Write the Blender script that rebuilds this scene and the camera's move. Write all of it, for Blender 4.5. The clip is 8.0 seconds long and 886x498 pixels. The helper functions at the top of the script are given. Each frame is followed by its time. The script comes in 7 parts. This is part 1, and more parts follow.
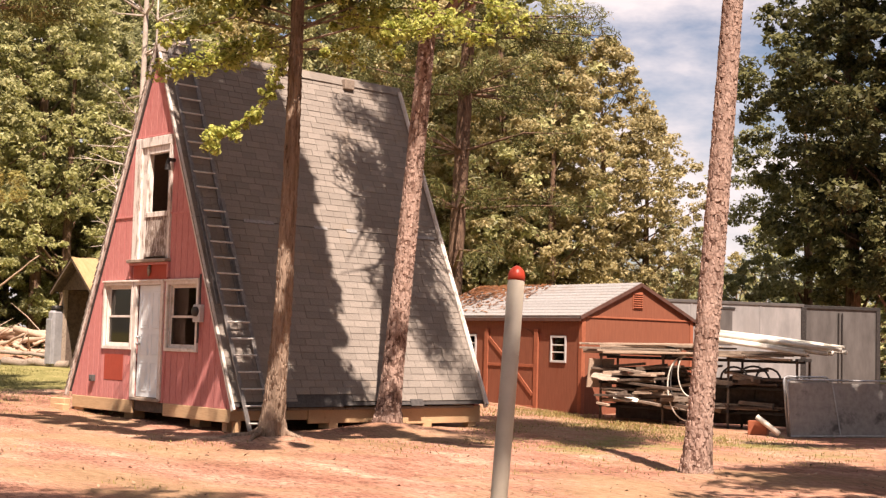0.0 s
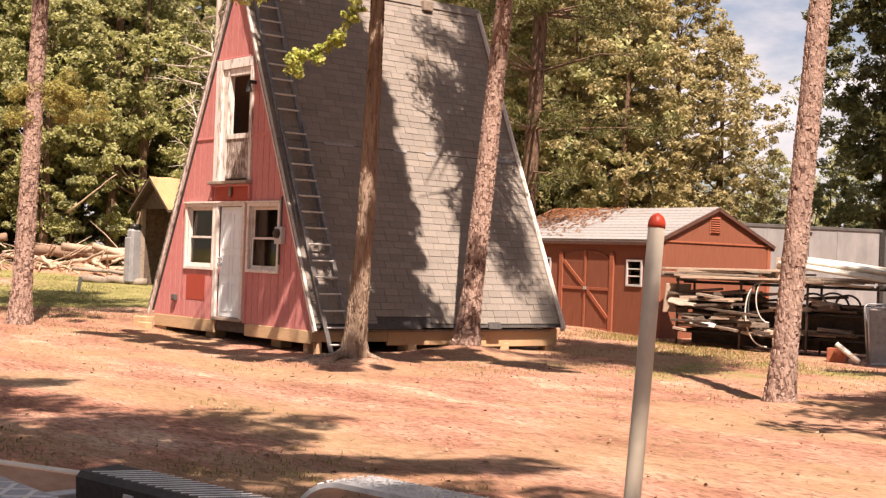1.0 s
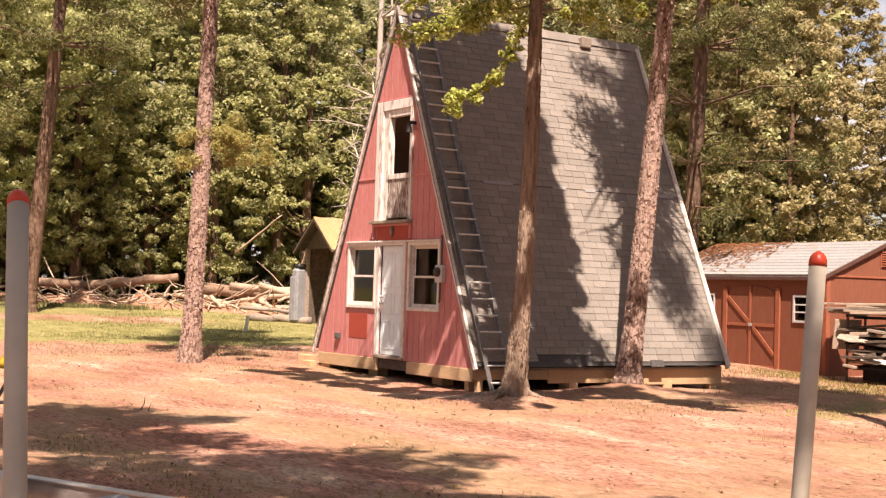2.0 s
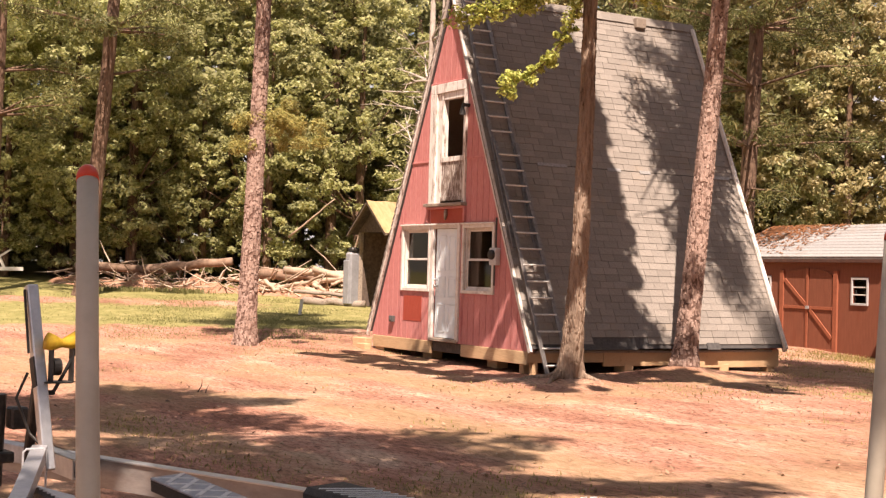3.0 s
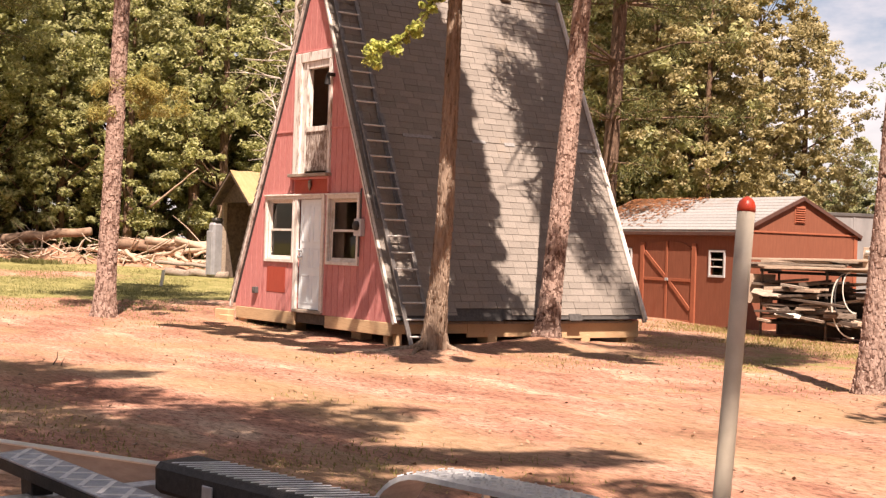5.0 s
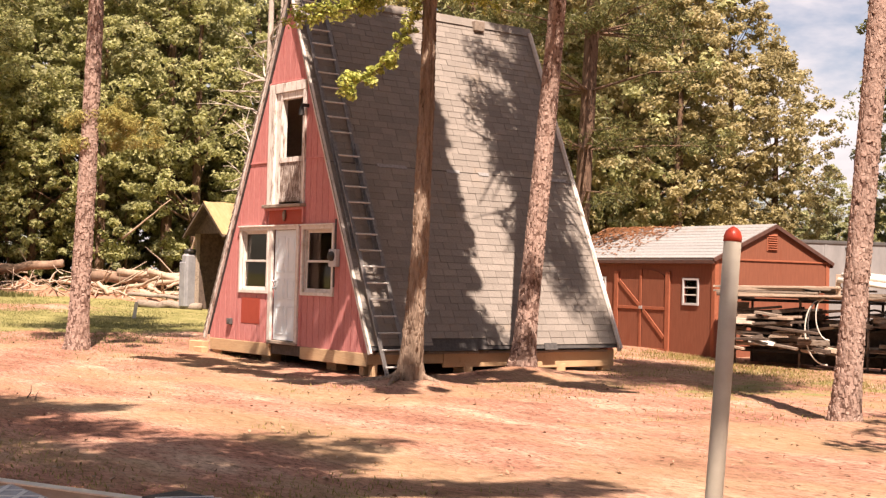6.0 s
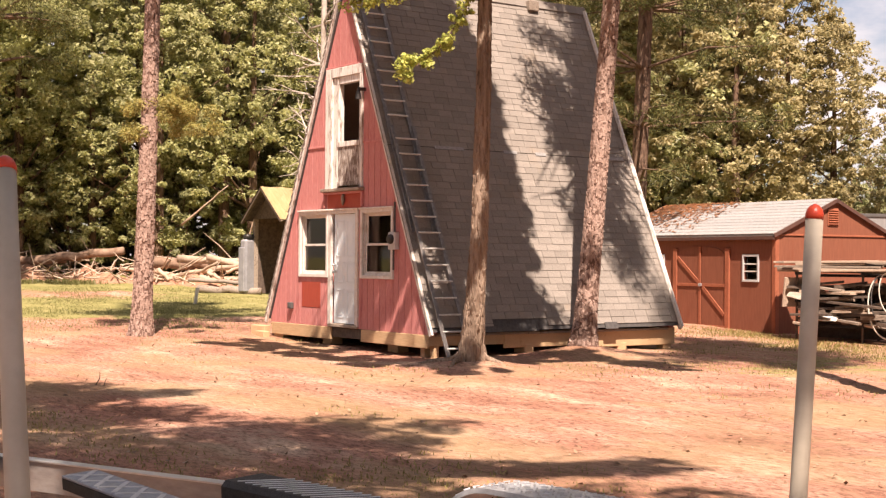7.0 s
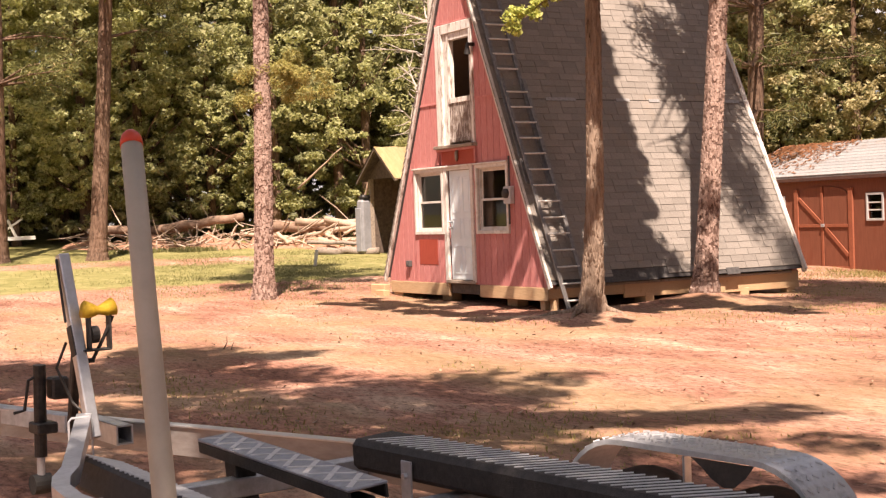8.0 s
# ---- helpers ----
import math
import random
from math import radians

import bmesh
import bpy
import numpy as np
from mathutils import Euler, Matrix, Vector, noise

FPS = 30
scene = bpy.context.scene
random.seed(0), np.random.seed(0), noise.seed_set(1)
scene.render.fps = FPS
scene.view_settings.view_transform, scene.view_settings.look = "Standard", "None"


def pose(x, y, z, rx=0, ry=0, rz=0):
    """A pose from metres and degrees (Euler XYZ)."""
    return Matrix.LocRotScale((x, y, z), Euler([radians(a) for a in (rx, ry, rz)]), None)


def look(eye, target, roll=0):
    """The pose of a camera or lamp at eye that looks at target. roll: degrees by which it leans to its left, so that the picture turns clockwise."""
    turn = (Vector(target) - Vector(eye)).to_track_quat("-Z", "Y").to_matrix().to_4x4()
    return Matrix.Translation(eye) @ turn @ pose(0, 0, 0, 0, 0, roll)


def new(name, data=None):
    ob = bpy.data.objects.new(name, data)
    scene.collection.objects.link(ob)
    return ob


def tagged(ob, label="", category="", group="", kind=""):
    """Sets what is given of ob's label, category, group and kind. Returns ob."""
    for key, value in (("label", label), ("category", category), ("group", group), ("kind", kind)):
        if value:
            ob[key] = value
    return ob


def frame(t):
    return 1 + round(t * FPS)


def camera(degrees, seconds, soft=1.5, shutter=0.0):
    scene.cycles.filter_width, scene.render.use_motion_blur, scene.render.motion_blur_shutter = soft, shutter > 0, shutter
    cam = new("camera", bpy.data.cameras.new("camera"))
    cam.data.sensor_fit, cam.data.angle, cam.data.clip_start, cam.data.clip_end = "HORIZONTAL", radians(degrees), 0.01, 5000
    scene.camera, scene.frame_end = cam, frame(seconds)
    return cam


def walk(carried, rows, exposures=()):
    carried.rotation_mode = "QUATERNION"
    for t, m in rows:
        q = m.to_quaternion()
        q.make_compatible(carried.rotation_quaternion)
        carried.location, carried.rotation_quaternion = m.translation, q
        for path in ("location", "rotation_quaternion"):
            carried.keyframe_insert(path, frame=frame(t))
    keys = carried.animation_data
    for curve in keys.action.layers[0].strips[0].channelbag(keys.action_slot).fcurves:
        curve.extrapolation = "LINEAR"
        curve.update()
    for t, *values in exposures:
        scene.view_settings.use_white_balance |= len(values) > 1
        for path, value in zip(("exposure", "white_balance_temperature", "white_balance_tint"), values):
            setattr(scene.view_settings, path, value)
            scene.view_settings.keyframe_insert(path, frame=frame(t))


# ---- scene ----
cam = camera(36.1, 8.0, soft=1.3)
PATH = [
    (0, (21.551, -12.451, 1.542), (20.071, -11.113, 1.682), 1.6),
    (0.5, (21.451, -12.577, 1.57), (19.964, -11.242, 1.633), 2.1),
    (1, (21.39, -12.655, 1.628), (19.847, -11.383, 1.645), 2.2),
    (1.5, (21.398, -12.655, 1.629), (19.775, -11.486, 1.668), 2.1),
    (2, (21.407, -12.638, 1.643), (19.724, -11.559, 1.706), 1.8),
    (2.2, (21.42, -12.641, 1.643), (19.721, -11.588, 1.709), 1.7),
    (3.3, (21.324, -12.659, 1.609), (19.599, -11.647, 1.636), 1.6),
    (3.5, (21.329, -12.655, 1.609), (19.61, -11.632, 1.62), 1.7),
    (4, (21.313, -12.645, 1.608), (19.623, -11.575, 1.593), 1.9),
    (4.5, (21.311, -12.615, 1.606), (19.661, -11.485, 1.588), 1.9),
    (5, (21.292, -12.581, 1.608), (19.678, -11.401, 1.61), 1.9),
    (5.2, (21.281, -12.579, 1.606), (19.68, -11.382, 1.622), 1.8),
    (6.3, (21.26, -12.649, 1.62), (19.667, -11.44, 1.67), 1.4),
    (6.5, (21.265, -12.666, 1.622), (19.663, -11.469, 1.665), 1.1),
    (7, (21.237, -12.721, 1.621), (19.6, -11.572, 1.638), 0.5),
    (7.5, (21.231, -12.749, 1.615), (19.566, -11.641, 1.572), -0.7),
    (8, (21.223, -12.736, 1.625), (19.495, -11.731, 1.577), -2.0),
]
walk(cam, [(t, look(eye, target, roll)) for t, eye, target, roll in PATH],
     [(0.0, 1.20, 7300, 24), (2.0, 1.24, 7300, 24), (8.0, 1.30, 7300, 24)])

# ---- light: high sun from the front of the cabin, blue sky with loose clouds ----
SUN = Vector((0.57, -0.29, 1.0)).normalized()
world = bpy.data.worlds.new("sky")
scene.world = world
world.use_nodes = True
wn, wl = world.node_tree.nodes, world.node_tree.links
wn.clear()
w_out = wn.new("ShaderNodeOutputWorld")
w_bg = wn.new("ShaderNodeBackground")
w_sky = wn.new("ShaderNodeTexSky")
w_sky.sky_type = "NISHITA"
w_sky.sun_disc = False
w_sky.sun_elevation = math.asin(SUN.z)
w_sky.sun_rotation = math.atan2(SUN.x, SUN.y)
w_co = wn.new("ShaderNodeTexCoord")
w_map = wn.new("ShaderNodeMapping")
w_map.inputs["Scale"].default_value = (1.0, 1.0, 2.6)
w_noise = wn.new("ShaderNodeTexNoise")
w_noise.inputs["Scale"].default_value = 3.2
w_noise.inputs["Detail"].default_value = 7.0
w_noise.inputs["Roughness"].default_value = 0.58
w_ramp = wn.new("ShaderNodeValToRGB")
w_ramp.color_ramp.elements[0].position = 0.455
w_ramp.color_ramp.elements[1].position = 0.59
w_mix = wn.new("ShaderNodeMix")
w_mix.data_type = "RGBA"
w_mix.inputs[7].default_value = (8.4, 8.5, 8.8, 1)
wl.new(w_co.outputs["Generated"], w_map.inputs["Vector"])
wl.new(w_map.outputs["Vector"], w_noise.inputs["Vector"])
wl.new(w_noise.outputs["Fac"], w_ramp.inputs["Fac"])
wl.new(w_ramp.outputs["Color"], w_mix.inputs[0])
wl.new(w_sky.outputs["Color"], w_mix.inputs[6])
wl.new(w_mix.outputs[2], w_bg.inputs["Color"])
w_bg.inputs["Strength"].default_value = 0.05
wl.new(w_bg.outputs["Background"], w_out.inputs["Surface"])

sun = new("sun", bpy.data.lights.new("sun", "SUN"))
sun.data.energy = 5.0
sun.data.angle = radians(0.6)
sun.data.color = (1.0, 0.93, 0.82)
sun.matrix_world = look(SUN * 60, (0, 0, 0))

# ---- materials ----
def material(name, a, b, scale=6.0, rough=0.8, metal=0.0, bump=0.3, bump_scale=40.0, stretch=(1, 1, 1),
             c=None, c_scale=1.2, c_at=0.55, spec=0.4, vary=0.0, bump_dist=0.01):
    """Two colours mixed by a fine noise, a third one in large worn patches, relief by another noise."""
    m = bpy.data.materials.new(name)
    m.use_nodes = True
    n, l = m.node_tree.nodes, m.node_tree.links
    p = n["Principled BSDF"]
    co = n.new("ShaderNodeTexCoord")
    mp = n.new("ShaderNodeMapping")
    mp.inputs["Scale"].default_value = stretch
    l.new(co.outputs["Object"], mp.inputs["Vector"])
    no = n.new("ShaderNodeTexNoise")
    no.inputs["Scale"].default_value = scale
    no.inputs["Detail"].default_value = 6
    no.inputs["Roughness"].default_value = 0.65
    l.new(mp.outputs["Vector"], no.inputs["Vector"])
    rp = n.new("ShaderNodeValToRGB")
    rp.color_ramp.elements[0].position, rp.color_ramp.elements[1].position = 0.35, 0.65
    rp.color_ramp.elements[0].color, rp.color_ramp.elements[1].color = (*a, 1), (*b, 1)
    l.new(no.outputs["Fac"], rp.inputs["Fac"])
    colour = rp.outputs["Color"]
    if c:
        n2 = n.new("ShaderNodeTexNoise")
        n2.inputs["Scale"].default_value = c_scale
        n2.inputs["Detail"].default_value = 8
        n2.inputs["Roughness"].default_value = 0.7
        l.new(mp.outputs["Vector"], n2.inputs["Vector"])
        r2 = n.new("ShaderNodeValToRGB")
        r2.color_ramp.elements[0].position, r2.color_ramp.elements[1].position = c_at, c_at + 0.12
        l.new(n2.outputs["Fac"], r2.inputs["Fac"])
        mx = n.new("ShaderNodeMix")
        mx.data_type = "RGBA"
        l.new(r2.outputs["Color"], mx.inputs[0])
        l.new(colour, mx.inputs[6])
        mx.inputs[7].default_value = (*c, 1)
        colour = mx.outputs[2]
    if vary:
        oi = n.new("ShaderNodeObjectInfo")
        ge = n.new("ShaderNodeNewGeometry")
        ad = n.new("ShaderNodeMath")
        ad.operation = "ADD"
        l.new(oi.outputs["Random"], ad.inputs[0])
        l.new(ge.outputs["Random Per Island"], ad.inputs[1])
        mr = n.new("ShaderNodeMapRange")
        mr.inputs["From Max"].default_value = 2.0
        mr.inputs["To Min"].default_value, mr.inputs["To Max"].default_value = 1 - vary, 1 + vary
        l.new(ad.outputs[0], mr.inputs["Value"])
        hs = n.new("ShaderNodeHueSaturation")
        l.new(mr.outputs["Result"], hs.inputs["Value"])
        l.new(colour, hs.inputs["Color"])
        colour = hs.outputs["Color"]
    l.new(colour, p.inputs["Base Color"])
    p.inputs["Roughness"].default_value = rough
    p.inputs["Metallic"].default_value = metal
    p.inputs["Specular IOR Level"].default_value = spec
    if bump:
        nb = n.new("ShaderNodeTexNoise")
        nb.inputs["Scale"].default_value = bump_scale
        nb.inputs["Detail"].default_value = 5
        l.new(mp.outputs["Vector"], nb.inputs["Vector"])
        bp = n.new("ShaderNodeBump")
        bp.inputs["Strength"].default_value = bump
        bp.inputs["Distance"].default_value = bump_dist
        l.new(nb.outputs["Fac"], bp.inputs["Height"])
        l.new(bp.outputs["Normal"], p.inputs["Normal"])
    return m


def leaf_material(name, dark, light, through_light=0.35, dry=None):
    """Leaves: every leaf its own tone, some light passing through."""
    m = bpy.data.materials.new(name)
    m.use_nodes = True
    n, l = m.node_tree.nodes, m.node_tree.links
    n.remove(n["Principled BSDF"])
    out = n["Material Output"]
    ge = n.new("ShaderNodeNewGeometry")
    oi = n.new("ShaderNodeObjectInfo")
    rp = n.new("ShaderNodeValToRGB")
    rp.color_ramp.elements[0].color, rp.color_ramp.elements[1].color = (*dark, 1), (*light, 1)
    if dry:
        e = rp.color_ramp.elements.new(0.93)
        e.color = (*light, 1)
        rp.color_ramp.elements[2].color = (*dry, 1)
    l.new(ge.outputs["Random Per Island"], rp.inputs["Fac"])
    hs = n.new("ShaderNodeHueSaturation")
    mr = n.new("ShaderNodeMapRange")
    mr.inputs["To Min"].default_value, mr.inputs["To Max"].default_value = 0.75, 1.25
    l.new(oi.outputs["Random"], mr.inputs["Value"])
    l.new(mr.outputs["Result"], hs.inputs["Value"])
    l.new(rp.outputs["Color"], hs.inputs["Color"])
    df = n.new("ShaderNodeBsdfPrincipled")
    df.inputs["Roughness"].default_value = 0.42
    df.inputs["Specular IOR Level"].default_value = 0.22
    l.new(hs.outputs["Color"], df.inputs["Base Color"])
    tr = n.new("ShaderNodeBsdfTranslucent")
    l.new(hs.outputs["Color"], tr.inputs["Color"])
    mx = n.new("ShaderNodeMixShader")
    mx.inputs[0].default_value = through_light
    l.new(df.outputs["BSDF"], mx.inputs[1])
    l.new(tr.outputs["BSDF"], mx.inputs[2])
    l.new(mx.outputs["Shader"], out.inputs["Surface"])
    return m


def ground_material():
    """Red clay and sand with litter, grass worked in where the lawn is."""
    m = bpy.data.materials.new("clay_and_grass")
    m.use_nodes = True
    n, l = m.node_tree.nodes, m.node_tree.links
    p = n["Principled BSDF"]
    p.inputs["Roughness"].default_value = 0.95
    p.inputs["Specular IOR Level"].default_value = 0.15
    ge = n.new("ShaderNodeNewGeometry")

    def noise_at(scale, detail=6, rough=0.6, stretch=None):
        q = n.new("ShaderNodeTexNoise")
        q.inputs["Scale"].default_value = scale
        q.inputs["Detail"].default_value = detail
        q.inputs["Roughness"].default_value = rough
        src = ge.outputs["Position"]
        if stretch:
            mp = n.new("ShaderNodeMapping")
            mp.inputs["Rotation"].default_value = (0, 0, radians(stretch[0]))
            mp.inputs["Scale"].default_value = (stretch[1], stretch[2], 1)
            l.new(src, mp.inputs["Vector"])
            src = mp.outputs["Vector"]
        l.new(src, q.inputs["Vector"])
        return q.outputs["Fac"]

    def ramp(fac, stops):
        r = n.new("ShaderNodeValToRGB")
        e = r.color_ramp.elements
        while len(e) < len(stops):
            e.new(0.5)
        for q, (at, col) in zip(e, stops):
            q.position, q.color = at, (*col, 1)
        l.new(fac, r.inputs["Fac"])
        return r.outputs["Color"]

    def mix(fac, a, b):
        q = n.new("ShaderNodeMix")
        q.data_type = "RGBA"
        l.new(fac, q.inputs[0])
        l.new(a, q.inputs[6])
        l.new(b, q.inputs[7])
        return q.outputs[2]

    clay = ramp(noise_at(0.55, 10, 0.72, (25, 0.6, 1.5)), [(0.34, (0.22, 0.102, 0.068)), (0.45, (0.35, 0.172, 0.120)), (0.55, (0.43, 0.235, 0.170)), (0.64, (0.52, 0.36, 0.262))])
    litter = ramp(noise_at(9.0, 8, 0.75, (20, 1.0, 2.2)), [(0.40, (0.42, 0.40, 0.38)), (0.49, (0.88, 0.87, 0.86)), (0.56, (1.0, 1.0, 1.0)), (0.64, (1.28, 1.24, 1.18))])
    mul = n.new("ShaderNodeMix")
    mul.data_type, mul.blend_type = "RGBA", "MULTIPLY"
    mul.inputs[0].default_value = 1.0
    l.new(clay, mul.inputs[6])
    l.new(litter, mul.inputs[7])
    grass = ramp(noise_at(2.2, 8, 0.7), [(0.3, (0.15, 0.145, 0.052)), (0.5, (0.225, 0.205, 0.078)), (0.68, (0.32, 0.27, 0.125))])
    at = n.new("ShaderNodeAttribute")
    at.attribute_name = "lawn"
    add = n.new("ShaderNodeMath")
    add.operation = "ADD"
    l.new(at.outputs["Fac"], add.inputs[0])
    l.new(noise_at(0.9, 8, 0.7), add.inputs[1])
    gm = ramp(add.outputs[0], [(0.86, (0, 0, 0)), (1.0, (1, 1, 1))])
    # thin dead grass worn into the clay in broad drifts
    thin = ramp(noise_at(0.32, 5, 0.6, (40, 0.7, 1.4)), [(0.46, (0, 0, 0)), (0.60, (0.62, 0.62, 0.62))])
    drift = ramp(noise_at(5.0, 8, 0.75, (25, 0.8, 1.8)), [(0.35, (0.22, 0.15, 0.075)), (0.65, (0.40, 0.285, 0.165))])
    clay_mix = mix(thin, mul.outputs[2], drift)
    l.new(mix(gm, clay_mix, grass), p.inputs["Base Color"])
    bp = n.new("ShaderNodeBump")
    bp.inputs["Strength"].default_value = 0.7
    bp.inputs["Distance"].default_value = 0.05
    l.new(noise_at(11.0, 8, 0.75), bp.inputs["Height"])
    l.new(bp.outputs["Normal"], p.inputs["Normal"])
    return m


def glass_material():
    m = bpy.data.materials.new("window_glass")
    m.use_nodes = True
    p = m.node_tree.nodes["Principled BSDF"]
    p.inputs["Base Color"].default_value = (0.42, 0.37, 0.33, 1)
    p.inputs["Roughness"].default_value = 0.03
    p.inputs["Transmission Weight"].default_value = 1.0
    p.inputs["IOR"].default_value = 1.3
    return m


M_GROUND = ground_material()
M_GLASS = glass_material()
M_RED = material("faded_red_paint", (0.45, 0.15, 0.14), (0.57, 0.245, 0.225), 9, 0.75, bump=0.35, bump_scale=60, stretch=(6, 6, 0.8), c=(0.38, 0.085, 0.08), c_scale=0.9, c_at=0.58, vary=0.10)
M_FRESH_RED = material("fresh_red_paint", (0.32, 0.05, 0.03), (0.39, 0.07, 0.042), 7, 0.6, bump=0.3, bump_scale=70, stretch=(5, 5, 0.8))
M_WHITE = material("white_trim_paint", (0.54, 0.50, 0.45), (0.68, 0.64, 0.59), 14, 0.55, bump=0.2, bump_scale=50, c=(0.46, 0.39, 0.32), c_scale=4, c_at=0.56)
M_PEEL = material("peeling_white_paint", (0.62, 0.58, 0.53), (0.76, 0.73, 0.68), 20, 0.8, bump=0.6, bump_scale=50, stretch=(3, 3, 0.5), c=(0.27, 0.21, 0.17), c_scale=4.5, c_at=0.50)
M_BAREPEEL = material("bare_peeling_boards", (0.36, 0.31, 0.27), (0.62, 0.58, 0.53), 9, 0.85, bump=0.7, bump_scale=40, stretch=(3, 3, 0.9), c=(0.17, 0.125, 0.10), c_scale=6, c_at=0.42)
M_METER = material("pale_grey_enamel", (0.42, 0.41, 0.40), (0.50, 0.49, 0.48), 6, 0.5, bump=0.05)
M_DOOR = material("white_door_enamel", (0.66, 0.75, 0.79), (0.74, 0.82, 0.85), 4, 0.35, bump=0.08, bump_scale=30, c=(0.70, 0.68, 0.66), c_scale=2.5, c_at=0.6)
M_SHINGLE = material("grey_asphalt_shingle", (0.205, 0.18, 0.157), (0.275, 0.245, 0.215), 60, 0.95, bump=0.6, bump_scale=180, c=(0.255, 0.212, 0.17), c_scale=1.2, c_at=0.55, spec=0.15, vary=0.2)
M_FELT = material("dark_roofing_felt", (0.05, 0.047, 0.045), (0.09, 0.082, 0.078), 20, 0.9, bump=0.4, bump_scale=60)
M_LUMBER = material("new_yellow_lumber", (0.43, 0.28, 0.155), (0.54, 0.375, 0.22), 12, 0.7, bump=0.3, bump_scale=60, stretch=(0.6, 6, 6), c=(0.36, 0.23, 0.11), c_scale=1.5, c_at=0.6)
M_OLDWOOD = material("weathered_wood", (0.20, 0.155, 0.12), (0.34, 0.28, 0.225), 10, 0.9, bump=0.5, bump_scale=50, stretch=(1, 5, 5), c=(0.12, 0.085, 0.06), c_scale=2, c_at=0.55, vary=0.25)
M_PALEWOOD = material("sun_bleached_boards", (0.34, 0.245, 0.18), (0.50, 0.395, 0.305), 10, 0.85, bump=0.4, bump_scale=50, stretch=(1, 5, 5), c=(0.33, 0.26, 0.19), c_scale=2, c_at=0.55, vary=0.22)
M_DARKWOOD = material("dark_brown_wood", (0.065, 0.046, 0.036), (0.13, 0.095, 0.072), 10, 0.9, bump=0.5, bump_scale=40, vary=0.3)
M_SHED = material("rust_brown_siding", (0.19, 0.062, 0.033), (0.23, 0.078, 0.042), 5, 0.8, bump=0.25, bump_scale=60, stretch=(4, 4, 0.6), c=(0.20, 0.055, 0.026), c_scale=0.8, c_at=0.58)
M_SHEDTRIM = material("rust_brown_trim", (0.27, 0.080, 0.040), (0.33, 0.105, 0.052), 8, 0.75, bump=0.25, bump_scale=60)
M_SHEDROOF = material("worn_grey_roofing", (0.20, 0.195, 0.19), (0.32, 0.31, 0.30), 25, 0.9, bump=0.5, bump_scale=120, c=(0.24, 0.20, 0.175), c_scale=1.1, c_at=0.56, vary=0.12)
# brown of the eave boards, darkened because shadow is put into it
M_EAVE = material("shaded_brown_eave", (0.07, 0.032, 0.024), (0.11, 0.05, 0.036), 8, 0.75, bump=0.25, bump_scale=60)
M_ALU = material("aluminium", (0.55, 0.55, 0.56), (0.68, 0.68, 0.69), 15, 0.42, metal=0.9, bump=0.1, bump_scale=80)
M_LADDER = material("weathered_aluminium", (0.17, 0.155, 0.145), (0.27, 0.25, 0.235), 15, 0.5, metal=0.7, bump=0.1, bump_scale=80)
M_RUNG = material("worn_bright_rung", (0.52, 0.50, 0.47), (0.66, 0.64, 0.60), 12, 0.5, metal=0.3, bump=0.1)
M_GALV = material("galvanised_steel", (0.42, 0.43, 0.44), (0.58, 0.59, 0.61), 18, 0.5, metal=0.6, bump=0.2, bump_scale=70)
M_BLACK = material("black_rubber", (0.018, 0.017, 0.016), (0.035, 0.033, 0.031), 20, 0.7, bump=0.3, bump_scale=80)
# bunk black lifted towards brown; haze is put into it
M_CARPET = material("hazed_black_bunk_cover", (0.03, 0.026, 0.024), (0.055, 0.048, 0.044), 40, 0.65, bump=0.5, bump_scale=200)
M_PVC = material("aged_pvc", (0.41, 0.36, 0.285), (0.49, 0.435, 0.35), 6, 0.5, bump=0.05, bump_scale=30, c=(0.33, 0.31, 0.27), c_scale=1.5, c_at=0.6)
M_CAP = material("red_plastic_cap", (0.50, 0.05, 0.025), (0.58, 0.075, 0.035), 12, 0.35, bump=0.05)
M_STRAP = material("yellow_webbing", (0.52, 0.31, 0.02), (0.64, 0.41, 0.03), 30, 0.7, bump=0.4, bump_scale=150)
M_DARKMETAL = material("dark_metal", (0.035, 0.033, 0.032), (0.07, 0.066, 0.062), 20, 0.5, metal=0.6, bump=0.2)
# white metal set down to grey; tree shade is put into the colour
M_WHITEMETAL = material("shaded_white_sheet_metal", (0.18, 0.18, 0.18), (0.265, 0.26, 0.255), 3, 0.5, bump=0.1, bump_scale=10, stretch=(1, 1, 0.3), c=(0.21, 0.205, 0.20), c_scale=1.0, c_at=0.56)
M_GREYMETAL = material("grey_sheet_metal", (0.06, 0.056, 0.053), (0.10, 0.094, 0.09), 3, 0.6, bump=0.1, bump_scale=10, stretch=(1, 1, 0.3), c=(0.08, 0.072, 0.066), c_scale=1.0, c_at=0.56)
M_PIPE = material("white_pipe", (0.58, 0.55, 0.47), (0.70, 0.67, 0.60), 8, 0.45, bump=0.05)
M_YELLOWROOF = material("ochre_sheet_roof", (0.55, 0.40, 0.20), (0.66, 0.50, 0.28), 4, 0.55, bump=0.1, bump_scale=20, stretch=(1, 4, 1), c=(0.46, 0.30, 0.12), c_scale=1.0, c_at=0.58)
M_BARK_PINE = material("pine_bark", (0.22, 0.145, 0.115), (0.41, 0.30, 0.25), 9, 0.95, bump=1.0, bump_scale=22, stretch=(1.3, 1.3, 0.55), c=(0.13, 0.075, 0.056), c_scale=9, c_at=0.53, bump_dist=0.03, spec=0.1, vary=0.35)
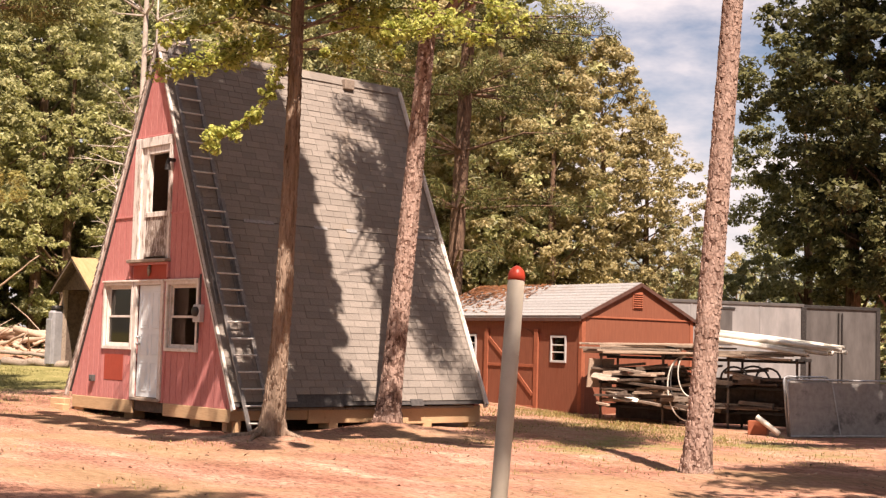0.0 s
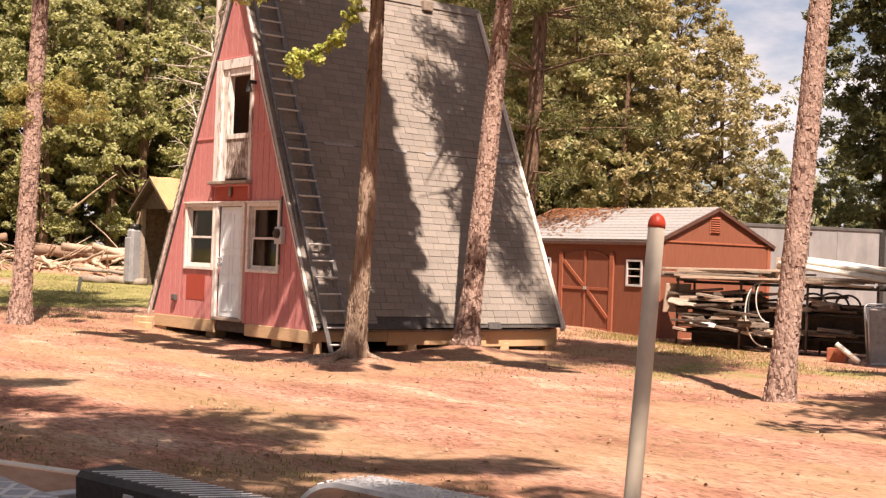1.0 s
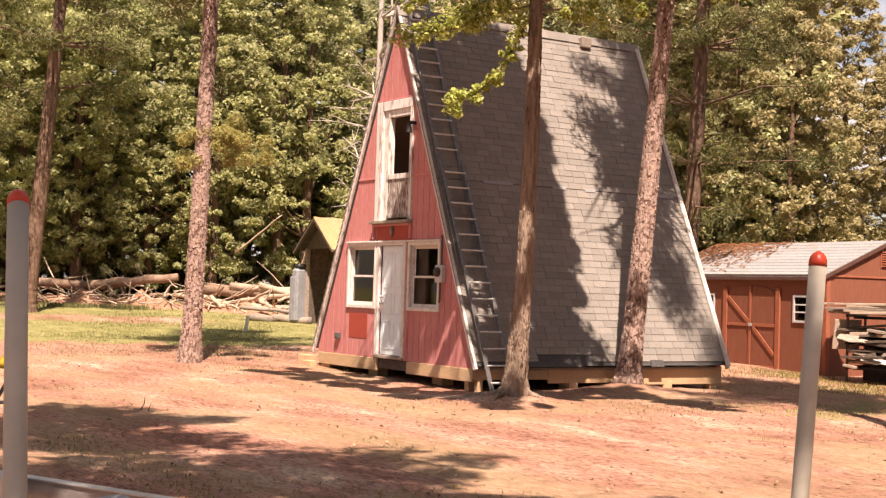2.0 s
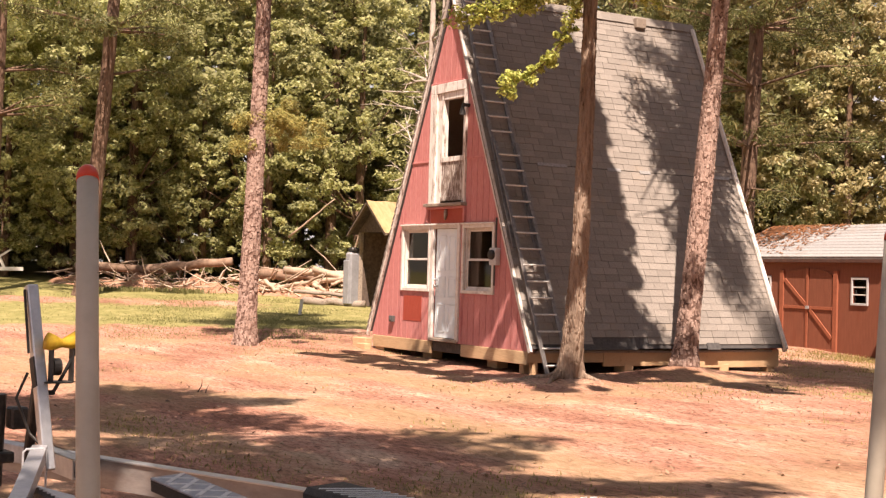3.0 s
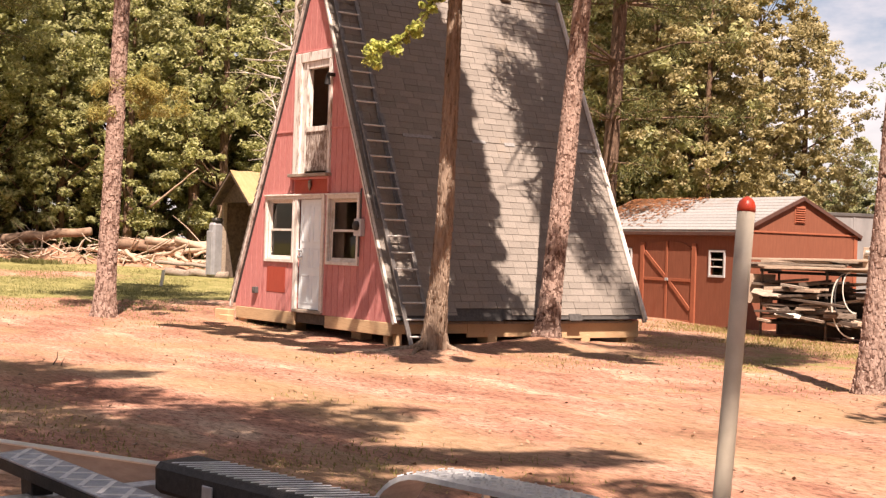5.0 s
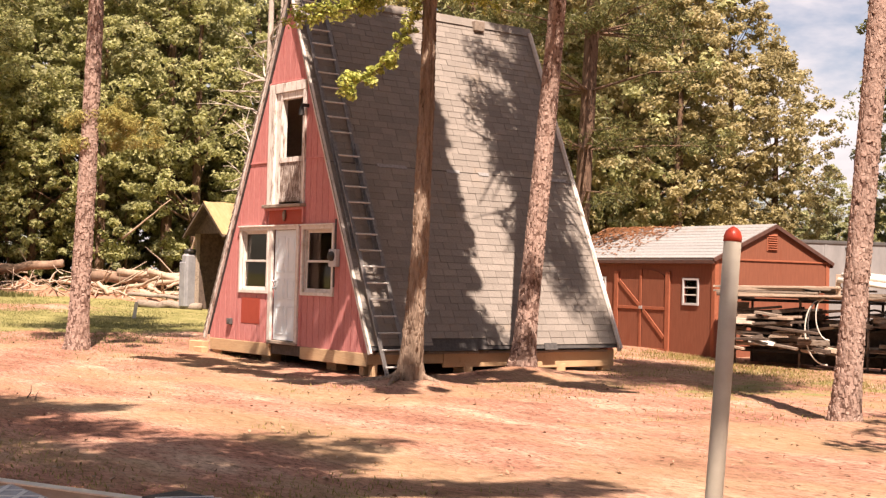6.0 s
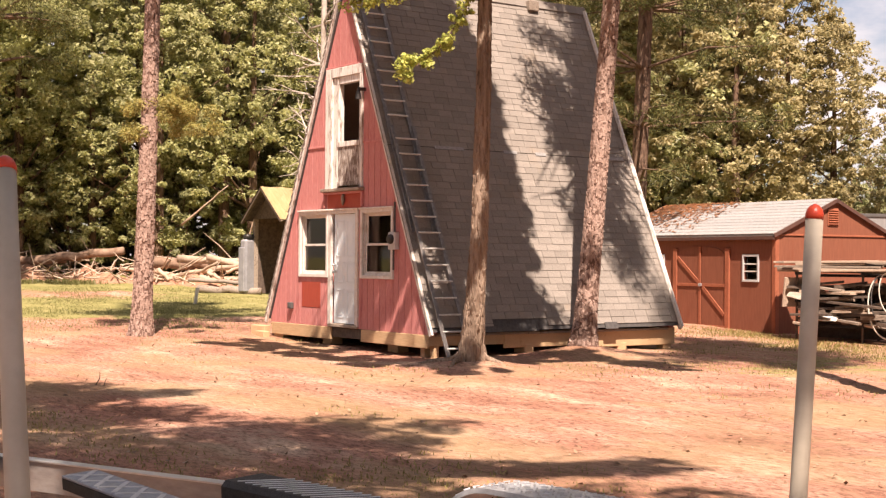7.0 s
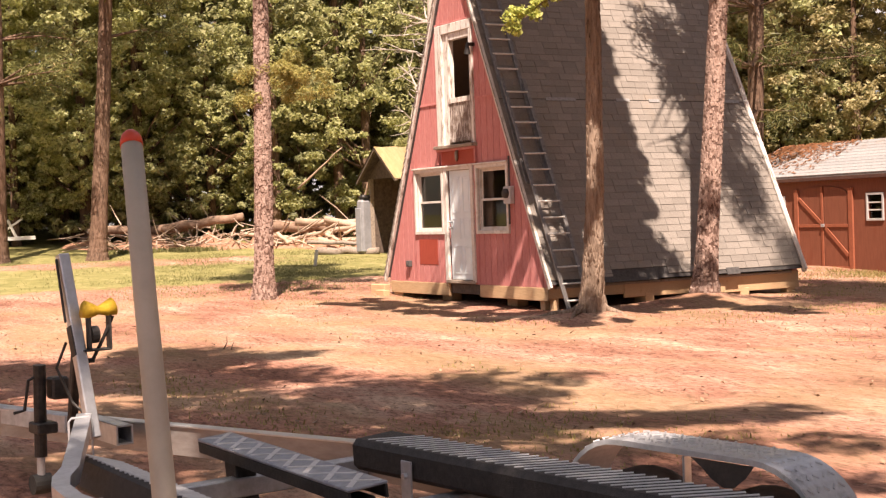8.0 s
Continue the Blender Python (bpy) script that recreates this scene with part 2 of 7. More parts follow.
M_BARK_OAK = material("grey_brown_bark", (0.11, 0.066, 0.046), (0.23, 0.15, 0.105), 14, 0.95, bump=1.0, bump_scale=18, stretch=(1.6, 1.6, 0.35), c=(0.05, 0.034, 0.025), c_scale=6, c_at=0.53, bump_dist=0.05, spec=0.1)
M_BARK_MAPLE = material("ridged_brown_bark", (0.155, 0.108, 0.08), (0.37, 0.28, 0.21), 12, 0.95, bump=1.0, bump_scale=16, stretch=(1.8, 1.8, 0.22), c=(0.07, 0.045, 0.03), c_scale=6, c_at=0.53, bump_dist=0.05, spec=0.1)
M_BARK_GREY = material("pale_dead_bark", (0.34, 0.29, 0.24), (0.47, 0.41, 0.35), 8, 0.95, bump=0.6, bump_scale=25, stretch=(1, 1, 0.5), c=(0.22, 0.17, 0.13), c_scale=3, c_at=0.56, bump_dist=0.03)
# brown log; its pale patches put sunlight into the colour
M_FALLEN = material("log_with_sun_patches", (0.17, 0.105, 0.07), (0.30, 0.20, 0.14), 5, 0.95, bump=0.7, bump_scale=20, c=(0.44, 0.34, 0.25), c_scale=1.6, c_at=0.55)
M_CUTLOG = material("pale_cut_log", (0.31, 0.22, 0.155), (0.46, 0.35, 0.26), 6, 0.9, bump=0.5, bump_scale=25, c=(0.26, 0.18, 0.12), c_scale=2, c_at=0.56, vary=0.2)
# forest greens are set paler than real leaves; haze is put into them
M_LEAF = leaf_material("hazed_green_leaves", (0.22, 0.23, 0.105), (0.58, 0.56, 0.29), 0.5)
M_LEAF_DARK = leaf_material("hazed_dark_green_leaves", (0.17, 0.18, 0.085), (0.46, 0.455, 0.24), 0.48)
M_LEAF_DARKEST = leaf_material("very_dark_leaves", (0.050, 0.056, 0.022), (0.20, 0.195, 0.08), 0.3)
# darker leaf copy for unseen crowns, so that they bounce less light
M_LEAF_UNSEEN = leaf_material("unseen_crown_leaves", (0.045, 0.055, 0.018), (0.13, 0.14, 0.045), 0.2)
M_LEAF_OLIVE = leaf_material("hazed_olive_leaves", (0.24, 0.21, 0.095), (0.54, 0.46, 0.26), 0.5, dry=(0.50, 0.40, 0.22))
# paler copy of the forest green, with sunlight put into the colour
M_LEAF_SUN_TINT = leaf_material("green_leaves_sun_in_colour", (0.29, 0.31, 0.12), (0.68, 0.66, 0.34), 0.55)
M_LEAF_NEAR = leaf_material("bright_maple_leaves", (0.17, 0.20, 0.04), (0.60, 0.61, 0.20), 0.55)
M_NEEDLE = leaf_material("pine_needles", (0.07, 0.082, 0.025), (0.20, 0.19, 0.07), 0.3, dry=(0.32, 0.23, 0.11))
M_GRASS = leaf_material("grass_blades", (0.22, 0.185, 0.06), (0.42, 0.34, 0.14), 0.3, dry=(0.52, 0.38, 0.20))

M_NEEDLE_PALE = leaf_material("pale_needles", (0.20, 0.19, 0.05), (0.46, 0.40, 0.14), 0.35, dry=(0.42, 0.30, 0.10))
M_LAWN = leaf_material("lawn_blades", (0.14, 0.14, 0.05), (0.25, 0.235, 0.095), 0.3, dry=(0.40, 0.33, 0.17))
M_BARK_CORE = material("dark_bark_fissure", (0.11, 0.065, 0.05), (0.20, 0.125, 0.10), 12, 0.95, bump=1.0, bump_scale=20, stretch=(1.3, 1.3, 0.6), bump_dist=0.05, spec=0.1)
# ---- mesh helpers ----
def finish(name, bm, mat, parent=None, label="", smooth=False):
    me = bpy.data.meshes.new(name)
    bmesh.ops.recalc_face_normals(bm, faces=bm.faces)
    bm.to_mesh(me)
    bm.free()
    for m in mat if isinstance(mat, (list, tuple)) else (mat,):
        me.materials.append(m)
    if smooth:
        for p in me.polygons:
            p.use_smooth = True
    ob = new(name, me)
    if parent:
        ob.parent = parent
    if label:
        ob["label"] = label
    return ob


def part(name, bm, mat, parent, label="", smooth=False):
    return finish(name, bm, mat, parent, label, smooth)


def thing(name, label, category, m=None, group="", kind=""):
    ob = new(name)
    if m is not None:
        ob.matrix_world = m
    return tagged(ob, label, category, group, kind)


def box(bm, lo, hi, m=None, bevel=0.0):
    c = [(a + b) / 2 for a, b in zip(lo, hi)]
    s = [max(abs(b - a), 1e-4) for a, b in zip(lo, hi)]
    mm = Matrix.LocRotScale(c, None, s)
    if m is not None:
        mm = m @ mm
    v = bmesh.ops.create_cube(bm, size=1, matrix=mm)["verts"]
    if bevel:
        e = list({x for q in v for x in q.link_edges})
        bmesh.ops.bevel(bm, geom=e, offset=bevel, segments=1, affect="EDGES")
    return v


def boxed(lo, hi, m=None, bevel=0.004):
    bm = bmesh.new()
    box(bm, lo, hi, m, bevel)
    return bm


def bar(bm, a, b, w, h, up=(0, 0, 1), bevel=0.0):
    """A square bar from a to b, w wide and h high."""
    a, b = Vector(a), Vector(b)
    d = (b - a)
    z = d.normalized()
    x = Vector(up).cross(z)
    if x.length < 1e-4:
        x = Vector((1, 0, 0)).cross(z)
    x.normalize()
    y = z.cross(x)
    m = Matrix((x, y, z)).transposed().to_4x4()
    m.translation = (a + b) / 2
    return box(bm, (-w / 2, -h / 2, -d.length / 2), (w / 2, h / 2, d.length / 2), m, bevel)


def prism(bm, outline, y0, y1):
    """An outline in (x, z), pushed from y0 to y1."""
    f = [bm.verts.new((x, y0, z)) for x, z in outline]
    b = [bm.verts.new((x, y1, z)) for x, z in outline]
    bm.faces.new(f)
    bm.faces.new(b[::-1])
    for i in range(len(f)):
        j = (i + 1) % len(f)
        bm.faces.new((f[i], b[i], b[j], f[j]))


def tube(bm, pts, radii, sides=8, cap=True, rough=0.0, rng=None):
    """A round limb along pts."""
    rings = []
    pts = [Vector(p) for p in pts]
    x = None
    for i, p in enumerate(pts):
        d = (pts[min(i + 1, len(pts) - 1)] - pts[max(i - 1, 0)]).normalized()
        if x is None:
            x = d.cross(Vector((0, 0, 1)) if abs(d.z) < 0.9 else Vector((1, 0, 0))).normalized()
        x = (x - d * x.dot(d)).normalized()
        y = d.cross(x)
        r = radii[i] if isinstance(radii, (list, tuple)) else radii
        ring = []
        for k in range(sides):
            a = 2 * math.pi * k / sides
            q = r * (1 + (rng.uniform(-rough, rough) if rng else 0))
            ring.append(bm.verts.new(p + x * (q * math.cos(a)) + y * (q * math.sin(a))))
        rings.append(ring)
    for r0, r1 in zip(rings, rings[1:]):
        for k in range(sides):
            j = (k + 1) % sides
            bm.faces.new((r0[k], r0[j], r1[j], r1[k]))
    if cap:
        bm.faces.new(rings[0][::-1])
        bm.faces.new(rings[-1])
    return rings


def tubed(pts, radii, sides=10):
    bm = bmesh.new()
    tube(bm, pts, radii, sides)
    return bm


def quads_mesh(name, v, f):
    """A mesh from arrays: v (n, 3), f (m, 4)."""
    me = bpy.data.meshes.new(name)
    v, f = np.asarray(v, np.float32), np.asarray(f, np.int32)
    me.vertices.add(len(v))
    me.vertices.foreach_set("co", v.ravel())
    me.loops.add(f.size)
    me.loops.foreach_set("vertex_index", f.ravel())
    me.polygons.add(len(f))
    me.polygons.foreach_set("loop_start", np.arange(len(f), dtype=np.int32) * f.shape[1])
    me.update(calc_edges=True)
    return me


# ---- ground ----
def lift(x, y):
    """The ground's height: level round the cabin, rising gently towards the woods."""
    s = -0.9 * x + 0.25 * y
    k = s - 1
    z = 0.05 * (np.log1p(np.exp(-np.abs(k) / 1.5)) * 1.5 + np.minimum(np.maximum(k, 0), 34)) + 0.004 * np.maximum(np.minimum(s, 0), -30)
    for bx, by, h, r in ((3.5, 2.68, 0.2, 0.8), (4.55, -0.4, 0.13, 0.75), (-3.3, -2.5, 0.06, 0.8), (10.9, 1.7, 0.05, 0.7)):
        z = z + h * np.exp(-((x - bx) ** 2 + (y - by) ** 2) / r ** 2)
    return z


def ground_z(x, y):
    return float(lift(np.float64(x), np.float64(y)))


def lawn(x, y):
    """How much grass grows: the back lawn and round the brown shed, bare clay elsewhere."""
    s = -0.9 * x + 0.25 * y
    back = np.clip((s - 5.2) / 2.2, 0, 1)
    track = np.exp(-((s - 13.5) / 1.6) ** 2) * np.clip((-y + 4.5) / 3.0, 0, 1)
    side = np.exp(-((y - 8.6 + 0.12 * x) / 1.9) ** 2) * np.clip((x + 1) / 1.5, 0, 1)
    near = 0.25 * np.exp(-((x - 13) ** 2 + (y + 6.6) ** 2) / 2.0) + 0.30 * np.exp(-(((x - 7.0) / 3.2) ** 2 + ((y - 4.0) / 2.6) ** 2))
    return np.clip(back * 0.72 - 0.5 * track + side * 0.34 + near * 1.5, 0, 0.8)


def build_ground():
    xs = np.concatenate([-np.geomspace(420, 31, 22), np.arange(-30, 25, 0.3), np.geomspace(26, 420, 22)])
    ys = np.concatenate([-np.geomspace(420, 21, 22), np.arange(-20, 26, 0.3), np.geomspace(27, 420, 22)])
    gx, gy = np.meshgrid(xs, ys)
    rng = np.random.default_rng(4)
    z = lift(gx, gy) + rng.normal(0, 0.008, gx.shape) + 0.02 * np.sin(gx * 1.3 + gy * 0.7) * np.sin(gy * 1.1 - gx * 0.4)
    nx = len(xs)
    i = np.arange(len(ys) - 1)[:, None] * nx + np.arange(nx - 1)[None]
    f = np.stack([i, i + 1, i + 1 + nx, i + nx], -1).reshape(-1, 4)
    me = quads_mesh("ground", np.stack([gx, gy, z], -1).reshape(-1, 3), f)
    at = me.attributes.new("lawn", "FLOAT", "POINT")
    at.data.foreach_set("value", lawn(gx, gy).astype(np.float32).ravel())
    me.materials.append(M_GROUND)
    for p in me.polygons:
        p.use_smooth = True
    ob = new("ground", me)
    return tagged(ob, "orange clay yard with sandy patches and thin grass towards the woods", "ground", kind="structure")


build_ground()

# ---- the A-frame cabin ----
HALF, EAVE, RIDGE, DEEP = 2.88, 0.44, 6.82, 5.6     # half width at the eave, heights, length of the cabin
SLOPE = math.hypot(HALF, RIDGE - EAVE)
OUT = Vector(((RIDGE - EAVE) / SLOPE, 0, HALF / SLOPE))   # outward from the side that faces the yard
DOWN = Vector((HALF / SLOPE, 0, -(RIDGE - EAVE) / SLOPE))
HEADS = ((-1.66, -0.56, 1.29, 2.52), (-0.54, 0.50, 0.42, 2.52), (0.58, 1.65, 1.29, 2.52), (-0.66, 0.62, 2.90, 5.13))  # openings with their casings


def roof_x(z, inset=0.0):
    """Half the width under the roof at height z."""
    return (RIDGE - z) / (RIDGE - EAVE) * HALF - inset


def on_roof(s, y, h=0.0):
    """A point on the yard side of the roof: s metres down from the ridge, y along it, h off it."""
    return Vector((0, y, RIDGE)) + DOWN * s + OUT * h


cabin = thing("cabin", "red A-frame cabin with grey shingled roof raised on lumber and blocks", "cabin")


def spans(x0, x1, bottom, inset):
    """The pieces of a wall strip between x0 and x1, left over by the openings: outlines in (x, z)."""
    holes = sorted((h[2], h[3]) for h in HEADS if h[0] < (x0 + x1) / 2 < h[1])
    z, out = bottom, []

    def top(x):
        return RIDGE - (abs(x) + inset) / HALF * (RIDGE - EAVE)

    for lo, hi in holes:
        if lo > z + 0.01:
            t0, t1 = min(lo, top(x0)), min(lo, top(x1))
            out.append([(x0, z), (x1, z), (x1, max(t1, z)), (x0, max(t0, z))])
        z = max(z, hi)
    t0, t1 = top(x0), top(x1)
    if max(t0, t1) > z + 0.03:
        if t0 > z and t1 > z:
            out.append([(x0, z), (x1, z), (x1, t1), (x0, t0)])
        else:
            k = HALF / (RIDGE - EAVE)
            xe = math.copysign((RIDGE - z) * k - inset, x0 + x1)
            out.append([(x0, z), (xe, z), (x0, t0)] if t0 > z else [(xe, z), (x1, z), (x1, t1)])
    return out


def cut_z(outline, z):
    """An outline parted at height z into the lower and the upper piece."""
    low, high = [], []
    for i, (x, h) in enumerate(outline):
        x2, h2 = outline[(i + 1) % len(outline)]
        (low if h <= z else high).append((x, h))
        if (h - z) * (h2 - z) < 0:
            k = (z - h) / (h2 - h)
            q = (x + (x2 - x) * k, z)
            low.append(q)
            high.append(q)
    return low, high


def build_front():
    edges = sorted({round(e, 3) for h in HEADS for e in h[:2]})
    cols = [-2.80 + 0.2 * i for i in range(29)]
    cols = sorted({round(c, 3) for c in cols if all(abs(c - e) > 0.045 for e in edges)} | set(edges))
    wall = bmesh.new()
    for x0, x1 in zip(cols, cols[1:]):
        for o in spans(x0, x1, 0.40, 0.10):
            prism(wall, o, 0.022, 0.11)
    wall = part("front_wall", wall, M_RED, cabin, "faded red grooved plywood front wall")
    for x0, x1 in zip(cols, cols[1:]):
        g = 0.006
        for o in spans(x0 + g, x1 - g, 0.385, 0.07):
            for k, piece in enumerate(cut_z(o, 3.72)):
                if len(piece) > 2:
                    bm = bmesh.new()
                    dz = 0.012 if k else 0.0
                    prism(bm, [(x, z + (dz if z < 3.73 else 0)) for x, z in piece], -0.004 if k else 0.0, 0.022)
                    part("board", bm, M_RED, wall)
    for x0, x1 in ((-1.40, -0.67), (0.63, 1.38)):
        part("drip_strip", boxed((x0, -0.018, 3.70), (x1, 0.0, 3.735)), M_RED, wall)
    part("drip_strip", boxed((-0.74, -0.03, 5.135), (0.72, 0.0, 5.165)), M_RED, wall)
    # unfaded paint where something hung under the window, and under the upper sill
    part("paint_patch", boxed((-1.56, -0.006, 0.72), (-0.86, 0.0, 1.20)), M_FRESH_RED, wall, "darker unfaded red panel")
    part("ledge_board", boxed((-0.58, -0.02, 2.53), (0.60, 0.0, 2.83)), M_FRESH_RED, wall, "darker unfaded red panel")
    bm = bmesh.new()
    box(bm, (-2.02, -0.07, 0.67), (-1.88, 0.0, 0.79), bevel=0.008)
    box(bm, (-1.985, -0.085, 0.70), (-1.915, -0.07, 0.76), bevel=0.004)
    part("outlet_box", bm, M_GREYMETAL, cabin, "grey metal outlet box")


def build_window(x0, x1, z0, z1):
    w = new("window")
    w.parent = cabin
    w["label"] = "white sash window with dark panes"
    cw = 0.065
    for lo, hi in (((x0, -0.035, z0), (x0 + cw, 0.02, z1)), ((x1 - cw, -0.035, z0), (x1, 0.02, z1)),
                   ((x0 + cw, -0.033, z1 - cw), (x1 - cw, 0.02, z1)), ((x0 + cw, -0.033, z0), (x1 - cw, 0.02, z0 + cw)),
                   ((x0 - 0.02, -0.065, z1 - 0.002), (x1 + 0.02, 0.0, z1 + 0.03))):
        part("casing", boxed(lo, hi, bevel=0.006), M_WHITE, w)
    a, b, lo, hi = x0 + cw, x1 - cw, z0 + cw, z1 - cw
    for p, q in (((a, 0.02, lo), (a + 0.02, 0.1, hi)), ((b - 0.02, 0.02, lo), (b, 0.1, hi)), ((a, 0.02, hi - 0.02), (b, 0.1, hi)), ((a, 0.02, lo), (b, 0.1, lo + 0.025))):
        part("jamb", boxed(p, q, bevel=0.003), M_WHITE, w)
    mid = (lo + hi) / 2 - 0.01
    for k, (s0, s1, y) in enumerate(((lo + 0.02, mid + 0.02, 0.045), (mid - 0.02, hi - 0.02, 0.07))):
        bm = bmesh.new()
        box(bm, (a + 0.02, y, s0), (a + 0.05, y + 0.025, s1), bevel=0.003)
        box(bm, (b - 0.055, y, s0), (b - 0.02, y + 0.025, s1), bevel=0.003)
        box(bm, (a + 0.055, y, s0), (b - 0.055, y + 0.025, s0 + 0.04), bevel=0.003)
        box(bm, (a + 0.055, y, s1 - 0.04), (b - 0.055, y + 0.025, s1), bevel=0.003)
        sash = part("sash", bm, M_WHITE, w)
        pane = part("pane", boxed((a + 0.05, y + 0.010, s0 + 0.035), (b - 0.05, y + 0.015, s1 - 0.035), bevel=0), M_GLASS, w)
        pane.visible_shadow = False


def build_front_door():
    d = new("front_door")
    d.parent = cabin
    d["label"] = "closed white panelled door"
    x0, x1, z0, z1 = -0.54, 0.50, 0.42, 2.52
    for lo, hi in (((x0, -0.035, z0), (x0 + 0.11, 0.02, z1)), ((x1 - 0.09, -0.035, z0), (x1, 0.02, z1)), ((x0 + 0.11, -0.033, z1 - 0.06), (x1 - 0.09, 0.02, z1)), ((x0 - 0.02, -0.06, z1 - 0.002), (x1 + 0.02, 0.0, z1 + 0.03))):
        part("casing", boxed(lo, hi, bevel=0.006), M_WHITE, d)
    part("threshold", boxed((x0 + 0.02, -0.045, z0 - 0.03), (x1 - 0.01, 0.09, z0 + 0.03), bevel=0.008), M_OLDWOOD, d, "worn wooden threshold")
    a, b = x0 + 0.12, x1 - 0.10
    bm = bmesh.new()
    box(bm, (a, 0.035, z0 + 0.04), (b, 0.075, z1 - 0.065), bevel=0.003)
    w = (b - a)
    for p0, p1 in ((0.10, 0.62), (0.74, 1.12), (1.22, 1.88)):
        for u in (0.11, 0.56):
            u0, u1 = a + w * u, a + w * (u + 0.33)
            q0, q1 = z0 + 0.04 + p0, z0 + 0.04 + p1
            for lo, hi in (((u0, 0.025, q0), (u1, 0.036, q0 + 0.022)), ((u0, 0.025, q1 - 0.022), (u1, 0.036, q1)), ((u0, 0.025, q0), (u0 + 0.022, 0.036, q1)), ((u1 - 0.022, 0.025, q0), (u1, 0.036, q1)), ((u0 + 0.05, 0.027, q0 + 0.05), (u1 - 0.05, 0.036, q1 - 0.05))):
                box(bm, lo, hi, bevel=0.003)
    leaf = part("leaf", bm, M_DOOR, d)
    for z, r in ((1.40, 0.032), (1.52, 0.026)):
        bm = bmesh.new()
        tube(bm, [(a + 0.07, 0.036, z), (a + 0.07, 0.0, z), (a + 0.07, -0.012, z), (a + 0.07, -0.035, z), (a + 0.07, -0.045, z)], [0.03, 0.014, 0.022, r, 0.012], 12)
        part("knob", bm, M_ALU, d, "dull metal knob", smooth=True)


def build_upper_opening():
    u = new("loft_door")
    u.parent = cabin
    u["label"] = "weathered loft door with peeling white paint, upper half open"
    x0, x1, z0, z1 = -0.66, 0.62, 2.90, 5.13
    part("header", boxed((x0, -0.04, z1 - 0.17), (x1, 0.02, z1), bevel=0.006), M_PEEL, u)
    part("casing", boxed((x0, -0.045, z0), (x0 + 0.22, 0.02, z1 - 0.172), bevel=0.006), M_PEEL, u, "wide peeling white board")
    part("casing", boxed((x1 - 0.09, -0.04, z0), (x1, 0.02, z1 - 0.172), bevel=0.006), M_PEEL, u)
    part("side_panel", boxed((x0 + 0.222, 0.0, z0 + 0.02), (-0.27, 0.04, z1 - 0.174), bevel=0.004), M_PEEL, u, "peeling white side panel")
    part("inner_jamb", boxed((-0.268, -0.022, z0 + 0.82), (-0.22, 0.1, z1 - 0.20), bevel=0.004), M_PEEL, u)
    part("head_stop", boxed((-0.22, -0.01, z1 - 0.30), (x1 - 0.091, 0.1, z1 - 0.174), bevel=0.004), M_PEEL, u)
    low = new("lower_panel")
    low.parent = u
    low["label"] = "peeling white board panel"
    for i in range(6):
        part("board", boxed((-0.264 + 0.132 * i, 0.0, z0 + 0.06), (-0.264 + 0.132 * i + 0.127, 0.035, z0 + 0.86), bevel=0.004), M_BAREPEEL, low)
    part("batten", boxed((-0.264, -0.018, z0 + 0.78), (0.526, 0.0, z0 + 0.87), bevel=0.004), M_PEEL, low)
    part("batten", boxed((-0.264, -0.018, z0 + 0.07), (0.526, 0.0, z0 + 0.14), bevel=0.004), M_BAREPEEL, low)
    part("sill", boxed((x0 - 0.03, -0.13, z0 - 0.04), (x1 + 0.05, 0.02, z0 + 0.02), bevel=0.008), M_OLDWOOD, u, "grey weathered sill")
    part("sill_apron", boxed((x0 - 0.02, -0.075, z0 - 0.085), (x1 + 0.04, 0.0, z0 - 0.042), bevel=0.006), M_RED, u)
    for x in (x0 - 0.03, x1 + 0.0):
        part("bracket", boxed((x, -0.06, z0 - 0.32), (x + 0.045, 0.0, z0 - 0.05), bevel=0.006), M_RED, u)
    bm = bmesh.new()
    tube(bm, [(0.0, -0.02, z0 - 0.09), (0.0, -0.05, z0 - 0.13), (0.03, -0.06, z0 - 0.19), (0.0, -0.05, z0 - 0.25), (-0.03, -0.03, z0 - 0.28)], [0.03, 0.03, 0.035, 0.025, 0.015], 8)
    part("hook", bm, M_OLDWOOD, u, "rusty hanging hook", smooth=True)


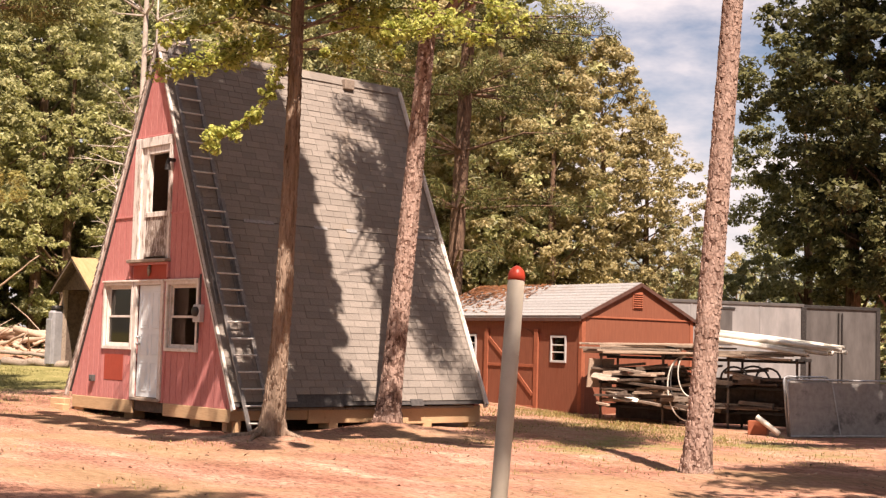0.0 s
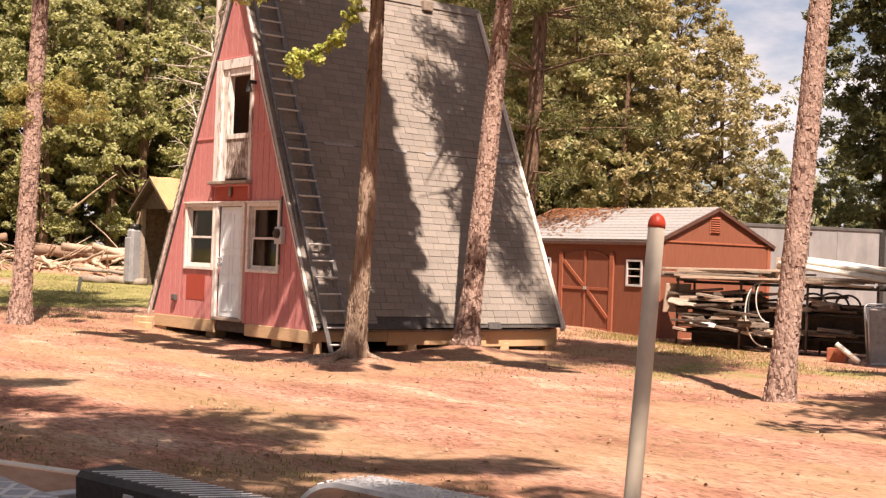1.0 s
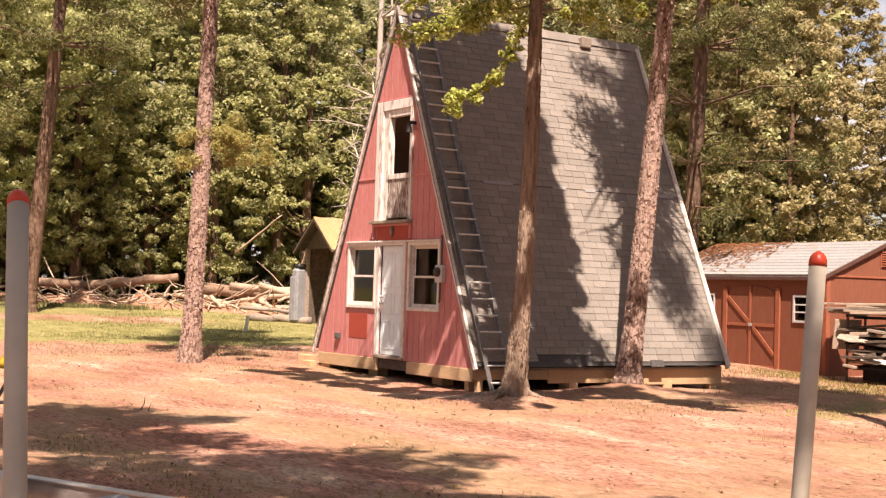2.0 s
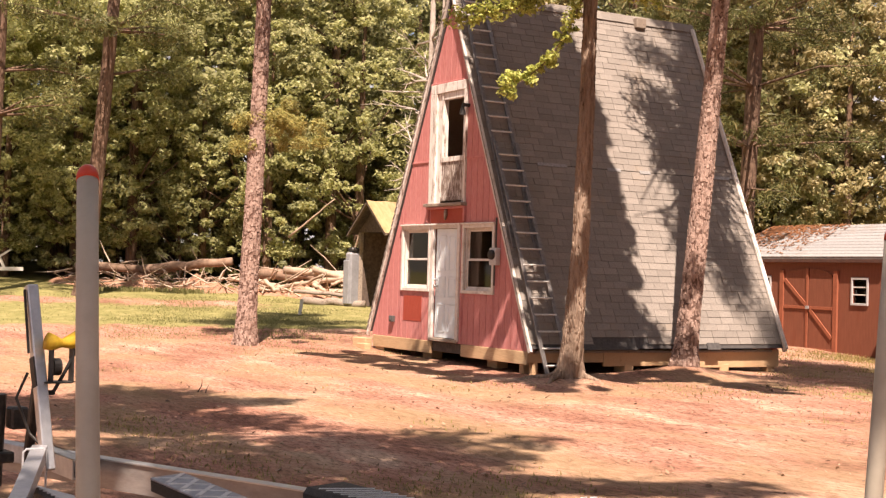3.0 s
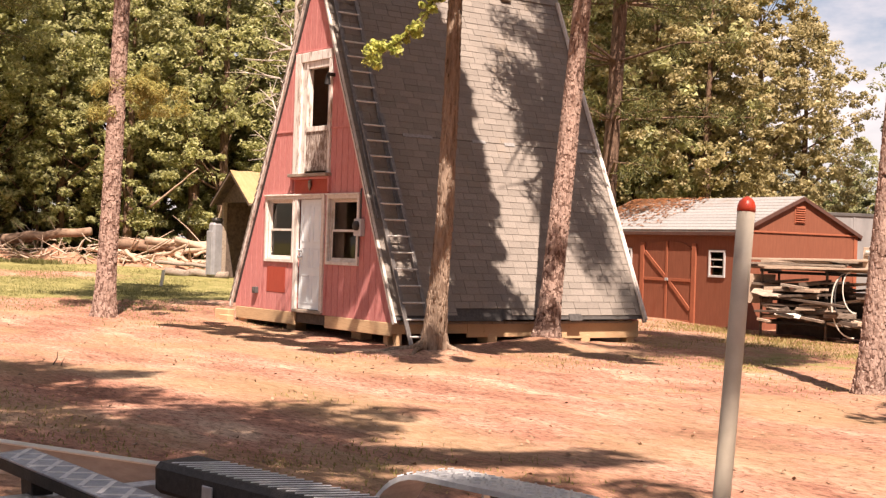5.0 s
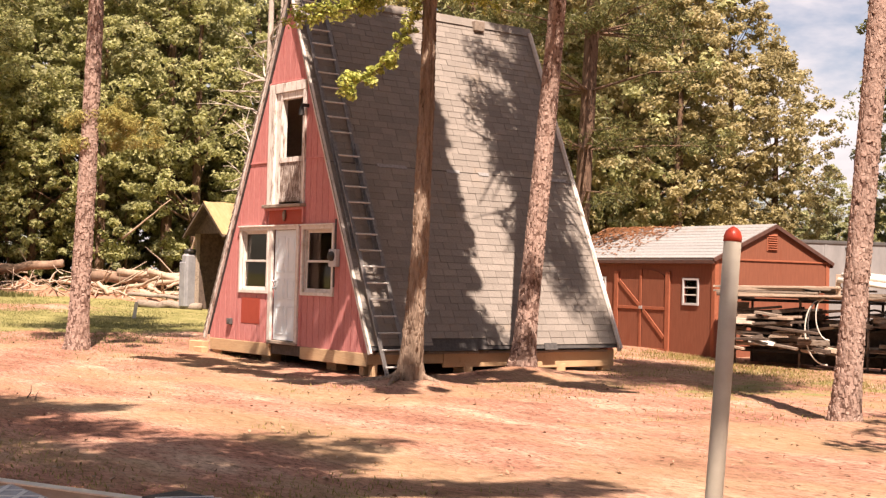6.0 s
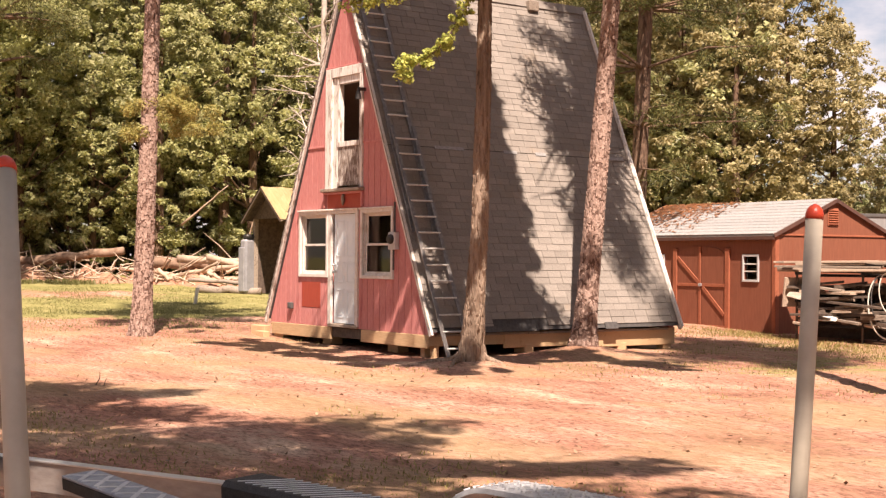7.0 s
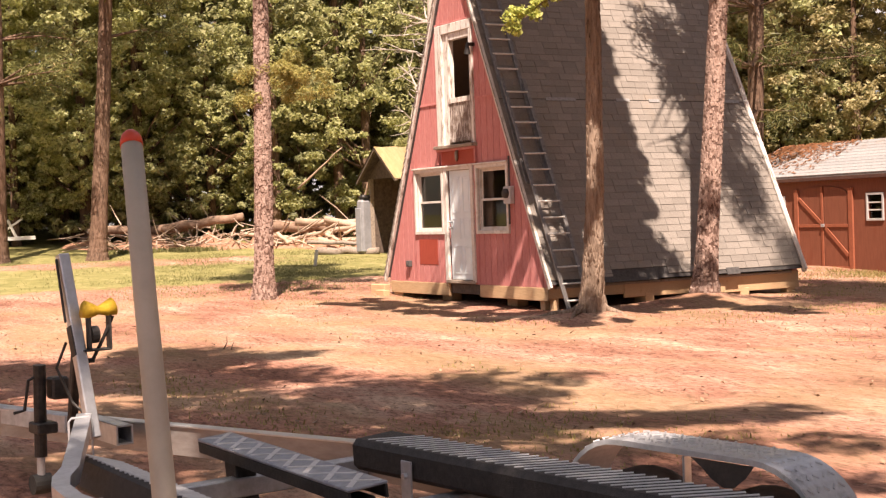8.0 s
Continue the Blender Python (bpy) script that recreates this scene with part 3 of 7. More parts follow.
def build_roof():
    for side in (1, -1):
        bm = bmesh.new()
        th = 0.07
        o = [(0, RIDGE), (side * HALF, EAVE), (side * (HALF - OUT.x * th), EAVE), (0, RIDGE - th / OUT.z * 0.9)]
        prism(bm, o, -0.04, DEEP)
        slab = part("roof_slab", bm, M_FELT, cabin, "steep roof slope covered in grey shingles" if side > 0 else "")
        if side > 0:
            right = slab
        # rake boards at both ends
        for y0, y1 in ((-0.085, -0.041), (DEEP, DEEP + 0.05)):
            bm = bmesh.new()
            for s0, s1 in ((-0.03, SLOPE * 0.36), (SLOPE * 0.36 + 0.004, SLOPE * 0.70), (SLOPE * 0.70 + 0.004, SLOPE + 0.06)):
                pts = []
                for s, h in ((s0, 0.025), (s1, 0.025), (s1, -0.05), (s0, -0.05)):
                    p = on_roof(s, 0, h)
                    pts.append((side * max(p.x, 0.0), p.z))
                prism(bm, pts, y0, y1)
            part("rake_board", bm, M_WHITE if side > 0 else M_PEEL, cabin, "white painted rake board")
    # scalloped shingle ends along the far rake
    bm = bmesh.new()
    n = int(SLOPE / 0.15)
    for i in range(n):
        s0, s1 = 0.1 + i * 0.15, 0.1 + i * 0.15 + 0.14
        p = [on_roof(s, 0, h) for s, h in ((s0, 0.02), (s1, 0.05), (s1, 0.028), (s0, 0.0))]
        prism(bm, [(-q.x, q.z) for q in p], -0.10, 0.15)
    part("shingle_edge", bm, M_SHINGLE, cabin)
    # white metal drip edge down the far end of the slope
    bm = bmesh.new()
    for s0, s1 in ((0.1, 2.4), (2.403, 4.6), (4.603, SLOPE + 0.03)):
        a, b = on_roof(s0, DEEP + 0.0, 0.022), on_roof(s1, DEEP + 0.0, 0.022)
        bar(bm, a, b, 0.022, 0.11, up=OUT.cross(DOWN).cross(DOWN))
        a, b = on_roof(s0, DEEP + 0.012, 0.045), on_roof(s1, DEEP + 0.012, 0.045)
        bar(bm, a, b, 0.09, 0.03, up=OUT)
    part("drip_edge", bm, M_WHITE, cabin, "white metal drip edge")
    # ridge caps, with one piece lifted
    rng = random.Random(3)
    for i in range(22):
        y = -0.1 + i * 0.262
        t = rng.uniform(0.0, 0.012)
        bm = bmesh.new()
        for side in (1, -1):
            p = [on_roof(s, 0, h) for s, h in ((-0.02, 0.03 + t), (0.17, 0.035 + t), (0.17, 0.02 + t), (-0.02, 0.012 + t))]
            prism(bm, [(side * q.x, q.z) for q in p], y, y + 0.27)
        part("ridge_cap", bm, M_SHINGLE, cabin)
    part("vent_stub", boxed((0.05, 4.10, RIDGE - 0.22), (0.19, 4.34, RIDGE - 0.02), bevel=0.01), M_OLDWOOD, cabin, "small brown wooden vent stub at the ridge")
    # back wall, floor
    bm = bmesh.new()
    prism(bm, [(-roof_x(0.4, 0.1), 0.4), (roof_x(0.4, 0.1), 0.4), (0, RIDGE - 0.25)], DEEP - 0.18, DEEP - 0.06)
    part("back_wall", bm, M_RED, cabin)
    for side in (1, -1):
        bm = bmesh.new()
        p = [on_roof(s, 0, h) for s, h in ((0.35, -0.10), (SLOPE - 0.05, -0.10), (SLOPE - 0.05, -0.115), (0.35, -0.115))]
        prism(bm, [(side * q.x, q.z) for q in p], 0.13, DEEP - 0.2)
        part("lining", bm, M_PALEWOOD, cabin)
    part("floor", boxed((-HALF + 0.08, 0.11, 0.36), (HALF - 0.08, DEEP - 0.2, 0.40)), M_OLDWOOD, cabin)
    part("loft_floor", boxed((-roof_x(2.75, 0.2), 0.12, 2.62), (roof_x(2.75, 0.2), DEEP - 0.2, 2.76)), M_OLDWOOD, cabin)
    return right


def build_base():
    z0, z1 = 0.15, 0.385
    for x0, x1, zz in ((-2.74, -0.46, 0.155), (0.62, 2.72, 0.165)):
        part("skirt_beam", boxed((x0, -0.02, zz), (x1, 0.03, z1 - 0.004), bevel=0.006), M_LUMBER, cabin, "new yellow lumber beam")
    part("skirt_beam", boxed((-0.46, 0.03, 0.20), (0.62, 0.07, 0.375), bevel=0.004), M_DARKWOOD, cabin, "dark old beam under the door")
    for y0, y1, zz in ((-0.02, 1.55, 0.20), (1.56, 3.5, 0.13), (3.51, 5.62, 0.085)):
        part("skirt_beam", boxed((2.70, y0, zz), (2.745, y1, EAVE - 0.03), bevel=0.006), M_LUMBER, cabin, "new yellow lumber beam")
    part("sill_beam", boxed((-2.72, 0.10, 0.18), (-2.6, DEEP, 0.36)), M_DARKWOOD, cabin)
    for x in (-2.2, -0.8, 0.9, 2.3):
        part("joist", boxed((x, 0.05, 0.18), (x + 0.09, DEEP - 0.1, 0.36)), M_DARKWOOD, cabin)


build_front()
build_window(*HEADS[0])
build_window(*HEADS[2])
build_front_door()
build_upper_opening()
ROOF_SLAB = build_roof()
build_base()


def lay_shingles():
    rng = random.Random(12)
    row_h, tab = 0.130, 0.30
    meshes = []
    for w in (tab - 0.006, tab * 0.5 - 0.006):
        bm = bmesh.new()
        v = [bm.verts.new(q) for q in ((0, 0, 0.002), (w, 0, 0.002), (w, row_h * 1.2, 0.010), (0, row_h * 1.2, 0.010), (0, 0, -0.006), (w, 0, -0.006), (w, row_h * 1.2, -0.002), (0, row_h * 1.2, -0.002))]
        for f in ((0, 1, 2, 3), (7, 6, 5, 4), (0, 4, 5, 1), (2, 6, 7, 3), (1, 5, 6, 2), (3, 7, 4, 0)):
            bm.faces.new([v[i] for i in f])
        bmesh.ops.recalc_face_normals(bm, faces=bm.faces)
        me = bpy.data.meshes.new("shingle")
        bm.to_mesh(me)
        bm.free()
        me.materials.append(M_SHINGLE)
        meshes.append(me)
    base = Matrix(((0, DOWN.x, OUT.x, 0), (1, 0, 0, 0), (0, DOWN.z, OUT.z, RIDGE), (0, 0, 0, 1)))
    rest_v, rest_f = [], []
    made = 0
    s, row = 0.10, 0
    seam = 3.50
    while s < SLOPE - 0.10:
        if seam - 0.05 < s < seam + 0.02:
            s = seam + 0.02
        y = -0.10
        half = row % 3 != 1
        while y < DEEP - 0.08:
            me = meshes[1] if half and y < 0 else meshes[0]
            w = me.vertices[1].co.x
            if y + w > DEEP + 0.03:
                me = meshes[1]
                w = me.vertices[1].co.x
            torn = s > SLOPE - 0.26 and 1.0 < y < 2.1 + rng.uniform(-0.3, 0.2)
            if not torn or rng.random() < 0.15:
                m = base @ pose(y, s, 0.006 + rng.uniform(0, 0.004), rng.uniform(-0.6, 0.9), 0, rng.uniform(-0.5, 0.5))
                if s > SLOPE - 2.6 and y < 5.2 and made < 300:
                    ob = new("shingle", me)
                    ob.parent = ROOF_SLAB
                    ob.matrix_basis = m
                    made += 1
                else:
                    k = len(rest_v)
                    rest_v += [m @ q.co for q in me.vertices]
                    rest_f += [[k + i for i in p.vertices] for p in me.polygons]
            y += w + 0.006
        s += row_h
        row += 1
    me = bpy.data.meshes.new("shingle_field")
    me.from_pydata(rest_v, [], rest_f)
    me.materials.append(M_SHINGLE)
    ob = new("shingle_field", me)
    ob.parent = ROOF_SLAB
    ob["kind"] = "stuff"
    # loose strips along the seam, a torn edge below, one loose patch
    for y0, y1, h in ((0.95, 1.6, 0.03), (2.5, 2.8, 0.03), (3.25, 3.5, 0.028), (4.6, 5.45, 0.035)):
        bm = bmesh.new()
        p = [on_roof(q, 0, k) for q, k in ((seam - 0.02, 0.012), (seam + 0.05, 0.016), (seam + 0.05, h), (seam - 0.02, h - 0.006))]
        prism(bm, [(q.x, q.z) for q in p], y0, y1)
        part("flashing_strip", bm, M_SHEDROOF, cabin)
    for y0, y1, s0 in ((1.0, 1.5, SLOPE - 0.13), (1.5, 2.2, SLOPE - 0.10), (3.75, 4.05, SLOPE - 0.1)):
        bm = bmesh.new()
        p = [on_roof(q, 0, k) for q, k in ((s0, 0.0), (SLOPE + 0.03, 0.0), (SLOPE + 0.03, 0.02), (s0, 0.018))]
        prism(bm, [(q.x, q.z) for q in p], y0, y1)
        part("torn_felt", bm, M_FELT, cabin, "torn black felt at the eave")


lay_shingles()


# wooden blocks and piers on which the cabin is jacked up
def wood_block(x, y, w, d, h, turn=0, z=None, mat=None, label="short yellow lumber block under the cabin"):
    b = finish("wood_block", boxed((-w / 2, -d / 2, 0), (w / 2, d / 2, h), bevel=0.01), mat or M_LUMBER)
    b.matrix_world = pose(x, y, ground_z(x, y) - 0.02 if z is None else z, 0, 0, turn)
    return tagged(b, label, "block", "blocks under the cabin")


for x, y, w, d, h, turn in ((2.45, 0.12, 0.12, 0.12, 0.20, 5), (2.66, 0.16, 0.14, 0.1, 0.40, -4), (2.60, 2.1, 0.3, 0.2, 0.17, 3), (2.60, 4.3, 0.3, 0.2, 0.16, -6), (2.62, 5.45, 0.2, 0.2, 0.17, 0),
                            (-2.55, 0.15, 0.3, 0.25, 0.14, 8), (-0.9, 0.3, 0.3, 0.25, 0.15, 3), (1.2, 0.4, 0.3, 0.25, 0.18, 3), (-2.6, 5.3, 0.3, 0.3, 0.1, 0)):
    wood_block(x, y, w, d, h, turn)
wood_block(-3.05, -0.10, 0.42, 0.16, 0.22, 12, label="stubby yellow beam end beside the cabin corner")
wood_block(-2.75, -0.22, 0.30, 0.14, 0.13, 6, label="small lumber offcut on the clay beside the cabin")


def build_meter():
    t = thing("electric_meter", "grey electric meter with round glass face on the cabin wall", "meter")
    part("housing", boxed((1.60, -0.10, 1.80), (1.82, -0.002, 2.10), bevel=0.012), M_METER, t)
    bm = bmesh.new()
    tube(bm, [(1.71, -0.10, 1.98), (1.71, -0.12, 1.98), (1.71, -0.15, 1.98), (1.71, -0.16, 1.98)], [0.085, 0.085, 0.075, 0.045], 18)
    part("dial", bm, M_DARKMETAL, t, "dark round dial", smooth=True)
    bm = tubed([(1.74, -0.05, 2.09), (1.74, -0.05, 2.62)], 0.018, 8)
    part("conduit", bm, M_GREYMETAL, t)
    part("conduit", tubed([(1.71, -0.05, 1.81), (1.71, -0.05, 1.45)], 0.018, 8), M_GREYMETAL, t)


build_meter()
lamp = thing("wall_lamp", "small dark wall lamp beside the loft door", "wall lamp")
part("arm", boxed((0.655, -0.16, 4.62), (0.70, -0.004, 4.68), bevel=0.006), M_DARKMETAL, lamp)
part("shade", tubed([(0.678, -0.15, 4.63), (0.678, -0.15, 4.52), (0.678, -0.15, 4.47)], [0.03, 0.05, 0.055], 10), M_DARKMETAL, lamp)


# extension ladder lying up the roof
def ladder_section(name, s0, s1, y0, y1, h, label, lean=0.0, bare=99.0):
    t = thing(name, label, "ladder", group="ladder sections on the roof")
    rail = (0.03, 0.075)
    for y, dy in ((y0, lean), (y1, lean)):
        bm = bmesh.new()
        a, b = on_roof(s0, y + dy, h), on_roof(s1, y, h)
        bar(bm, a, b, rail[0], rail[1], up=(0, 1, 0), bevel=0.004)
        part("rail", bm, M_LADDER, t)
    n = int((s1 - s0 - 0.2) / 0.30)
    for i in range(n + 1):
        s = s1 - 0.15 - i * 0.30
        if bare < s:
            continue
        k = lean * (s1 - s) / (s1 - s0)
        part("rung", tubed([on_roof(s, y0 + k, h + 0.01), on_roof(s, y1 + k, h + 0.01)], 0.016, 8), M_RUNG, t)
    return t


ladder_section("ladder", 3.19, SLOPE + 0.50, 0.07, 0.515, 0.13, "lower section of aluminium ladder leaning up the cabin roof")
ladder_section("ladder", -0.32, 5.2, 0.03, 0.47, 0.06, "upper section of aluminium ladder reaching past the ridge", lean=0.10, bare=3.1)

# ---- brown shed ----
def build_shed():
    t = thing("storage_shed", "rust-brown wooden storage shed with worn grey roof and double doors", "shed", pose(0.96, 10.45, 0.0, 0, 0, -5.7))
    LEN, WID, TOP, PEAK = 6.1, 3.56, 2.28, 3.06
    x_in = 0.09
    holes = ((-1.0, -0.56, 1.25, 1.77), (-4.33, -3.89, 1.25, 1.77))
    bm = bmesh.new()
    cuts = [-LEN, holes[1][0], holes[1][1], holes[0][0], holes[0][1], 0]
    for i, (a, b) in enumerate(zip(cuts, cuts[1:])):
        h = {1: holes[1], 3: holes[0]}.get(i)
        if h:
            box(bm, (a, 0, -0.1), (b, x_in, h[2]))
            box(bm, (a, 0, h[3]), (b, x_in, TOP))
        else:
            box(bm, (a, 0, -0.1), (b, x_in, TOP))
    part("front_wall", bm, M_SHED, t)
    part("back_wall", boxed((-LEN, WID - x_in, -0.1), (0, WID, TOP), bevel=0), M_SHED, t)
    for x0, x1 in ((-0.08, 0.004), (-LEN, -LEN + 0.08)):
        bm = bmesh.new()
        o = [(0.0, -0.1), (WID, -0.1), (WID, TOP), (WID / 2, PEAK), (0.0, TOP)]
        f = [bm.verts.new((x0, y, z)) for y, z in o]
        b = [bm.verts.new((x1, y, z)) for y, z in o]
        bm.faces.new(f)
        bm.faces.new(b[::-1])
        for i in range(5):
            bm.faces.new((f[i], b[i], b[(i + 1) % 5], f[(i + 1) % 5]))
        part("gable_wall", bm, M_SHED, t)
    part("gable_trim", boxed((0.006, -0.01, TOP - 0.04), (0.03, WID + 0.01, TOP), bevel=0.004), M_SHEDTRIM, t)
    part("corner_board", boxed((-0.09, -0.022, -0.1), (0.022, -0.002, TOP - 0.05), bevel=0.004), M_SHEDTRIM, t)
    part("corner_board", boxed((0.006, -0.02, -0.1), (0.026, 0.09, TOP - 0.05), bevel=0.004), M_SHEDTRIM, t)
    part("corner_board", boxed((0.006, WID - 0.09, -0.1), (0.026, WID + 0.02, TOP - 0.05), bevel=0.004), M_SHEDTRIM, t)
    # roof slopes with fascia
    over, side = 0.11, 0.06
    run = WID / 2 + over
    fall = (PEAK - TOP) / (WID / 2)
    for s in (1, -1):
        y0, y1 = WID / 2, WID / 2 - s * run
        z0, z1 = PEAK + 0.045, PEAK + 0.045 - fall * run
        bm = bmesh.new()
        for a, b in ((-LEN - side, side),):
            v = [bm.verts.new(q) for q in ((a, y0, z0), (b, y0, z0), (b, y1, z1), (a, y1, z1), (a, y0, z0 - 0.05), (b, y0, z0 - 0.05), (b, y1, z1 - 0.05), (a, y1, z1 - 0.05))]
            for q in ((0, 1, 2, 3), (7, 6, 5, 4), (0, 4, 5, 1), (2, 6, 7, 3), (1, 5, 6, 2), (3, 7, 4, 0)):
                bm.faces.new([v[i] for i in q])
        slope = part("roof_slope", bm, M_SHEDROOF, t, "worn grey roof with rust-coloured litter")
        if s > 0:
            n = 11
            length = math.hypot(run, z0 - z1)
            for i in range(n):
                k0, k1 = i / n, (i + 1.12) / n
                bm = bmesh.new()
                p, q = Vector((0, y0 + (y1 - y0) * k0, z0 + (z1 - z0) * k0 + 0.004)), Vector((0, y0 + (y1 - y0) * min(k1, 1.005), z0 + (z1 - z0) * min(k1, 1.005) + 0.012))
                v = [bm.verts.new((x, w.y, w.z + h)) for w in (p, q) for x in (-LEN - side + 0.01, side - 0.01) for h in (0, -0.008)]
                for f in ((0, 2, 6, 4), (1, 5, 7, 3), (4, 6, 7, 5), (0, 1, 3, 2), (0, 4, 5, 1), (2, 3, 7, 6)):
                    bm.faces.new([v[j] for j in f])
                part("shingle_course", bm, M_SHEDROOF, slope)
        part("fascia", boxed((-LEN - side, min(y1, y1 + s * 0.03), z1 - 0.13), (side, max(y1, y1 + s * 0.03), z1 - 0.05), bevel=0.004), M_EAVE, t, "brown eave board with shade put into its colour")
        for xe in (side - 0.03, ):
            bm = bmesh.new()
            bar(bm, (xe + 0.04, y0, z0 - 0.05), (xe + 0.04, y1, z1 - 0.05), 0.08, 0.024, up=(1, 0, 0))
            part("barge_board", bm, M_EAVE, t, "brown eave board with shade put into its colour")
    # gable vent
    v = part("gable_vent", boxed((0.006, 1.55, 2.48), (0.02, 1.88, 2.88), bevel=0.003), M_SHEDTRIM, t)
    for i in range(7):
        bm = boxed((-0.02, 1.575, -0.012), (0.02, 1.855, 0.012), pose(0.026, 0, 2.52 + 0.052 * i, 0, 32, 0), 0.002)
        part("slat", bm, M_SHEDTRIM, v)
    # windows
    for h in holes:
        w = new("window")
        w.parent = t
        w["label"] = "small white-framed window with glazing bars"
        a, b, lo, hi = h
        for p, q in (((a - 0.05, -0.03, lo - 0.05), (a, 0.01, hi + 0.05)), ((b, -0.03, lo - 0.05), (b + 0.05, 0.01, hi + 0.05)), ((a, -0.03, hi), (b, 0.01, hi + 0.05)), ((a, -0.03, lo - 0.05), (b, 0.01, lo))):
            part("casing", boxed(p, q, bevel=0.004), M_METER, w)
        for k in (0.36, 0.68):
            part("glazing_bar", boxed((a, 0.0, lo + (hi - lo) * k - 0.014), (b, 0.03, lo + (hi - lo) * k + 0.014), bevel=0.003), M_WHITE, w)
        pane = part("pane", boxed((a, 0.035, lo), (b, 0.04, hi), bevel=0), M_GLASS, w)
        pane.visible_shadow = False
    # arched double door with one mid batten and braces
    arch = [(-3.33, 1.80), (-3.24, 1.90), (-3.08, 1.96), (-2.80, 2.0), (-2.455, 2.01), (-2.10, 1.99), (-1.85, 1.94), (-1.70, 1.87), (-1.63, 1.78)]
    for k, (a, b) in enumerate(((-3.33, -2.465), (-2.445, -1.63))):
        d = new("door")
        d.parent = t
        d["label"] = "closed rust-brown plank door with diagonal brace"
        top = arch[:4] + [(-2.465, 2.008)] if k == 0 else [(-2.445, 2.008)] + arch[5:]
        bm = bmesh.new()
        prism(bm, [(a, 0.10)] + top + [(b, 0.10)], -0.022, -0.002)
        part("panel", bm, M_SHED, d)
        rails = [((a, 1.065), (b, 1.135)), ((a, 0.10), (b, 0.17))] + ([((b - 0.075, 0.17), (b, 1.065)), ((b - 0.075, 1.135), (b, 2.0))] if k == 0 else [])
        for (x0, z0), (x1, z1) in rails:
            part("batten", boxed((x0, -0.043, z0), (x1, -0.024, z1), bevel=0.004), M_SHEDTRIM, d)
        bm = bmesh.new()
        if k == 0:
            bar(bm, (a + 0.02, -0.036, 1.74), (b - 0.06, -0.036, 1.15), 0.085, 0.022, up=(0, 1, 0))
        else:
            bar(bm, (a + 0.05, -0.036, 1.05), (b - 0.01, -0.036, 0.42), 0.085, 0.022, up=(0, 1, 0))
        part("brace", bm, M_SHEDTRIM, d)
    part("latch", boxed((-2.52, -0.07, 1.07), (-2.41, -0.046, 1.14), bevel=0.004), M_GALV, t)
    for x in (-3.48, -1.61):
        part("door_post", boxed((x, -0.05, 0.0), (x + 0.14, -0.002, 1.96), bevel=0.005), M_SHEDTRIM, t)
    part("threshold", boxed((-3.4, -0.03, 0.04), (-1.68, -0.002, 0.095), bevel=0.003), M_DARKWOOD, t)
    return t


SHED = build_shed()


def roof_litter():
    """Rust-coloured needles and leaves lying in drifts on the far end of the shed's roof."""
    rng = np.random.default_rng(71)
    n = 1500
    x = -6.1 + 3.4 * rng.beta(1.1, 2.0, n)
    k = np.clip(rng.beta(1.0, 2.6, n) * 1.05, 0.01, 0.97)
    run, fall = 3.56 / 2 + 0.11, 0.78 / 1.78
    y, z = 1.78 - k * run, 3.125 - fall * k * run
    s = rng.uniform(0.02, 0.07, n)
    a = rng.uniform(0, 2 * math.pi, n)
    u = np.stack([np.cos(a), np.sin(a), fall * np.sin(a)], 1) * s[:, None]
    w = np.stack([-np.sin(a), np.cos(a), fall * np.cos(a)], 1) * (s * rng.uniform(0.3, 0.7, n))[:, None]
    c = np.stack([x, y, z + rng.uniform(0.005, 0.02, n)], 1)
    me = quads_mesh("roof_litter", np.stack([c - u, c + w, c + u, c - w], 1).reshape(-1, 3), np.arange(n * 4).reshape(-1, 4))
    me.materials.append(leaf_material("rusty_needles", (0.20, 0.075, 0.035), (0.42, 0.19, 0.09), 0.1))
    ob = new("roof_litter", me)
    ob.matrix_world = SHED.matrix_world.copy()
    tagged(ob, "rust-coloured dead leaves lying on the shed roof", "litter", kind="stuff")


roof_litter()


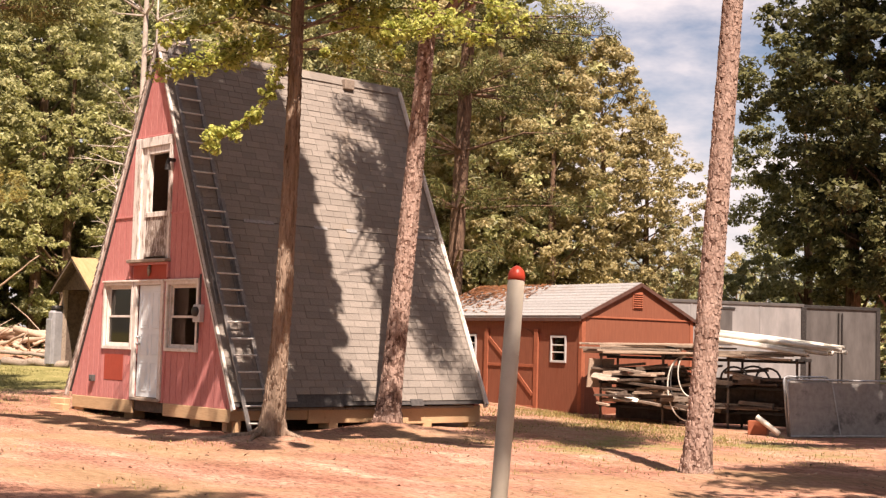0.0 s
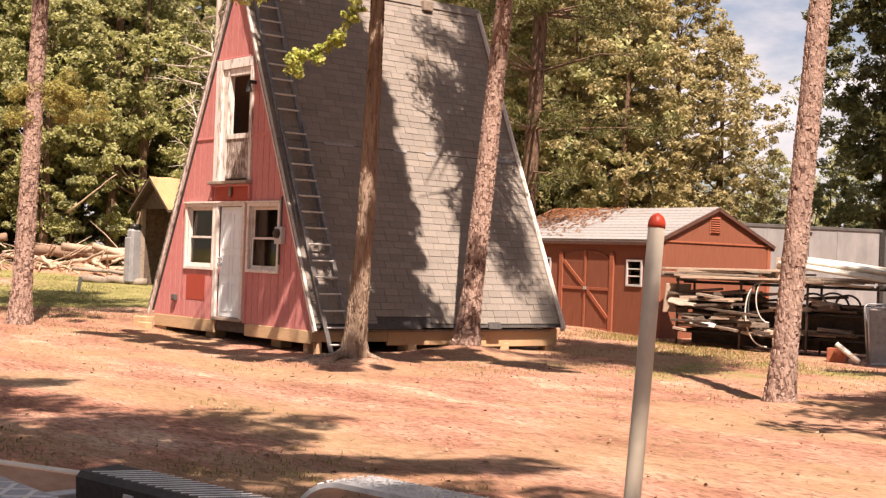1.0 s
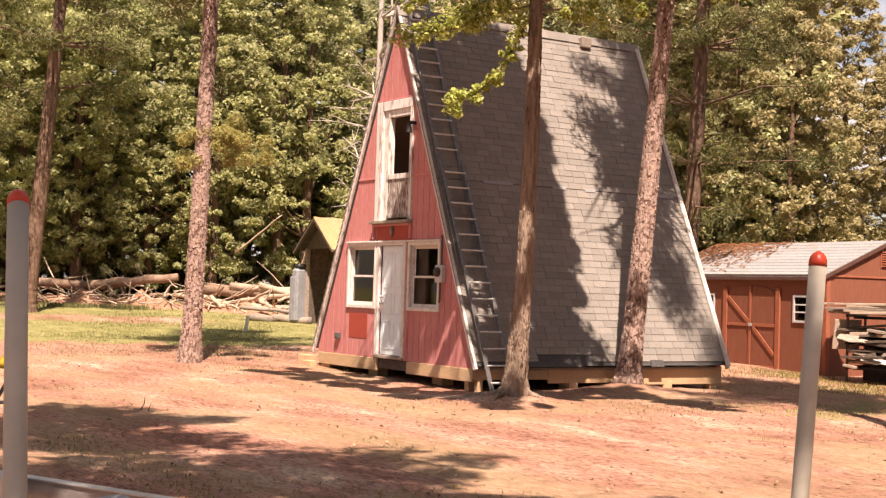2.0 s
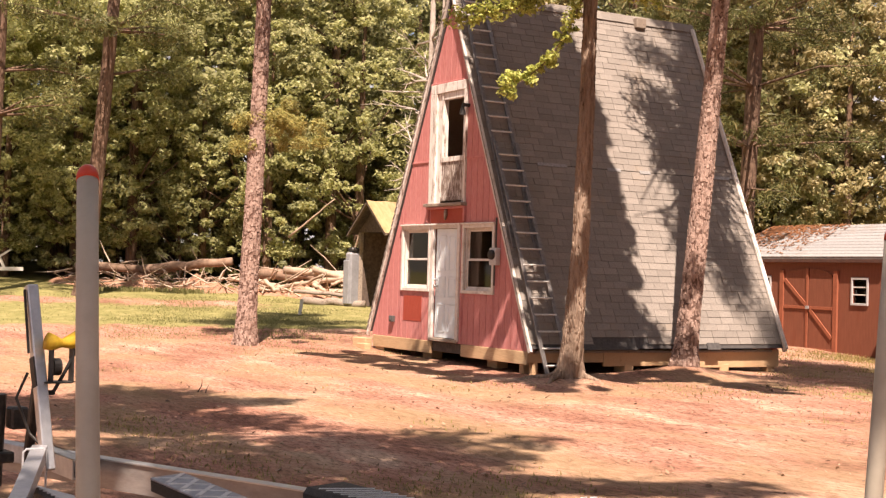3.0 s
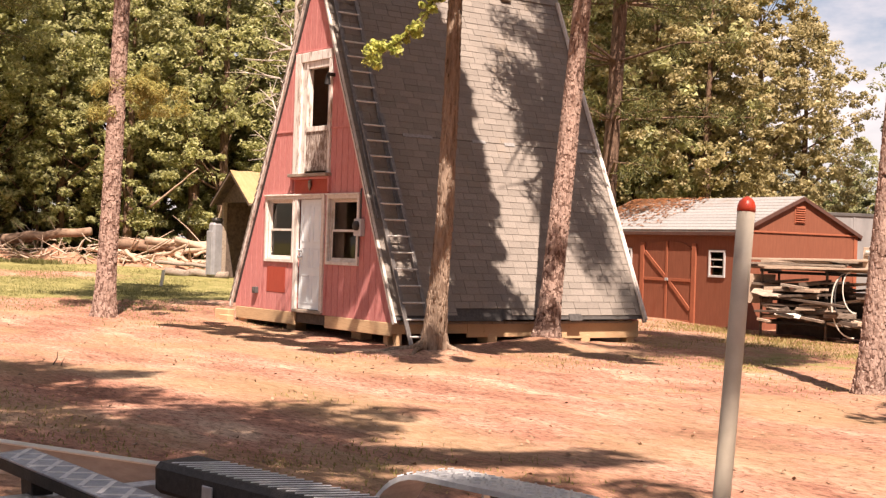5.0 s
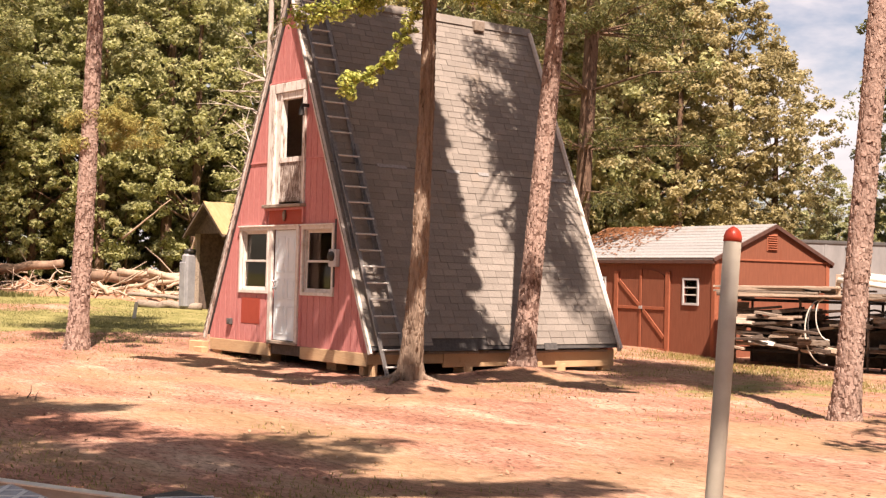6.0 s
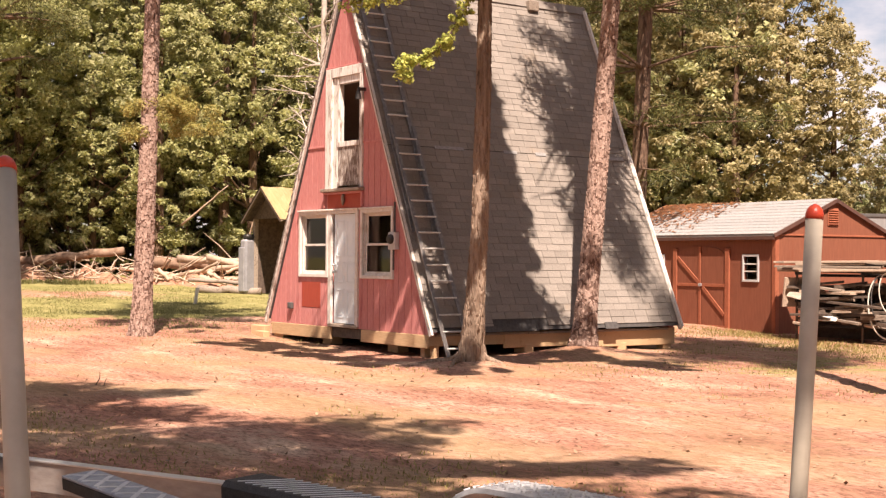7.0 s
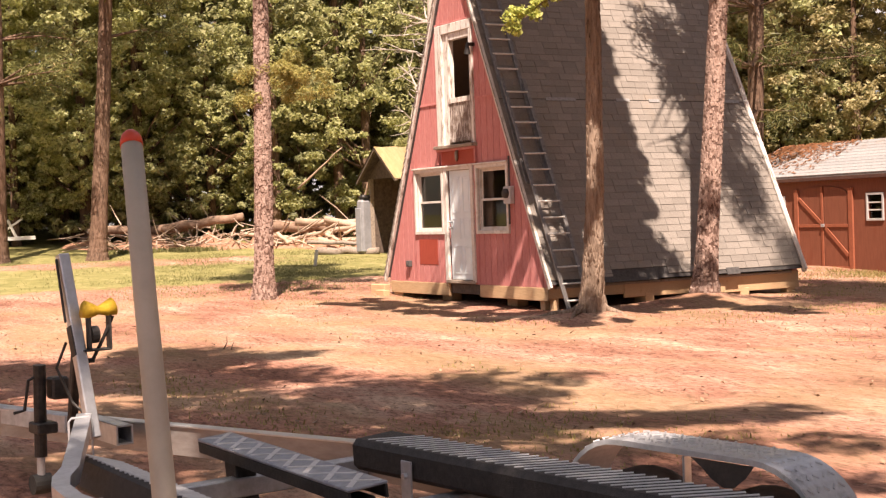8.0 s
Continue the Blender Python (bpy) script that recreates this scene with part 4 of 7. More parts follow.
# ---- white box trailer body behind the shed ----
def build_container():
    ang = math.degrees(math.atan2(0.91, 0.41))
    t = thing("cargo_container", "white and grey metal cargo container standing behind the lumber rack", "container", pose(-2.6, 17.0, 0.25, 0, 0, ang))
    H = 2.72
    part("body", boxed((-1.5, 0, 0.0), (5.05, 2.4, H), bevel=0.02), M_WHITEMETAL, t)
    # door section's dark grey also holds the dappled shade on this end
    part("door_section", boxed((5.06, 0.01, 0.0), (7.6, 2.4, H - 0.02), bevel=0.02), M_GREYMETAL, t, "grey metal door section with shade put into its colour")
    part("top_rail", boxed((-1.52, -0.03, H - 0.07), (5.05, 0.0, H + 0.02), bevel=0.008), M_GREYMETAL, t)
    part("top_rail", boxed((5.06, -0.03, H - 0.10), (7.62, 0.0, H), bevel=0.008), M_DARKMETAL, t)
    part("corner_post", boxed((4.95, -0.035, 0.0), (5.12, 0.0, H - 0.07), bevel=0.008), M_DARKMETAL, t)
    part("corner_post", boxed((7.48, -0.035, 0.0), (7.62, 0.0, H - 0.1), bevel=0.008), M_DARKMETAL, t)
    for x in (6.2, 6.32):
        part("lock_rod", tubed([(x, -0.03, 0.1), (x, -0.03, H - 0.2)], 0.02, 8), M_DARKMETAL, t)
    for x in (0.2, 1.4, 3.6):
        part("side_rib", boxed((x, -0.015, 0.02), (x + 0.05, 0.0, H - 0.08), bevel=0.004), M_WHITEMETAL, t)
    # side hatch hung with a curled flap
    part("hatch_frame", boxed((2.05, -0.02, 1.5), (2.12, 0.0, H - 0.2), bevel=0.004), M_DARKMETAL, t)
    part("hatch", boxed((2.12, -0.012, 1.5), (2.72, 0.0, H - 0.25), bevel=0.004), M_GREYMETAL, t)
    part("hatch_head", boxed((2.02, -0.03, H - 0.22), (2.8, 0.0, H - 0.15), bevel=0.006), M_DARKMETAL, t)


build_container()


# ---- lumber rack with boards, pipes and scrap ----
RACK = pose(2.15, 9.55, 0.0, 0, 0, math.degrees(math.atan2(0.30, 0.954)))


def build_rack():
    rng = random.Random(6)
    t = thing("lumber_rack", "dark metal lumber rack standing on the grass by the shed", "rack", RACK)
    for x in (0.15, 1.55, 2.95, 4.35):
        for y in (0.0, 0.9):
            part("post", boxed((x - 0.022, y - 0.022, -0.1), (x + 0.022, y + 0.022, 1.45), bevel=0.005), M_DARKWOOD, t)
        for z in (0.35, 0.85, 1.42):
            part("arm", boxed((x - 0.03, -0.05, z - 0.03), (x + 0.03, 0.95, z + 0.03), bevel=0.005), M_DARKMETAL, t)
    for z in (0.32, 0.82, 1.38):
        part("beam", boxed((0.1, 0.40, z - 0.03), (4.4, 0.46, z + 0.03), bevel=0.005), M_DARKMETAL, t)
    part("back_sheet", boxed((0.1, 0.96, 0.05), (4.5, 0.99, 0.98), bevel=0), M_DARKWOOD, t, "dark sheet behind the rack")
    G = "boards on the lumber rack"

    def board(x, y, z, ln, w, h, turn, tilt, mat, label):
        b = finish("board", boxed((0, -w / 2, 0), (ln, w / 2, h), bevel=0.004), mat)
        b.matrix_world = RACK @ pose(x, y, z, 0, tilt, turn)
        tagged(b, label, "board", G)

    pale, grey, dark = "sun-bleached board lying on the lumber rack", "weathered grey board lying on the lumber rack", "dark rotten board lying in the lumber rack"
    for i in range(34):
        m, lb = ((M_PALEWOOD, pale), (M_OLDWOOD, grey))[i % 3 == 2]
        board(rng.uniform(-0.6, 0.5), -0.12 + 0.035 * i, 1.45 + 0.045 * (i % 5), rng.uniform(1.2, 2.5), rng.uniform(0.1, 0.24), 0.042, rng.uniform(-3, 3), rng.uniform(-1, 1), m, lb)
    for i in range(26):
        m, lb = ((M_DARKWOOD, dark), (M_DARKWOOD, dark), (M_OLDWOOD, grey), (M_DARKWOOD, dark), (M_PALEWOOD, pale))[i % 5]
        board(rng.uniform(-0.1, 0.7), -0.15 + 0.03 * i, 0.87 + 0.04 * ((i * 3) % 9), rng.uniform(0.4, 2.0), rng.uniform(0.1, 0.26), 0.05, rng.uniform(-14, 14), rng.uniform(-8, 7), m, lb)
    for i in range(30):
        m, lb = ((M_PALEWOOD, pale), (M_DARKWOOD, dark), (M_DARKWOOD, dark), (M_OLDWOOD, grey))[i % 4]
        board(rng.uniform(0.0, 1.3), -0.2 + 0.03 * i, 0.38 + 0.04 * ((i * 4) % 9), rng.uniform(0.3, 1.4), rng.uniform(0.1, 0.26), 0.05, rng.uniform(-20, 20), rng.uniform(-9, 9), m, lb)
    for i in range(10):
        board(rng.uniform(1.9, 2.6), 0.05 + 0.08 * i, 0.39 + 0.04 * (i % 3), rng.uniform(1.2, 2.0), 0.12, 0.035, rng.uniform(-5, 5), 0, (M_OLDWOOD, M_DARKWOOD)[i % 2], (grey, dark)[i % 2])
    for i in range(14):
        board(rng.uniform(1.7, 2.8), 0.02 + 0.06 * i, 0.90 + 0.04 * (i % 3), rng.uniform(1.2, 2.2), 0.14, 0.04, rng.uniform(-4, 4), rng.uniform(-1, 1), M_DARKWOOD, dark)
    # bundle of sawn offcuts and a sheet at the open end
    for i in range(12):
        board(rng.uniform(0.95, 1.25), -0.22 + 0.02 * i, 0.62 + 0.035 * (i % 6), rng.uniform(0.35, 0.6), rng.uniform(0.05, 0.09), 0.03, rng.uniform(-12, 12), rng.uniform(-6, 6), M_PALEWOOD, pale)
    sheet = finish("scrap_sheet", boxed((-0.02, -0.3, 0), (0.02, 0.3, 0.62), bevel=0.004), M_PALEWOOD)
    sheet.matrix_world = RACK @ pose(0.02, 0.2, 0.72, 0, 10, -38)
    tagged(sheet, "pale scrap sheet standing at the open end of the rack", "sheet", G)
    # dark sheets that close the gaps behind the boards
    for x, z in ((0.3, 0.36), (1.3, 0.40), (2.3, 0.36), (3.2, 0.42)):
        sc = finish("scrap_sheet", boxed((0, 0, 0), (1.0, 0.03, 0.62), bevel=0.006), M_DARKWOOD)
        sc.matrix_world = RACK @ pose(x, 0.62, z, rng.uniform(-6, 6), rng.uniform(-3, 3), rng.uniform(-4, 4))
        tagged(sc, "dark sheet closing the gaps in the lumber rack", "sheet", G)
    for i in range(18):
        board(rng.uniform(2.0, 2.6), -0.1 + 0.05 * i, 1.45 + 0.04 * (i % 3), rng.uniform(1.0, 2.1), rng.uniform(0.08, 0.2), 0.04, rng.uniform(-4, 4), rng.uniform(-1, 2), (M_OLDWOOD, M_PALEWOOD)[i % 3 == 0], (grey, pale)[i % 3 == 0])
    # a crumpled sheet with glare painted white, thick dark offcuts, hoops of old pipe
    for x, y, z, w, d, seed in ((0.60, -0.24, 0.57, 0.52, 0.26, 3), (0.05, -0.16, 0.99, 0.6, 0.3, 4)):
        r2 = random.Random(seed)
        bm = bmesh.new()
        bmesh.ops.create_grid(bm, x_segments=9, y_segments=5, size=0.5)
        for v in bm.verts:
            v.co = Vector((v.co.x * w, v.co.y * d, 0.015 * math.sin(7 * v.co.x + 3 * v.co.y) + r2.uniform(-0.006, 0.006) - 0.12 * max(0, -v.co.y)))
        bmesh.ops.solidify(bm, geom=bm.faces[:], thickness=0.012)
        o = finish("scrap_sheet", bm, (M_PIPE if seed == 3 else M_OLDWOOD))
        o.matrix_world = RACK @ pose(x + w / 2, y, z, 10, 7, 6)
        tagged(o, "crumpled sheet among the scrap boards, white glare put into its colour" if seed == 3 else "warped grey sheet among the scrap boards", "sheet", G)
    for i in range(16):
        board(rng.uniform(0.1, 3.3), rng.uniform(-0.2, 0.4), rng.choice((0.40, 0.50, 0.90, 1.0, 1.1)), rng.uniform(0.3, 0.9), rng.uniform(0.12, 0.3), rng.uniform(0.05, 0.11), rng.uniform(-25, 25), rng.uniform(-14, 12), (M_OLDWOOD, M_DARKWOOD, M_DARKWOOD, M_PALEWOOD)[i % 4], (grey, dark, dark, pale)[i % 4])
    for cx, r, z in ((3.05, 0.28, 1.0), (3.45, 0.33, 0.98), (3.75, 0.25, 1.02)):
        bm = bmesh.new()
        tube(bm, [RACK @ Vector((cx + r * math.cos(math.pi * k / 12), 0.05 + 0.1 * (k % 2) * 0.2, z + r * 0.9 * math.sin(math.pi * k / 12))) for k in range(13)], 0.022, 7)
        tagged(finish("pipe_hoop", bm, M_DARKMETAL, smooth=True), "hoop of dark old pipe lying in the lumber rack", "pipe", "hoops in the rack")
    # white plastic pipes across the top
    for i in range(15):
        z = 1.56 + 0.055 * (i % 4) + 0.02 * (i // 4)
        a = RACK @ Vector((2.35 + rng.uniform(-0.1, 0.35), -0.05 + 0.055 * i, z + 0.22))
        b = RACK @ Vector((4.95 + rng.uniform(-0.5, 0.25), 0.05 + 0.06 * i, z - 0.02))
        r = rng.choice((0.03, 0.04, 0.055))
        bm = bmesh.new()
        tube(bm, [a, a.lerp(b, 0.5) + Vector((0, 0, 0.01)), b], r, 10)
        p = finish("pipe", bm, M_PIPE, smooth=True)
        tagged(p, "long white plastic pipe lying on the rack", "pipe", "pipes on the rack")
    for i, (x, ln) in enumerate(((2.32, 0.5), (1.62, 0.42))):
        u = finish("upright_board", boxed((-0.05, -0.02, 0), (0.05, 0.02, ln), bevel=0.004), M_PALEWOOD)
        u.matrix_world = RACK @ pose(x + 0.85 * i, 0.02, 1.45, 0, 0, 5)
        tagged(u, "pale board standing upright on the rack", "board", G)
    # hoses hanging down in front
    for i, (cx, w, top, low, r, mat) in enumerate(((2.06, 0.36, 1.42, 0.12, 0.016, M_PIPE), (2.10, 0.17, 1.45, 0.62, 0.013, M_PIPE), (2.02, 0.24, 1.40, 0.30, 0.010, M_GREYMETAL), (2.62, 0.10, 1.45, 0.66, 0.010, M_PIPE))):
        bm = bmesh.new()
        pts = []
        for k in range(17):
            a = math.pi * k / 16
            pts.append(RACK @ Vector((cx - w * math.sin(a) ** 0.8 + 0.12 * (k / 16) ** 2, -0.16 - 0.02 * i + 0.04 * math.cos(a * 2), (top + low) / 2 + (top - low) / 2 * math.cos(a))))
        tube(bm, pts, r, 7)
        tagged(finish("hose", bm, mat, smooth=True), "length of pale hose hanging from the lumber rack" if mat is M_PIPE else "thin grey cable hanging from the lumber rack", "hose", "hoses on the rack")
    return t


build_rack()


# ---- wire panels leaning together at the end of the rack ----
def mesh_panel(x, y, turn, tilt, w, h, label):
    t = thing("wire_panel", label, "panel", pose(x, y, ground_z(x, y), tilt, 0, turn), "wire panels by the rack")
    bm = bmesh.new()
    r = 0.08
    pts = [(0, 0, 0.02), (0, 0, h - r), (r * 0.3, 0, h - r * 0.3), (r, 0, h), (w - r, 0, h), (w - r * 0.3, 0, h - r * 0.3), (w, 0, h - r), (w, 0, 0.02), (0, 0, 0.02)]
    tube(bm, pts, 0.02, 8)
    part("frame", bm, M_GALV, t, smooth=True)
    part("brace", tubed([(w * 0.45, 0, 0.03), (w * 0.40, 0, h - 0.01)], 0.014, 8), M_GALV, t)
    part("shade_cloth", boxed((0.03, 0.008, 0.04), (w - 0.03, 0.014, h - 0.05), bevel=0), M_SHADECLOTH, t, "grey shade cloth")


M_SHADECLOTH = material("grey_shade_cloth", (0.31, 0.295, 0.28), (0.42, 0.40, 0.38), 8, 0.9, bump=0.3, bump_scale=150, c=(0.13, 0.125, 0.12), c_scale=1.5, c_at=0.55)
mesh_panel(7.02, 9.55, 71, -6, 2.6, 1.08, "galvanised wire panel with grey shade cloth leaning on the rack")
mesh_panel(6.86, 9.72, 66, -9, 1.0, 1.14, "narrow galvanised wire gate leaning on the panels")
b = finish("clay_block", boxed((-0.18, -0.1, 0), (0.18, 0.1, 0.28), bevel=0.01), M_SHEDTRIM)
b.matrix_world = pose(6.45, 9.35, ground_z(6.45, 9.35), 0, 0, 20)
tagged(b, "rust-brown block on the clay beside the rack", "block")
bm = bmesh.new()
tube(bm, [(6.55, 9.15, 0.36), (6.95, 9.3, 0.05)], 0.05, 10)
tagged(finish("pipe", bm, M_PIPE, smooth=True), "short white pipe leaning on the rust-brown block", "pipe", "pipes on the rack")


# ---- small hut and the heap of logs at the wood's edge ----
def build_hut():
    x, y = -13.4, 5.0
    z = ground_z(x, y) - 0.02
    t = thing("small_hut", "narrow open wooden hut with ochre sheet roof at the lawn's edge", "hut", pose(x, y, z))
    W, D, E, P = 2.2, 3.0, 2.15, 3.02
    for px, py in ((0.0, 0.0), (W - 0.12, 0.0), (0.0, D - 0.12), (W - 0.12, D - 0.12)):
        part("post", boxed((px, py, 0), (px + 0.12, py + 0.12, E), bevel=0.01), M_DARKWOOD if py else M_OLDWOOD, t)
    part("side_wall", boxed((0.02, 0.12, 0.05), (0.07, D, E), bevel=0), M_DARKWOOD, t)
    part("side_wall", boxed((W - 0.07, 0.12, 0.05), (W - 0.02, D, E), bevel=0), M_DARKWOOD, t)
    part("back_wall", boxed((0, D - 0.05, 0.0), (W, D, E), bevel=0), M_DARKWOOD, t)
    bm = bmesh.new()
    prism(bm, [(0, E), (W, E), (W / 2, P - 0.08)], 0.0, 0.05)
    part("gable", bm, M_DARKWOOD, t)
    for s in (1, -1):
        bm = bmesh.new()
        x0, x1 = W / 2, W / 2 + s * (W / 2 + 0.07)
        z0, z1 = P, P - (P - E) * (W / 2 + 0.07) / (W / 2)
        n = 12
        rows = []
        for k in range(n + 1):
            yy = -0.35 + (D + 0.6) * k / n
            dz = 0.012 * (-1) ** k
            rows.append([bm.verts.new((x0, yy, z0 + dz)), bm.verts.new((x1, yy, z1 + dz))])
        for a, b in zip(rows, rows[1:]):
            bm.faces.new((a[0], a[1], b[1], b[0]))
        sol = bmesh.ops.solidify(bm, geom=bm.faces[:], thickness=0.02)
        part("roof_sheet", bm, M_YELLOWROOF if s > 0 else M_DARKWOOD, t, "ochre corrugated roof sheet" if s > 0 else "dark roof boards")
        for yy in (-0.3, 0.1):
            bm = bmesh.new()
            bar(bm, (x0, yy, z0 - 0.06), (x1, yy, z1 - 0.06), 0.05, 0.08, up=(0, 1, 0))
            part("rafter", bm, M_DARKWOOD, t)


build_hut()


def build_cabinet():
    x, y = -13.44, 4.92
    t = thing("old_freezer", "old grey upright freezer with rounded top beside the hut", "freezer", pose(x, y, ground_z(x, y) - 0.02, 0, 0, 12))
    part("body", boxed((-0.14, -0.25, 0.06), (0.14, 0.25, 1.58), bevel=0.06), M_GREYBLUE, t)
    part("door", boxed((-0.13, -0.30, 0.10), (0.13, -0.255, 1.35), bevel=0.02), M_GREYBLUE, t)
    part("lid", boxed((-0.1, -0.2, 1.58), (0.15, 0.22, 1.72), bevel=0.05), M_DARKMETAL, t)


M_GREYBLUE = material("grey_blue_metal", (0.20, 0.20, 0.21), (0.28, 0.28, 0.29), 4, 0.5, bump=0.1, c=(0.16, 0.15, 0.15), c_scale=2, c_at=0.6)
build_cabinet()


def log(p, q, r0, r1, label, mat, seed, group="logs in the heap"):
    rng = random.Random(seed)
    bm = bmesh.new()
    a, b = Vector(p), Vector(q)
    pts = [a.lerp(b, k / 6) + Vector((rng.uniform(-1, 1), rng.uniform(-1, 1), rng.uniform(-1, 1))) * r0 * 0.35 * (0 < k < 6) for k in range(7)]
    tube(bm, pts, [r0 + (r1 - r0) * k / 6 for k in range(7)], 10, rough=0.08, rng=rng)
    return tagged(finish("log", bm, mat, smooth=True), label, "log", group)


def build_heap():
    rng = random.Random(77)

    def P(a, d, h):
        x, y = polar_from(a, d)
        return (x, y, ground_z(x, y) + h)

    pale, brown = "pale barkless log lying on the brush heap", "long brown fallen log at the wood's edge"
    spec = ((161.8, 45.5, 0.55, 158.2, 44.5, 0.95, 0.22, 0.17, brown, M_FALLEN), (164.5, 46.5, 0.5, 160.5, 45.5, 0.6, 0.2, 0.16, brown, M_FALLEN),
            (157.2, 44.5, 0.55, 153.0, 42.5, 0.6, 0.26, 0.2, brown, M_FALLEN), (156.0, 43.8, 0.75, 151.6, 42.0, 0.75, 0.17, 0.13, pale, M_CUTLOG),
            (155.2, 43.4, 0.35, 152.4, 41.6, 0.85, 0.12, 0.09, pale, M_CUTLOG), (154.8, 43.0, 0.85, 151.4, 41.4, 0.45, 0.14, 0.12, pale, M_CUTLOG),
            (154.6, 43.2, 0.15, 152.6, 41.6, 0.3, 0.13, 0.1, pale, M_CUTLOG), (155.6, 43.0, 0.2, 154.4, 41.8, 0.75, 0.08, 0.05, pale, M_CUTLOG),
            (153.6, 42.4, 0.2, 151.8, 41.0, 0.15, 0.15, 0.13, pale, M_CUTLOG), (156.6, 43.6, 0.15, 155.0, 42.6, 0.45, 0.1, 0.07, pale, M_CUTLOG),
            (155.2, 39.4, 0.10, 152.6, 38.8, 0.10, 0.16, 0.15, "grey log lying on the lawn", M_OLDWOOD), (155.6, 39.7, 0.34, 152.6, 39.1, 0.30, 0.08, 0.07, "grey log lying on the lawn", M_OLDWOOD),
            (155.9, 44.5, 1.8, 154.0, 43.6, 3.1, 0.05, 0.022, "pale bare branch leaning out of the brush heap", M_CUTLOG), (153.6, 44.0, 0.6, 152.6, 43.0, 2.6, 0.06, 0.03, "pale bare branch leaning out of the brush heap", M_CUTLOG),
            (152.4, 43.5, 2.2, 151.2, 42.6, 0.8, 0.06, 0.04, "pale bare branch leaning out of the brush heap", M_CUTLOG))
    for i, (a0, d0, h0, a1, d1, h1, r0, r1, lb, m) in enumerate(spec):
        log(P(a0, d0, h0), P(a1, d1, h1), r0 * 0.75, r1 * 0.75, lb, m, 90 + i)
    for i in range(15):
        a = rng.uniform(151.2, 158.5)
        d = 43.6 - (158 - a) * 0.36 + rng.uniform(-1.2, 0.6)
        h, w = rng.uniform(0.12, 0.5), rng.uniform(0.4, 1.4)
        log(P(a, d, h), P(a - w, d - rng.uniform(-0.5, 1.0), max(0.1, h + rng.uniform(-0.35, 0.3))), rng.uniform(0.05, 0.11), rng.uniform(0.03, 0.06), pale, M_CUTLOG, 300 + i)
    bm = bmesh.new()
    for i in range(260):
        a = rng.uniform(151, 165)
        d = 44.0 - (158 - a) * 0.32 + rng.uniform(-1.6, 1.6)
        x, y = polar_from(a, d)
        z = ground_z(x, y) + abs(rng.gauss(0.15, 0.25))
        dr = Vector((rng.uniform(-1, 1), rng.uniform(-1, 1), rng.uniform(-0.25, 0.6))).normalized()
        ln = rng.uniform(0.3, 1.5)
        p = Vector((x, y, z))
        tube(bm, [p, p + dr * ln * 0.5 + Vector((0, 0, rng.uniform(-0.08, 0.08))), p + dr * ln], [0.026, 0.019, 0.007], 4)
    o = finish("brush_heap", bm, M_PALEWOOD)
    tagged(o, "heap of broken dry branches between the logs", "brush", kind="stuff")
    # low bank of pushed-up red clay under the logs
    bm = bmesh.new()
    n, k = 40, 7
    rows = []
    for i in range(n):
        a = 150.5 + 15.5 * i / (n - 1)
        d = 44.2 - (158 - a) * 0.32
        row = []
        for j in range(k):
            x, y = polar_from(a, d - 1.8 + 3.6 * j / (k - 1))
            h = 0.55 * math.sin(math.pi * j / (k - 1)) * (0.6 + 0.5 * math.sin(i * 1.7) * math.sin(i * 0.6)) + rng.uniform(-0.04, 0.04)
            row.append(bm.verts.new((x, y, ground_z(x, y) - 0.08 + max(h, 0) * min(1, i / 3, (n - 1 - i) / 3))))
        rows.append(row)
    for r0, r1 in zip(rows, rows[1:]):
        for j in range(k - 1):
            bm.faces.new((r0[j], r0[j + 1], r1[j + 1], r1[j]))
    o = finish("clay_bank", bm, material("red_clay_bank", (0.30, 0.14, 0.085), (0.42, 0.24, 0.15), 5, 0.95, bump=0.9, bump_scale=12, c=(0.20, 0.10, 0.06), c_scale=2, c_at=0.55, bump_dist=0.06), smooth=True)
    tagged(o, "low bank of red clay under the brush heap", "bank", kind="structure")


def polar_from(a, d):
    return 21.3 + d * math.cos(radians(a)), -12.7 + d * math.sin(radians(a))


build_heap()
bm = bmesh.new()
box(bm, (-0.042, -0.02, -0.05), (0.042, 0.02, 0.42), pose(0, 0, 0, 6, 9, 55), 0.004)
s = finish("marker_stake", bm, M_PIPE)
s.matrix_world = pose(-10.8, 2.05, ground_z(-10.8, 2.05))
tagged(s, "short white marker stake leaning in the lawn", "stake")

# far white boat trailer tongue at the wood's edge
def far_trailer():
    x, y = polar_from(168.5, 46.5)
    t = thing("utility_trailer", "white metal trailer frame parked at the wood's edge", "trailer", pose(x, y, ground_z(x, y), 0, 0, 70))
    bm = bmesh.new()
    bar(bm, (-2.6, 0, 0.35), (1.6, 0, 0.40), 0.09, 0.12)
    bar(bm, (-2.6, 0.9, 0.35), (0.2, 0.2, 0.38), 0.08, 0.1)
    part("frame", bm, M_PIPE, t)
    bm = bmesh.new()
    bar(bm, (1.0, 0, 0.42), (0.75, 0, 1.0), 0.08, 0.08)
    bar(bm, (0.75, 0, 0.72), (1.2, 0, 1.02), 0.06, 0.06)
    part("winch_post", bm, M_PIPE, t)
    for yy in (-0.5, 0.95):
        part("wheel", tubed([(-1.9, yy - 0.1, 0.3), (-1.9, yy + 0.1, 0.3)], 0.3, 14), M_BLACK, t)


far_trailer()

# ---- boat trailer in the foreground ----
TRAILER = pose(20.86, -9.98, 0.0, 0, 0, 187.7)    # x towards the tongue, the far side at negative y


